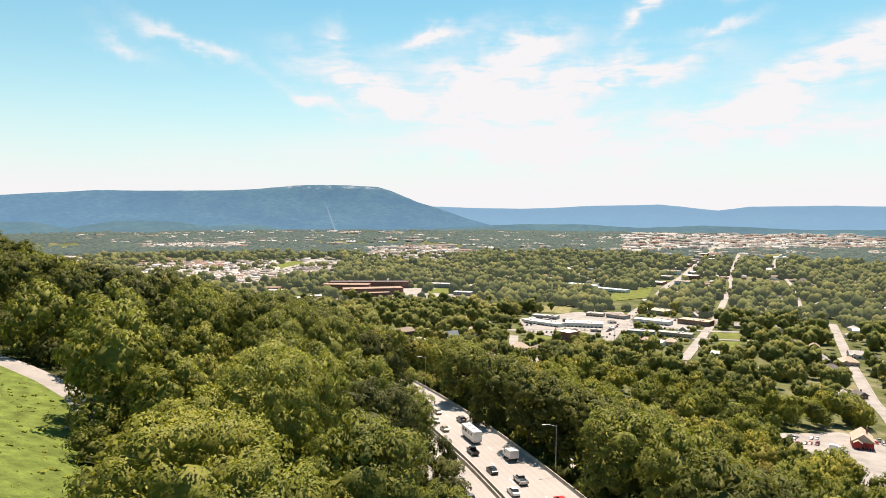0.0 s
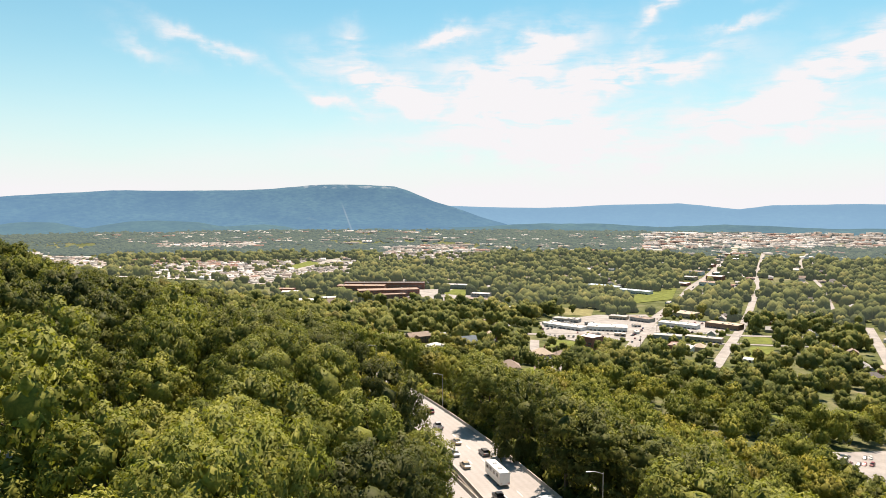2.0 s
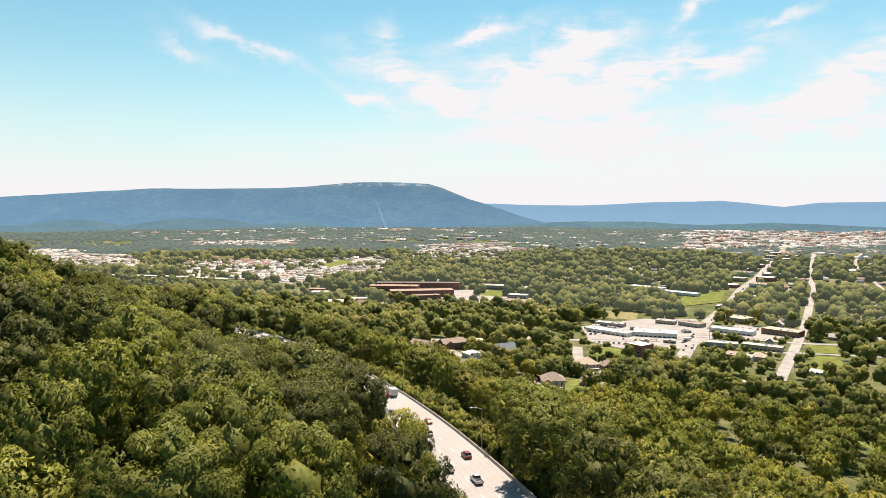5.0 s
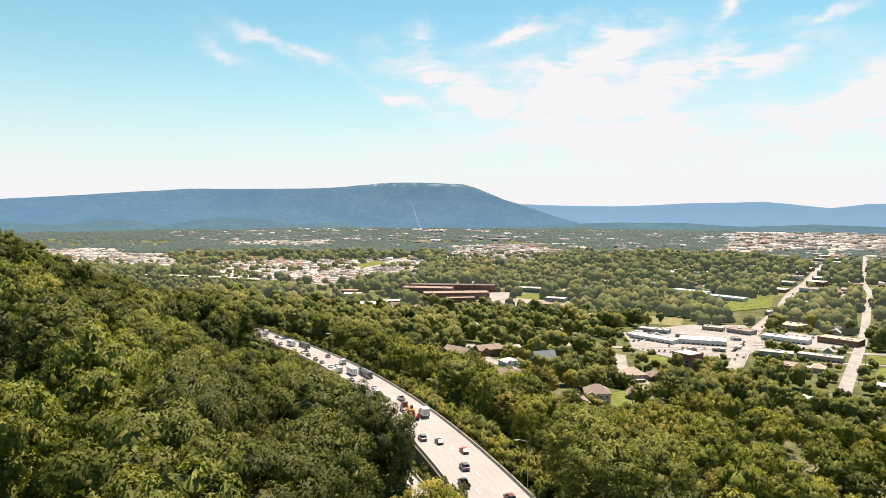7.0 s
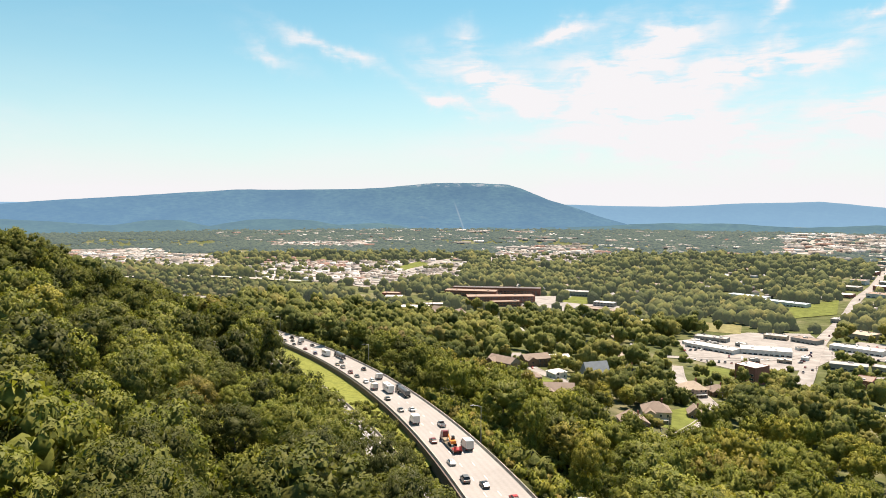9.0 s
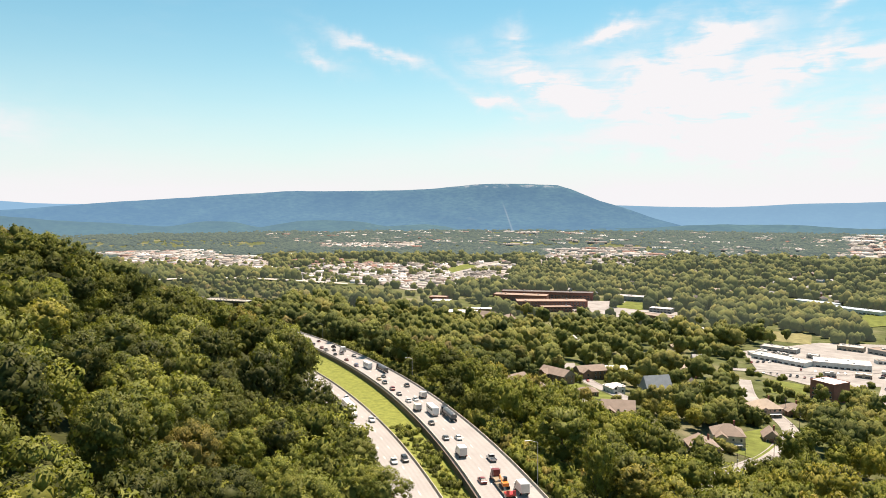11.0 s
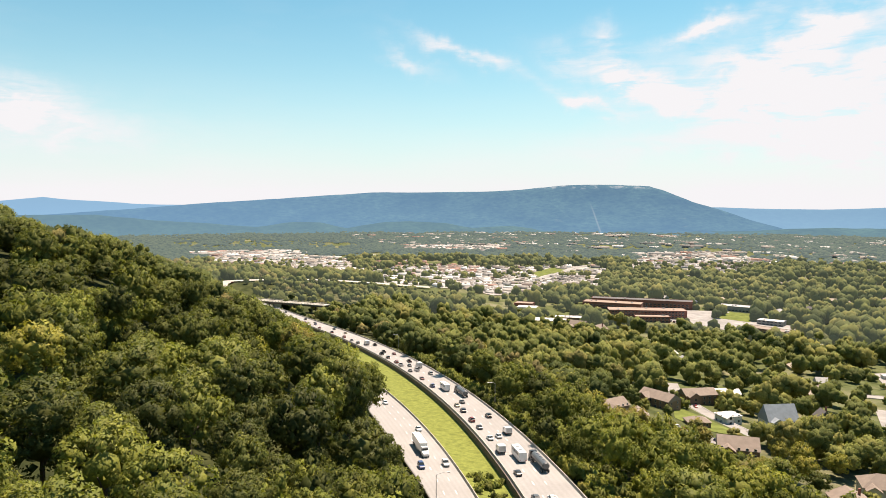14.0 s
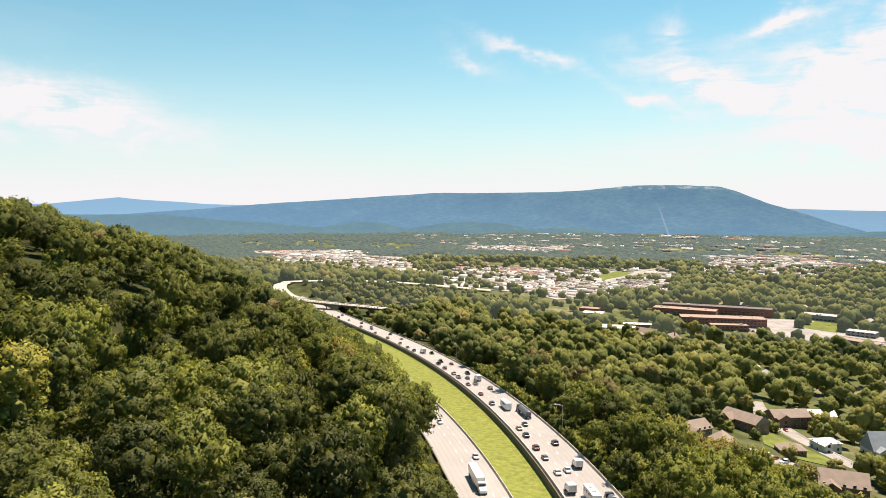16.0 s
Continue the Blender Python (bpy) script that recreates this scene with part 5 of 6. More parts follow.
def car(kind, colour):
    """Nose along +x, wheels on z = 0."""
    mat = PAINTS[colour]
    root = new({"sedan": "car", "suv": "suv", "pickup": "pickup_truck"}[kind])
    tagged(root, "%s %s in motorway traffic" % (WORDS.get(colour, colour), {"sedan": "four-door saloon car", "suv": "tall family estate car", "pickup": "crew-cab pickup truck"}[kind]), {"sedan": "car", "suv": "car", "pickup": "pickup truck"}[kind], "traffic")
    if kind == "sedan":
        part("body", hull([(-2.3, 0.72, 0.35, 0.82, 0.66), (-2.05, 0.88, 0.24, 0.95, 0.8), (-0.9, 0.91, 0.22, 0.98, 0.84), (1.1, 0.91, 0.22, 0.95, 0.84), (2.0, 0.87, 0.24, 0.82, 0.78), (2.32, 0.7, 0.34, 0.66, 0.62)]), mat, root)
        c = part("cabin", hull([(-1.75, 0.74, 0.94, 0.97, 0.7), (-1.0, 0.78, 0.94, 1.38, 0.6), (0.2, 0.78, 0.94, 1.42, 0.6), (1.15, 0.76, 0.92, 0.95, 0.72)]), CAR_GLASS, root)
        bm = bmesh.new()
        box(bm, -0.42, 0, 1.425, 1.35, 1.2, 0.05, bevel=0.02)
        part("roof", bm, mat, c)
        wheels(root, (-1.4, 1.42), 0.9, 0.32)
        lamps(root, 2.2, -2.22, 0.55, 0.66)
    elif kind == "suv":
        part("body", hull([(-2.3, 0.8, 0.4, 1.0, 0.76), (-2.15, 0.93, 0.28, 1.1, 0.88), (1.0, 0.95, 0.28, 1.12, 0.88), (2.05, 0.92, 0.3, 1.0, 0.82), (2.35, 0.76, 0.4, 0.8, 0.68)]), mat, root)
        c = part("cabin", hull([(-2.2, 0.82, 1.08, 1.12, 0.8), (-1.85, 0.85, 1.08, 1.68, 0.68), (0.2, 0.85, 1.08, 1.72, 0.68), (1.1, 0.83, 1.08, 1.12, 0.78)]), CAR_GLASS, root)
        bm = bmesh.new()
        box(bm, -0.85, 0, 1.72, 2.2, 1.36, 0.06, bevel=0.02)
        part("roof", bm, mat, c)
        wheels(root, (-1.45, 1.42), 0.94, 0.37)
        lamps(root, 2.24, -2.25, 0.62, 0.85)
    else:
        part("body", hull([(-0.6, 0.94, 0.35, 1.12, 0.9), (1.4, 0.96, 0.35, 1.12, 0.9), (2.5, 0.92, 0.38, 1.05, 0.84), (2.8, 0.78, 0.45, 0.85, 0.7)]), mat, root)
        bm = bmesh.new()
        for y, z, sy, sz in ((0, 0.6, 1.85, 0.12), (-0.88, 0.85, 0.1, 0.55), (0.88, 0.85, 0.1, 0.55)):
            box(bm, -1.7, y, z, 2.2, sy, sz)
        box(bm, -2.78, 0, 0.85, 0.08, 1.8, 0.55)
        part("bed", bm, mat, root)
        c = part("cabin", hull([(-0.6, 0.84, 1.1, 1.74, 0.68), (0.6, 0.85, 1.1, 1.78, 0.7), (1.4, 0.84, 1.1, 1.14, 0.78)]), CAR_GLASS, root)
        bm = bmesh.new()
        box(bm, 0.0, 0, 1.79, 1.3, 1.4, 0.06, bevel=0.02)
        part("roof", bm, mat, c)
        wheels(root, (-1.75, 1.75), 0.96, 0.4)
        lamps(root, 2.7, -2.8, 0.7, 0.85)
    return root


def truck_cab(root, x, colour, tall=2.9):
    mat = PAINTS[colour]
    cab = part("cab", hull([(x - 1.2, 1.15, 0.7, tall, 1.05), (x + 0.4, 1.18, 0.65, tall, 1.0), (x + 0.75, 1.15, 0.6, tall * 0.68, 1.05), (x + 1.9, 1.02, 0.6, 1.55, 0.9), (x + 2.1, 0.9, 0.65, 1.3, 0.8)]), mat, root)
    bm = bmesh.new()
    box(bm, x + 0.6, 0, tall * 0.79, 0.25, 1.95, 0.7)
    part("windscreen", bm, CAR_GLASS, cab)
    for s in (-1, 1):
        bm = bmesh.new()
        box(bm, x - 0.15, s * 1.12, tall * 0.72, 0.9, 0.1, 0.6)
        part("side_window", bm, CAR_GLASS, cab)
    lamps(root, x + 2.08, x - 50, 0.7, 0.95) if False else None
    for s in (-1, 1):
        bm = bmesh.new()
        box(bm, x + 2.08, s * 0.72, 0.95, 0.1, 0.3, 0.2)
        part("headlight", bm, LENS, root)
    return cab


def box_truck(length, colour="white", box_colour="white", label="white box truck in motorway traffic", name="box_truck", tall=3.3):
    root = new(name)
    tagged(root, label, "truck", "traffic")
    truck_cab(root, length / 2 - 2.1, colour, 2.5)
    bm = bmesh.new()
    box(bm, -1.4, 0, 0.95 + (tall - 0.95) / 2, length - 3.3, 2.4, tall - 0.95, bevel=0.07)
    cargo = part("cargo_box", bm, PAINTS[box_colour], root)
    bm = bmesh.new()
    box(bm, -1.4 - (length - 3.3) / 2 - 0.02, 0, 0.95 + (tall - 0.95) / 2, 0.06, 2.1, tall - 1.3)
    part("rear_door", bm, PAINTS["silver"], cargo)
    bm = bmesh.new()
    box(bm, 0, 0, 0.75, length - 1.5, 1.0, 0.3)
    part("chassis", bm, TYRE, root)
    wheels(root, (-length / 2 + 1.6, length / 2 - 1.4), 1.15, 0.46, 0.35)
    for s in (-1, 1):
        bm = bmesh.new()
        box(bm, -1.4 - (length - 3.3) / 2 - 0.04, s * 1.0, 0.9, 0.08, 0.3, 0.2)
        part("tail_light", bm, TAIL, root)
    return root


def semi_truck():
    root = new("semi_truck")
    tagged(root, "long white articulated truck with a plain box trailer", "truck", "traffic")
    truck_cab(root, 7.4, "white", 3.2)
    bm = bmesh.new()
    box(bm, -2.2, 0, 2.65, 15.5, 2.55, 2.8, bevel=0.06)
    t = part("trailer", bm, PAINTS["white"], root)
    bm = bmesh.new()
    box(bm, -9.97, 0, 2.65, 0.05, 2.3, 2.5)
    part("rear_door", bm, PAINTS["silver"], t)
    bm = bmesh.new()
    box(bm, -1, 0, 1.0, 15, 1.0, 0.35)
    part("chassis", bm, TYRE, root)
    for s in (-1, 1):
        bm = bmesh.new()
        box(bm, -2.0, s * 1.2, 0.75, 5.5, 0.05, 0.7)
        part("side_skirt", bm, PAINTS["silver"], t)
    wheels(root, (-9.0, -7.7, 4.2, 5.5, 8.4), 1.25, 0.5, 0.4)
    return root


def tank_truck():
    root = new("tank_truck")
    tagged(root, "dark articulated tank truck with a rounded silver tank", "truck", "traffic")
    truck_cab(root, 6.6, "black", 3.0)
    bm = bmesh.new()
    tube(bm, (-8.2, 0, 2.15), (4.2, 0, 2.15), 1.15, n=18)
    tube(bm, (-8.6, 0, 2.15), (-8.2, 0, 2.15), 0.85, 1.15, 18)
    tank = part("tank", bm, PAINTS["grey"], root)
    for x in (-5.5, -2, 1.5):
        bm = bmesh.new()
        tube(bm, (x, 0, 3.2), (x, 0, 3.5), 0.35, n=10)
        part("hatch", bm, STEEL, tank)
    bm = bmesh.new()
    box(bm, -2, 0, 0.95, 13, 0.9, 0.3)
    part("chassis", bm, TYRE, root)
    wheels(root, (-7.4, -6.1, 3.2, 4.5, 7.6), 1.2, 0.5, 0.4)
    return root


def coach():
    root = new("motor_coach")
    tagged(root, "large white motor home with dark windows", "motor home", "traffic")
    bm = bmesh.new()
    box(bm, 0, 0, 1.95, 10.5, 2.5, 2.9, bevel=0.18)
    b = part("body", bm, PAINTS["white"], root)
    for s in (-1, 1):
        for x in (-3.4, -1.2, 1.2, 3.4):
            bm = bmesh.new()
            box(bm, x, s * 1.25, 2.4, 1.5, 0.04, 0.8)
            part("side_window", bm, CAR_GLASS, b)
    bm = bmesh.new()
    box(bm, 5.24, 0, 2.3, 0.06, 2.1, 1.2)
    part("windscreen", bm, CAR_GLASS, b)
    for x in (-2, 1.6):
        bm = bmesh.new()
        box(bm, x, 0, 3.5, 1.1, 0.9, 0.3, bevel=0.08)
        part("roof_unit", bm, PAINTS["silver"], b)
    wheels(root, (-3.4, 3.5), 1.22, 0.48, 0.35)
    lamps(root, 5.24, -5.24, 0.9, 0.9)
    return root


def lowboy():
    """A red tractor with a low trailer."""
    root = new("lowboy_truck")
    tagged(root, "red tractor truck with a low red trailer carrying a machine", "truck", "traffic")
    truck_cab(root, 7.2, "darkred", 3.1)
    bm = bmesh.new()
    box(bm, 4.4, 0, 1.2, 4.0, 2.3, 0.3)
    part("neck", bm, PAINTS["tan"], root)
    bm = bmesh.new()
    box(bm, -2.2, 0, 0.75, 9.4, 2.6, 0.3, bevel=0.04)
    part("deck", bm, PAINTS["tan"], root)
    bm = bmesh.new()
    box(bm, -7.6, 0, 1.1, 2.6, 2.6, 0.5, bevel=0.05)
    part("tail_deck", bm, PAINTS["red"], root)
    for s in (-1, 1):
        bm = bmesh.new()
        tube(bm, (5.7, s * 1.0, 1.2), (5.7, s * 1.0, 3.7), 0.09, n=8)
        part("exhaust", bm, STEEL, root)
        bm = bmesh.new()
        box(bm, -8.85, s * 0.85, 1.7, 0.2, 0.8, 1.2)
        part("ramp", bm, PAINTS["red"], root)
    wheels(root, (-8.2, -7.0, 3.4, 4.7, 8.2), 1.25, 0.48, 0.4)
    return root


def loader():
    """A small orange loading machine with a folded boom."""
    root = new("loader")
    tagged(root, "orange tracked loading machine riding on a low trailer", "machine")
    for s in (-1, 1):
        bm = bmesh.new()
        box(bm, 0, s * 0.85, 0.4, 3.4, 0.5, 0.8, bevel=0.25)
        part("track", bm, TYRE, root)
    bm = bmesh.new()
    box(bm, -0.5, 0, 1.25, 2.4, 1.7, 0.9, bevel=0.12)
    part("body", bm, PAINTS["orange"], root)
    bm = bmesh.new()
    box(bm, 0.5, -0.3, 2.0, 1.1, 1.0, 1.4, bevel=0.08)
    part("cab", bm, CAR_GLASS, root)
    bm = bmesh.new()
    tube(bm, (0.6, 0.5, 1.6), (2.6, 0.5, 2.7), 0.2, 0.16, 8)
    tube(bm, (2.6, 0.5, 2.7), (3.4, 0.5, 1.2), 0.16, 0.12, 8)
    part("boom", bm, PAINTS["orange"], root)
    bm = bmesh.new()
    box(bm, 3.4, 0.5, 0.9, 0.7, 0.9, 0.6, bevel=0.08, taper=0.7)
    part("bucket", bm, STEEL, root)
    return root


MODELS = {}


def model(kind, colour=""):
    """The first vehicle of its kind is built, later ones are copies."""
    key = (kind, colour)
    made = {"semi": semi_truck, "tank": tank_truck, "coach": coach, "lowboy": lowboy, "loader": loader,
            "box": lambda: box_truck(7.5), "van": lambda: box_truck(6.2, label="short white delivery truck in motorway traffic", tall=2.9)}
    if key in MODELS:
        return copy_thing(MODELS[key], Matrix())
    MODELS[key] = made[kind]() if kind in made else car(kind, colour)
    return MODELS[key]


def drive(kind, colour, u, off, place=None, back=False):
    """Set a vehicle on a carriageway."""
    place = place or at_road
    a, b, p = place(u - 2, off), place(u + 2, off), place(u, off, 0.02)
    h = math.degrees(math.atan2(b.y - a.y, b.x - a.x))
    pitch = -math.degrees(math.atan2(b.z - a.z, math.hypot(b.x - a.x, b.y - a.y)))
    ob = model(kind, colour)
    ob.matrix_world = pose(p.x, p.y, p.z, 0, -pitch if back else pitch, h + (180 if back else 0))
    return ob


TRAFFIC = "sedan black,sedan silver,suv grey,pickup black,sedan grey,suv black,sedan white,suv darkred,pickup silver,sedan tan,suv blue,sedan darkred".split(",")


def traffic():
    rng = random.Random(12)
    big = {(147, -8.4): "coach", (128, -4.8): "van", (300, -8.4): "lowboy", (296, -4.4): "box", (332, -12.4): "box", (390, -8.4): "coach", (382, -4.2): "tank", (421, -4.4): "van", (398, -12.6): "van",
           (508, -8.6): "coach", (495, -4.2): "tank", (679, -8.8): "box", (575, -4.6): "box"}
    drive("sedan", "red", 98.8, -5.0)
    drive("sedan", "red", 252, -4.6)
    lanes = {
        -8.6: [112, 178, 195, 238, 263, 351, 417, 477, 565, 581, 639, 812, 881],
        -12.5: [120, 106, 135, 158, 168, 205, 226, 268, 283, 306, 352, 374, 415, 431, 443, 460, 471, 517, 539, 564, 585, 596, 615, 631, 688, 704, 724, 756, 789, 830, 905],
        -4.8: [166, 214, 325, 448, 551, 595, 628, 672, 745, 774, 824, 853, 920],
    }
    spots = [(u, lane + rng.uniform(-0.25, 0.25)) for lane, us in lanes.items() for u in us]
    for u, off in spots:
        kind, colour = rng.choice(TRAFFIC).split()
        drive(kind, colour, u, off)
    for (u, off), kind in big.items():
        ob = drive(kind, "", u, off)
        if kind == "lowboy":
            m = model("loader", "")
            m.matrix_world = ob.matrix_world @ pose(-2.4, 0, 0.92)
    for kind, colour, u, off in (("semi", "", 411, -7.4), ("suv", "white", 392, -2.6), ("suv", "blue", 391, -10.6), ("sedan", "white", 335, -6.2), ("suv", "black", 336, -2.6), ("sedan", "white", 493, -6.2), ("sedan", "white", 440, -2.8),
                                 ("pickup", "grey", 104, -6.2), ("sedan", "silver", 150, -6.2)):
        drive(kind, colour, u, off, at_left, True)


traffic()


def park(kind, colour, x, y, turn):
    ob = model(kind, colour)
    ob.matrix_world = pose(x, y, float(height(x, y)) + 0.45, 0, 0, turn)
    return ob


def parked():
    rng = random.Random(3)
    rows = [((136, 420), (150, 428), 5, 60), ((134, 408), (148, 414), 5, 60), ((176, 443), (196, 437), 6, 80), ((180, 436), (196, 428), 5, 75), ((160, 362), (178, 392), 6, 10), ((168, 358), (186, 390), 7, 10), ((185, 400), (198, 412), 4, 20),
            ((-150, 583), (-122, 574), 7, 65), ((-168, 690), (-150, 660), 4, 120)]
    rows += [((-30, 800), (10, 795), 9, 80), ((0, 830), (50, 835), 10, 85), ((-40, 845), (-20, 860), 5, 70), ((60, 830), (72, 870), 6, 10),
            ((110, 880), (150, 868), 7, 70), ((130, 960), (170, 940), 6, 60), ((-270, 1100), (-230, 1080), 8, 70), ((-290, 932), (-245, 902), 10, 60), ((-25, 900), (10, 945), 8, 30), ((20, 900), (60, 900), 9, 80)]
    for a, b, n, turn in rows:
        for k in range(n):
            if rng.random() < 0.15:
                continue
            t = k / max(n - 1, 1)
            kind, colour = rng.choice(TRAFFIC + ["sedan white", "suv white", "sedan red"]).split()
            park(kind, colour, a[0] + (b[0] - a[0]) * t + rng.uniform(-0.5, 0.5), a[1] + (b[1] - a[1]) * t + rng.uniform(-0.5, 0.5), turn + rng.choice((0, 180)) + rng.uniform(-5, 5))
    park("box", "", 152, 404, -15)
    for k in range(26):
        s = rng.uniform(760, 2000)
        x = np.interp(s, [763, 882, 992, 1184, 1372, 1564, 1913], [55, 78, 103, 159, 208, 270, 366])
        kind, colour = rng.choice(TRAFFIC).split()
        park(kind, colour, x + rng.choice((-3.2, 3.2)), s, 76)
    for k in range(40):
        c = spline(FAR_ROAD, 20)
        j = int(rng.uniform(4, len(c) - 2))
        t = c[j + 1] - c[j]
        n = np.array([-t[1], t[0]]) / np.linalg.norm(t)
        o = rng.choice((-10, -7, -4, 4, 7, 10))
        kind, colour = rng.choice(TRAFFIC).split()
        ob = park(kind, colour, *(c[j] + n * o), math.degrees(math.atan2(t[1], t[0])))
        ob.location.z = float(height(*c[j])) + 1.05


MODELS.clear()
RIMS = False
parked()

# ---- trees ----

def icosphere(sub):
    bm = bmesh.new()
    bmesh.ops.create_icosphere(bm, subdivisions=sub, radius=1.0)
    bm.verts.ensure_lookup_table()
    v = np.array([tuple(p.co) for p in bm.verts])
    f = np.array([[q.index for q in p.verts] for p in bm.faces])
    bm.free()
    return v, f


ICO1 = icosphere(1)


def unit(a):
    return a / np.maximum(np.linalg.norm(a, axis=-1, keepdims=True), 1e-9)


OCTA = (np.array([(1, 0, 0), (0, 1, 0), (-1, 0, 0), (0, -1, 0), (0, 0, 1), (0, 0, -1)], float),
        np.array([(0, 1, 4), (1, 2, 4), (2, 3, 4), (3, 0, 4), (1, 0, 5), (2, 1, 5), (3, 2, 5), (0, 3, 5)]))


def crown(seed, lobes, per, card, heart=ICO1, core=OCTA, solid=0.6, uneven=0.2):
    """A leaf crown about 1 m in radius: a dark heart, many leaf clumps bulging from it, and leaf sprays all over the clumps."""
    rng = np.random.RandomState(seed)
    v, f = heart
    V = [v * (np.array([solid, solid, solid * 0.9]) if lobes else np.array([1.0, 1.0, 0.8])) * (0.85 + 0.3 * rng.rand(len(v), 1))]
    F, N, n = [f], [unit(v)], len(v)
    k = np.arange(lobes) + 0.5
    z = 1.0 - 1.65 * k / max(lobes, 1)
    a = k * 2.39996 + rng.rand() * 6
    d0 = unit(np.stack([np.cos(a) * np.sqrt(1 - z * z), np.sin(a) * np.sqrt(1 - z * z), z], 1) + rng.randn(lobes, 3) * 0.16)
    # heavier boughs push the outline out of round
    bough = unit(rng.randn(6, 3) + np.array([0, 0, 0.3]))
    push = 0.70 + uneven * np.clip((d0 @ bough.T).max(1), 0, 1) ** 2 if lobes else np.zeros(0)
    C = d0 * (push * rng.uniform(0.86, 1.08, lobes))[:, None] * np.array([1.0, 1.0, 0.92])
    Rd = rng.uniform(0.7, 1.3, lobes) * 1.5 / math.sqrt(max(lobes, 4))
    for c, r, o in zip(C, Rd, d0):
        v, f = core
        V.append(c - o * r * 0.25 + v * r * (rng.uniform(0.45, 0.62, (len(v), 1)) if per > 40 else rng.uniform(0.56, 0.76, (len(v), 1)) if per > 15 else rng.uniform(0.86, 1.04, (len(v), 1))))
        N.append(unit(v * 0.8 + o * 0.5))
        F.append(f + n)
        n += len(v)
        if not per:
            continue
        d = unit(rng.randn(per, 3) + o * 0.9 + np.array([0, 0, 0.35]))
        p = c + d * r * rng.uniform(0.72, 1.1, (per, 1)) * np.array([1, 1, 0.88])
        nn = unit(d + np.array([0, 0, 0.3]) + rng.randn(per, 3) * 0.4)
        t = unit(np.cross(nn, rng.randn(per, 3)))
        b = np.cross(nn, t)
        L = card * r * rng.uniform(0.65, 1.3, (per, 1))
        w = L * rng.uniform(0.55, 0.9, (per, 1))
        droop = nn * L * rng.uniform(-0.35, -0.05, (per, 1))
        q = np.stack([p - t * L * 0.45 - b * w * 0.5, p + t * L * 0.6 + droop, p - t * L * 0.35 + b * w * 0.5], 1)
        F.append(n + np.arange(3 * per).reshape(-1, 3))
        V.append(q.reshape(-1, 3))
        # leaf sprays shade with the clump they grow on
        N.append(np.repeat(unit(d * 0.8 + o * 0.5 + nn * 0.14), 3, 0))
        n += 3 * per
    return np.concatenate(V).astype(np.float32), np.concatenate(F).astype(np.int32), np.concatenate(N).astype(np.float32)


def trunk_mesh(seed):
    rng = np.random.RandomState(seed)
    bm = bmesh.new()
    tube(bm, (0, 0, -0.06), (0.02, 0.01, 0.5), 0.035, 0.022, 7)
    for k in range(4):
        a = k * 1.57 + rng.rand()
        tube(bm, (0.02, 0.01, 0.34 + 0.04 * k), (0.2 * math.cos(a), 0.2 * math.sin(a), 0.62 + 0.05 * k), 0.014, 0.006, 5)
    tube(bm, (0.02, 0.01, 0.5), (0.0, 0.03, 0.85), 0.022, 0.006, 5)
    me = bpy.data.meshes.new("trunk")
    bm.to_mesh(me)
    bm.free()
    me.materials.append(BARK)
    return me


def wooded(x, y):
    """How likely a tree stands here."""
    x, y = np.asarray(x, float), np.asarray(y, float)
    U, s = frame_of(x, y)
    sl = -(LANES + gap(U) + wide(U) + 1.6)
    d = np.hypot(x, y)
    n1 = np.sin(x / 61 + 2 * np.sin(y / 83)) + np.sin(y / 47 + 1.7 * np.sin(x / 71) + 1)
    n2 = np.sin(x / 190 + 1.2 * np.sin(y / 230) + 2.2) + np.sin(y / 160 + 1.5 * np.sin(x / 210))
    valley = np.clip(0.98 - 0.34 * smooth(600, 1400, d) + 0.2 * n1 + 0.13 * n2, 0.08, 1.0)
    band = np.sin(y / 140.0 + 1.6 * np.sin(x / 520.0) + 0.6) + 0.7 * np.sin(x / 330.0 + 2.0 * np.sin(y / 410.0))
    valley = np.clip(valley + 0.24 * band * smooth(1100, 2100, d), 0.06, 1.0)
    p = np.where(s > 150, valley, np.where(s > 0, 0.95, 0.92))
    p = np.where((s > 0) & (s < 15) & (np.abs(U) < 0.25), 0.0, p)
    edge = np.where(U < 0.0, 0.5, np.where(U < 0.37, 4.0, 1.5))
    p = np.where((s < 4) & (s > sl - edge) & (U < 2.9), 0.0, p)
    for f in CLEARINGS:
        p = np.where(f(x, y), 0.0, p)
    for cx, cy, r in ROUND:
        k = np.flatnonzero(np.abs(x - cx) < r)
        k = k[np.hypot(x[k] - cx, y[k] - cy) < r]
        p[k] = 0.0
    for f, k in THIN:
        p = np.where(f(x, y), p * k, p)
    return p


def seen_from_path(x, y, margin=5.0):
    ok = np.zeros(np.shape(x), bool)
    for cx, cy, a0, a1 in ((0, 0, -23, 42), (-30, 110, -14, 52), (-60, 190, -4, 62), (-77, 224, 3, 68)):
        az = np.degrees(np.arctan2(-(x - cx), y - cy))
        ok |= (az > a0 - margin) & (az < a1 + margin) & (np.hypot(x - cx, y - cy) > 46)
    return ok


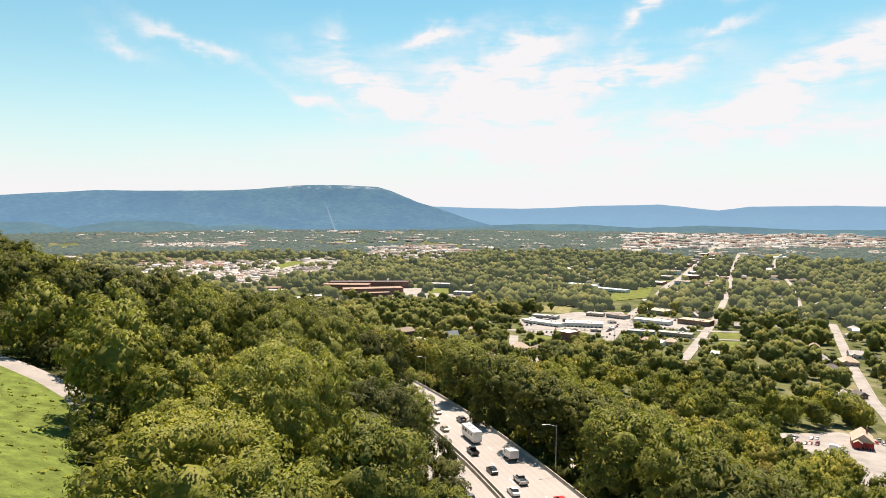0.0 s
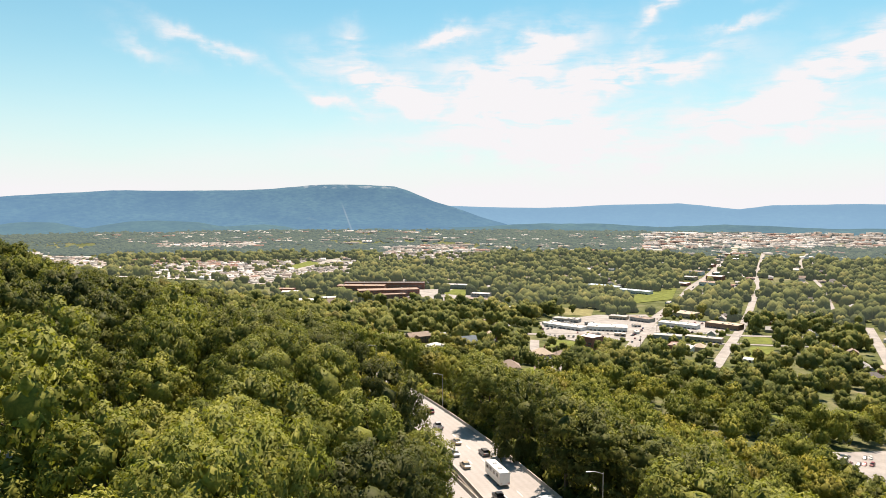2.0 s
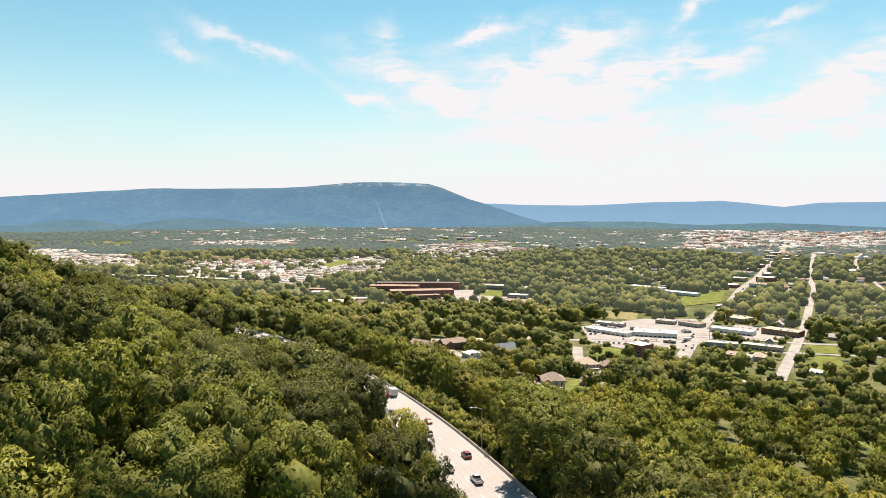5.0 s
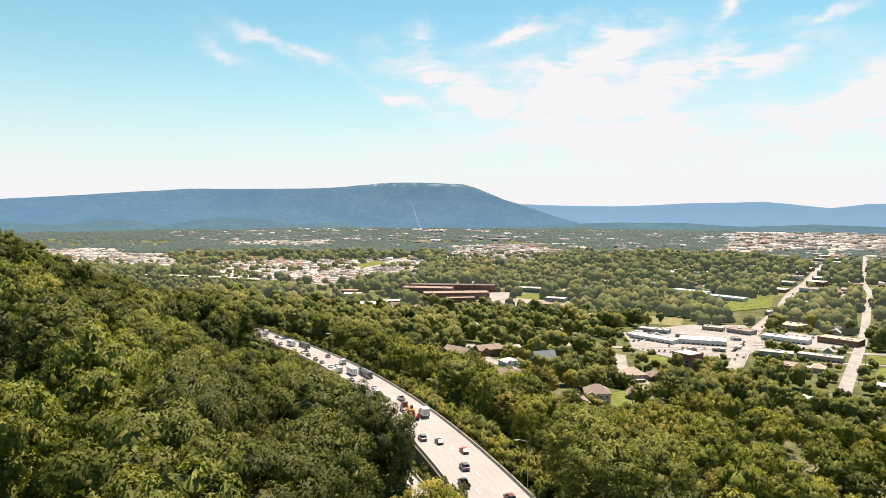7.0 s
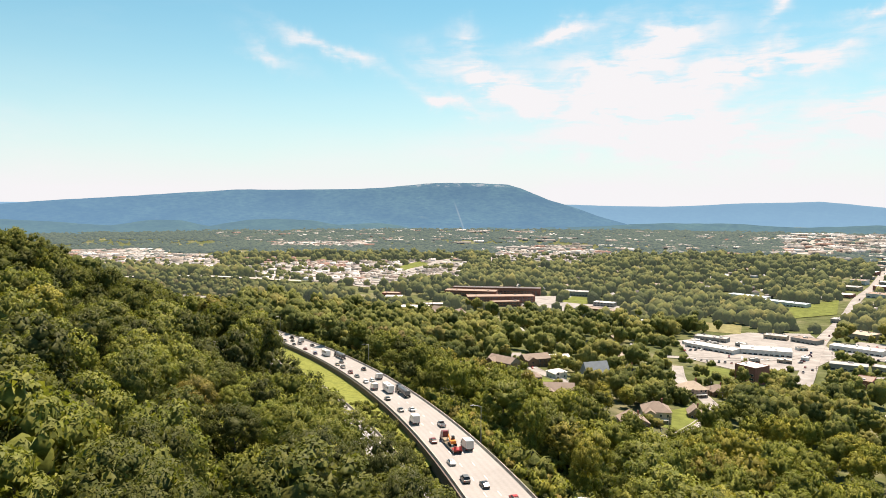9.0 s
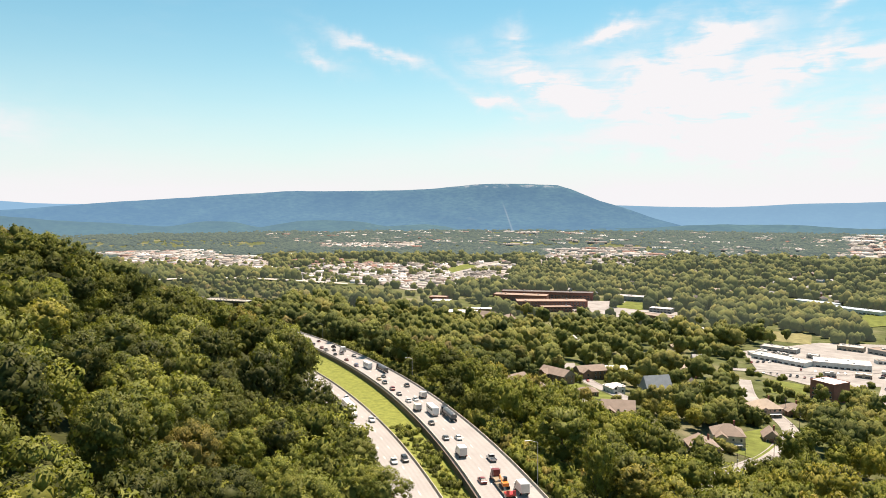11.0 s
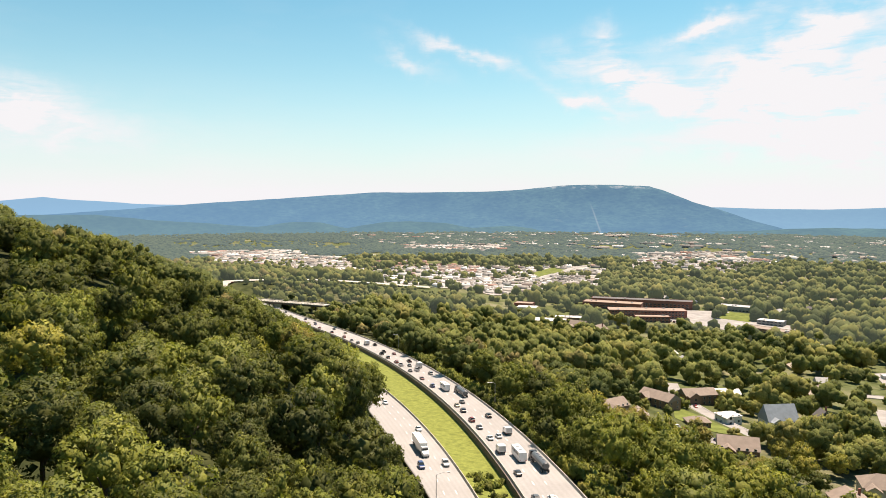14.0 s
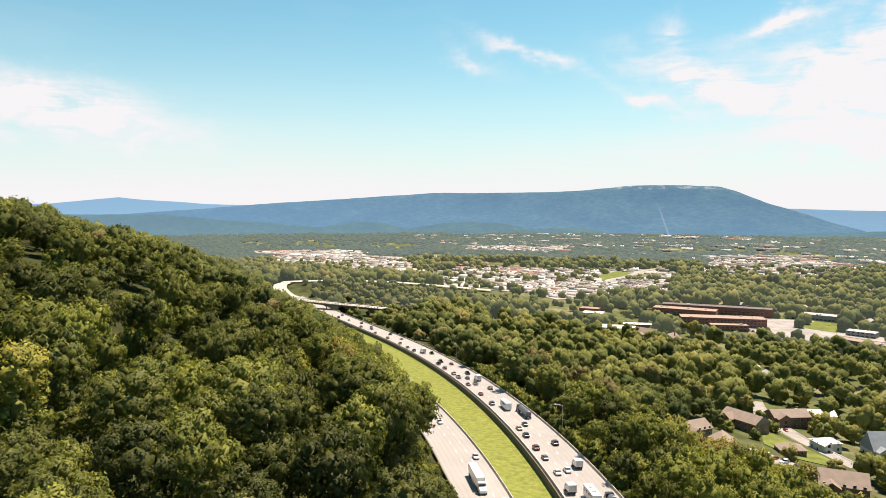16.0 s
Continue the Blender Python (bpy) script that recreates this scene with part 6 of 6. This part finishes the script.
def in_sight(x, y):
    """Whether a crown at a place shows over the ridge from some part of the flight line."""
    top = height(x, y) + 21.0
    ok = np.zeros(len(x), bool)
    for cx, cy in ((0, 0), (-22, 95), (-50, 170), (-77, 224)):
        clear = np.ones(len(x), bool)
        for k in np.linspace(0.12, 0.96, 26):
            px, py = cx + (x - cx) * k, cy + (y - cy) * k
            line = 157.0 + (top - 157.0) * k
            clear &= line > height(px, py) + 7.0 * (np.hypot(x - cx, y - cy) * (1 - k) > 14)
        ok |= clear
    return ok


def scatter(cell, rmin, rmax, seed):
    """Jittered places whose distance from the middle of the flight line lies between rmin and rmax."""
    rng = np.random.RandomState(seed)
    cx, cy = -40.0, 110.0
    g = np.arange(-rmax, rmax, cell)
    X, Y = np.meshgrid(g + cx, g + cy)
    X = (X + rng.uniform(-0.46, 0.46, X.shape) * cell).ravel()
    Y = (Y + rng.uniform(-0.46, 0.46, Y.shape) * cell).ravel()
    d = np.hypot(X - cx, Y - cy)
    k = (d >= rmin) & (d < rmax) & seen_from_path(X, Y)
    X, Y = X[k], Y[k]
    k = rng.rand(len(X)) < wooded(X, Y)
    X, Y = X[k], Y[k]
    k = in_sight(X, Y)
    return X[k], Y[k], rng


def tone_at(x, y, rng):
    U, s = frame_of(x, y)
    n = 0.40 + 0.27 * smooth(0, 60, s) - 0.02 * smooth(-20, -60, s) - 0.32 * np.exp(-((x + 50) ** 2 + (y - 153) ** 2) / 44.0 ** 2) + 0.42 * np.exp(-((x + 63) ** 2 + (y - 97) ** 2) / 22.0 ** 2) + 0.34 * smooth(165, 105, y) * smooth(0, -25, s) + 0.10 * np.sin(x / 23 + 1.5 * np.sin(y / 31)) + 0.10 * np.sin(y / 19 + 2 * np.sin(x / 27))
    n = n + 0.2 * np.where((s > 0) & (s < 18) & (np.abs(U) < 0.35), 1.0, 0.0)
    n = n + 0.16 * np.sin(y / 170.0 + 1.4 * np.sin(x / 450.0)) * smooth(900, 1800, y)
    return np.clip(n + rng.randn(len(x)) * 0.25, 0.0, 0.985 - 0.06 * smooth(60, 200, s) - 0.12 * smooth(160, 130, y) * smooth(0, -25, s))


# heights that the trees reach on the bank above the motorway, by place along it: beside the edge, and 14 and 22 m up the bank
BANK_TOPS = ([(-0.95, 14), (-0.8, 15), (-0.7, 19), (-0.62, 25), (-0.56, 30), (-0.48, 33.5), (-0.38, 31), (-0.28, 26), (-0.18, 19), (-0.09, 10), (0.0, 4.5), (0.32, 4.5), (0.37, 15), (0.42, 29), (0.46, 30), (0.51, 24), (0.6, 21), (0.8, 23), (0.95, 21), (1.2, 20), (1.5, 26), (1.9, 20), (2.2, 17), (2.35, 26), (2.9, 30)],
             [(-0.95, 18), (-0.75, 21), (-0.6, 29), (-0.45, 23), (-0.33, 13), (-0.2, 7), (-0.12, 5), (0.0, 4), (0.1, 9), (0.17, 13), (0.24, 22), (0.38, 25), (0.5, 26), (0.7, 22.5), (0.86, 20), (1.2, 20)],
             [(-0.9, 26), (-0.6, 30), (-0.4, 21), (-0.2, 10), (0.0, 8), (0.08, 13), (0.17, 27), (0.3, 32), (0.45, 29), (0.6, 26), (0.8, 22), (1.2, 20)])


def tops(x, y, rng):
    """Height of each tree."""
    U, s = frame_of(x, y)
    o = -(LANES + gap(U) + wide(U) + 1.6) - s
    free = rng.uniform(9.5, 23.5, len(x))
    t = [np.interp(U, *zip(*k)) for k in BANK_TOPS]
    lim = np.where(o < 14, t[0] + (t[1] - t[0]) * np.clip((o - 5) / 9, 0, 1), t[1] + (t[2] - t[1]) * np.clip((o - 14) / 8, 0, 1))
    lim = lim * rng.uniform(0.9, 1.02, len(x))
    k = smooth(30, 56, o)
    # the old trees standing close below the motorway's near end
    free = np.where((s > 0) & (s < 42) & (U < -0.22), rng.uniform(22, 28, len(x)), free)
    tall = np.where((o > 0) & (U > -0.95) & (U < 3.0), lim * (1 - k) + free * k, free)
    return np.where((s > 0) & (y > 400), np.minimum(tall, open_view(x, y, rng)), tall)


def open_view(x, y, rng):
    """Lower growth on the ridge side of streets, lots and houses, so that they lie open to it."""
    away = unit(np.stack([x + 40.0, y - 110.0], 1))
    top = np.full(len(x), 40.0)
    c = np.array(PLOTS)
    for k in (6, 12, 19, 27, 36, 46, 58):
        px, py = x + away[:, 0] * k, y + away[:, 1] * k
        hit = np.zeros(len(x), bool)
        for f in OPEN_PLACES:
            hit |= f(px, py)
        for cx, cy, r, _ in c[(c[:, 1] < 1000) & (c[:, 3] == 0)]:
            hit |= np.hypot(px - cx, py - cy) < r * 0.8
        top = np.where(hit, np.minimum(top, 2.2 + 0.25 * k), top)
    return np.where(rng.rand(len(x)) < 0.64, np.maximum(top, rng.uniform(5.5, 10.0, len(x))), 40.0)


def spread(x, y, r):
    """Crowns beside streets and lots stay small."""
    U, s = frame_of(x, y)
    o = -(LANES + gap(U) + wide(U) + 1.6) - s
    r = np.where((o > 0) & (U < 1.2), np.minimum(r, np.maximum(o + 1.0, 2.4)), r)
    tight = np.zeros(len(x), bool)
    for a in range(0, 360, 60):
        px, py = x + 0.8 * r * math.cos(radians(a)), y + 0.8 * r * math.sin(radians(a))
        tight |= wooded(px, py) == 0
    return np.where(tight & ~((s < 0) & (U < 0)), r * 0.66, r)


def plant(name, places, crowns, size, label, stem=None, leaves=None, flat=1.0):
    """One mesh of many trees."""
    X, Y, rng = places
    Z = height(X, Y)
    tone = tone_at(X, Y, rng)
    R = size[0] + (size[1] - size[0]) * rng.beta(1.3, 1.9, len(X))
    T = np.zeros(len(X))
    if stem is None:
        T = tops(X, Y, rng)
        R = np.minimum(spread(X, Y, R), T * np.where(T < 10, 0.62, 0.47))
        k = T > 3
        X, Y, Z, R, T, tone = X[k], Y[k], Z[k], R[k], T[k], tone[k]
    for f in LOW_WOODS:
        small = np.where(f[0](X, Y), f[1], 1.0)
        R, T = R * np.sqrt(small), T * small
    V, F, N, K, n = [], [], [], [], 0
    for i in range(len(X)):
        v, f, w = crowns[rng.randint(len(crowns))]
        r = R[i]
        tall = r * rng.uniform(0.95, 1.35) * flat
        a = rng.rand() * 6.283
        c, s = math.cos(a), math.sin(a)
        base = max(0.7 * tall, rng.uniform(*stem)) if stem else max(T[i] - tall * 0.95, 0.55 * tall)
        V.append(np.stack([(v[:, 0] * c - v[:, 1] * s) * r + X[i], (v[:, 0] * s + v[:, 1] * c) * r + Y[i], v[:, 2] * tall + Z[i] + base], 1))
        N.append(np.stack([w[:, 0] * c - w[:, 1] * s, w[:, 0] * s + w[:, 1] * c, w[:, 2] * r / tall], 1))
        F.append(f + n)
        K.append(np.full(len(v), tone[i], np.float32))
        n += len(v)
    ob = soup(name, np.concatenate(V), np.concatenate(F), leaves or LEAF_WOODS, np.concatenate(K), True)
    ob.data.normals_split_custom_set_from_vertices(unit(np.concatenate(N)))
    tagged(ob, label, "trees", kind="stuff")
    print(name, len(X), sum(len(f) for f in F))


def near_trees(X, Y, rng, lobes, per, card, seed):
    """The trees that the camera passes nearest, each a thing of its own."""
    models, under = [], []
    for k in range(4):
        v, f, w = crown(seed + 300 + k, 30, 48, 0.36, solid=0.42)
        ob = soup("crown", v, f, LEAF_TREE, None, True)
        ob.data.normals_split_custom_set_from_vertices(w)
        under.append(ob.data)
        bpy.data.objects.remove(ob)
    for k in range(6):
        v, f, w = crown(seed + k, lobes, per, card, ICO1, OCTA, 0.4)
        ob = soup("crown", v, f, LEAF_TREE, None, True)
        me = ob.data
        me.normals_split_custom_set_from_vertices(w)
        bpy.data.objects.remove(ob)
        models.append((me, trunk_mesh(k)))
    Z, T, tone = height(X, Y), tops(X, Y, rng), tone_at(X, Y, rng)
    R = np.minimum(spread(X, Y, rng.uniform(5.2, 9.2, len(X))), T * 0.42)
    U, s = frame_of(X, Y)
    R = np.where((s > 0) & (U < -0.2), np.minimum(rng.uniform(7.0, 10.5, len(X)), s + 3.5), R)
    for i in range(len(X)):
        cm, tm = models[rng.randint(6)]
        r = R[i]
        tall = max(r * rng.uniform(0.9, 1.25), T[i] * 0.3)
        root = new("tree")
        root.matrix_world = pose(X[i], Y[i], Z[i] - 0.3, 0, 0, rng.rand() * 360)
        tagged(root, "broad leafy deciduous tree in full summer green", "tree", "trees on the ridge")
        t = new("trunk", tm)
        base = max(T[i] - tall * 0.95, 0.5 * tall)
        t.parent, t.scale = root, (r * 2.2, r * 2.2, base + tall * 0.4)
        c = new("crown", cm)
        c.parent, c.location, c.scale = root, (0, 0, base), (r, r, tall)
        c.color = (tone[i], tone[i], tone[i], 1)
        if base - 0.65 * tall > 5.0:
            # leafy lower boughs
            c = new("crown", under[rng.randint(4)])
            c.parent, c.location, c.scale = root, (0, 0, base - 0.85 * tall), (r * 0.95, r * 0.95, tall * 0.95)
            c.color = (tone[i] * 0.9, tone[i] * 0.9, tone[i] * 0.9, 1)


def build_woods():
    mid = [crown(20 + k, 32, 27, 0.42) for k in range(10)]
    low = [crown(40 + k, 11, 9, 0.36, OCTA, ICO1, solid=0.74, uneven=0.26) for k in range(10)]
    far = [crown(60 + k, 5, 0, 0.4, OCTA, ICO1, solid=0.76, uneven=0.26) for k in range(10)]
    dot = [crown(70 + k, 2, 0, 1.0, OCTA, OCTA, solid=0.8) for k in range(8)]
    X, Y, rng = scatter(13.0, 0, 430, 1)
    # nearness to the flight line, ahead of it
    near = np.full(len(X), 1e4)
    for cx, cy, head in ((0, 0, 9), (-4, 22, 10), (-7, 37, 11), (-10, 51, 12), (-15, 70, 13), (-20, 90, 15), (-26, 110, 17), (-31, 125, 19), (-38, 143, 22), (-46, 163, 25),
                         (-53, 178, 27), (-61, 194, 30), (-70, 210, 33), (-78, 223, 36)):
        d = np.hypot(X - cx, Y - cy)
        az = np.degrees(np.arctan2(cx - X, Y - cy))
        near = np.minimum(near, np.where((np.abs(az - head) < 36) & (d > 38), d, 1e4))
    order = np.argsort(near)
    for a, b, lobes, per, card, seed in ((0, 50, 56, 150, 0.23, 100), (50, 130, 48, 66, 0.33, 110), (130, 230, 42, 40, 0.37, 120)):
        near_trees(X[order[a:b]], Y[order[a:b]], rng, lobes, per, card, seed)
    k = order[230:]
    plant("hillside_woods", (X[k], Y[k], rng), mid, (4.8, 10.2), "dense deciduous woods in full summer leaf")
    step = [crown(30 + k, 18, 15, 0.4, OCTA, ICO1, solid=0.7, uneven=0.26) for k in range(8)]
    plant("lower_woods", scatter(14.0, 430, 570, 6), step, (4.6, 11.0), "leafy trees at the foot of the ridge", None, LEAF_SLOPE)
    plant("slope_woods", scatter(14.2, 570, 900, 2), low, (4.4, 11.2), "dense deciduous woods below the ridge", None, LEAF_SLOPE)
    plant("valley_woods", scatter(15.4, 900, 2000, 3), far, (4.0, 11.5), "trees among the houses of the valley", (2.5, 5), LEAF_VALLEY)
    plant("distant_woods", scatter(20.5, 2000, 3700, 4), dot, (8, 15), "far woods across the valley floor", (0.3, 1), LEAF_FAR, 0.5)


def woods_around():
    """The woods go on over the ridge behind and beside the flight line."""
    rng = np.random.RandomState(51)
    X, Y = np.meshgrid(np.arange(-400, 300, 15.0), np.arange(-230, 330, 15.0))
    X, Y = (X + rng.uniform(-6, 6, X.shape)).ravel(), (Y + rng.uniform(-6, 6, Y.shape)).ravel()
    seen = np.zeros(len(X), bool)
    for cx, cy, head in ((0, 0, 9), (-10, 51, 12), (-20, 90, 15), (-31, 125, 19), (-46, 163, 25), (-61, 194, 30), (-78, 223, 36)):
        az = np.degrees(np.arctan2(cx - X, Y - cy))
        seen |= (np.abs(az - head) < 42) | (np.hypot(X - cx, Y - cy) < 14)
    k = ~seen & (wooded(X, Y) > 0.5)
    k &= ~(seen_from_path(X, Y))
    plant("ridge_woods", (X[k], Y[k], rng), [crown(120 + i, 5, 0, 0.9, ICO1, solid=0.8) for i in range(5)], (5.0, 8.0), "deciduous woods going on over the ridge")


def scrub(name, cell, seed, test, size, label, lobes=8, per=8, card=0.8):
    """Vines and bushes on the banks beside the carriageways."""
    rng = np.random.RandomState(seed)
    g, h = np.arange(-420, 60, cell), np.arange(100, 640, cell)
    X, Y = np.meshgrid(g, h)
    X, Y = (X + rng.uniform(-0.5, 0.5, X.shape) * cell).ravel(), (Y + rng.uniform(-0.5, 0.5, Y.shape) * cell).ravel()
    U, s = frame_of(X, Y)
    k = test(U, s) & (rng.rand(len(X)) < 0.9) & seen_from_path(X, Y)
    plant(name, (X[k], Y[k], rng), [crown(80 + i, lobes, per, card) for i in range(5)], size, label, (0.3, 0.8))


build_woods()
woods_around()
scrub("bank_scrub", 4.1, 21, lambda U, s: (s > 2.4) & (s < 26) & (U > -0.7) & (U < 1.2), (1.3, 2.7), "vines and bushes on the bank below the motorway")
scrub("median_scrub", 2.8, 22, lambda U, s: (s < -LANES - 2.2) & (s > -LANES - gap(U) + 1.6) & (U < 0.32) & (U > -0.2), (0.9, 1.9), "bushes in the gap between the carriageways")
scrub("hill_scrub", 4.0, 23, lambda U, s: (s < -(LANES + wide(U) + 3.5 + gap(U))) & (s > -(LANES + wide(U) + 12 + 26 * (U > -0.4) * (U < 0.3) + gap(U))) & (U > -0.7) & (U < 0.6), (1.6, 3.4), "undergrowth on the bank above the carriageway", 9, 18, 0.45)


def brushwood():
    """Young trees and thickets round the ridge-top clearing."""
    rng = np.random.RandomState(31)
    X, Y = np.meshgrid(np.arange(-175, 10, 6.2), np.arange(-10, 155, 6.2))
    X, Y = (X + rng.uniform(-2, 2, X.shape)).ravel(), (Y + rng.uniform(-2, 2, Y.shape)).ravel()
    k = WEDGE(X, Y) | (near_line(LANE, 24)(X, Y) & (np.hypot(X, Y) > 168)) | ((np.hypot(X + 35, Y - 80) < 62) & (frame_of(X, Y)[1] < -40))
    k &= (np.degrees(np.arctan2(-X, Y)) < 38.2 + rng.uniform(-1, 1, len(X))) | (np.hypot(X, Y) > 160)
    for f in KEPT_CLEAR:
        k &= ~f(X, Y)
    plant("brushwood", (X[k], Y[k], rng), [crown(90 + i, 20, 42, 0.32, solid=0.42) for i in range(5)], (2.6, 4.4), "thickets of young trees round the grass clearing", (1.2, 2.6))


brushwood()


def meadow():
    """Tufts and weeds all over the ridge-top grass."""
    rng = np.random.RandomState(61)
    X, Y = np.meshgrid(np.arange(-126, -34, 1.35), np.arange(8, 118, 1.35))
    X, Y = (X + rng.uniform(-0.7, 0.7, X.shape)).ravel(), (Y + rng.uniform(-0.7, 0.7, Y.shape)).ravel()
    k = KEPT_CLEAR[0](X, Y) & ~near_line(LANE, 3.4)(X, Y) & (np.degrees(np.arctan2(-X, Y)) < 46) & (rng.rand(len(X)) < 0.4)
    plant("meadow_weeds", (X[k], Y[k], rng), [crown(130 + i, 4, 9, 1.0, OCTA) for i in range(5)], (0.15, 0.45), "tufts of weeds and tall grass on the clearing", (0.0, 0.1), LEAF_WEED, 0.6)


meadow()


def garden_trees():
    """Small trees and shrubs round the houses, where tall ones would not stand."""
    rng = np.random.RandomState(41)
    X, Y = np.meshgrid(np.arange(-460, 380, 7.5), np.arange(290, 1040, 7.5))
    X, Y = (X + rng.uniform(-3.2, 3.2, X.shape)).ravel(), (Y + rng.uniform(-3.2, 3.2, Y.shape)).ravel()
    U, s = frame_of(X, Y)
    k = (wooded(X, Y) == 0) & (s > 8) & (rng.rand(len(X)) < 0.8)
    X, Y = X[k], Y[k]
    k = np.ones(len(X), bool)
    for f in CLEARINGS:
        if f not in LOW_GROUND:
            k &= ~f(X, Y)
    for x, y, r, _ in PLOTS:
        k &= np.hypot(X - x, Y - y) > r + 2.5
    plant("garden_trees", (X[k], Y[k], rng), [crown(95 + i, 10, 9, 0.8) for i in range(6)], (1.8, 4.8), "small garden trees and shrubs round the houses", (1.0, 2.2), LEAF_SLOPE)


garden_trees()
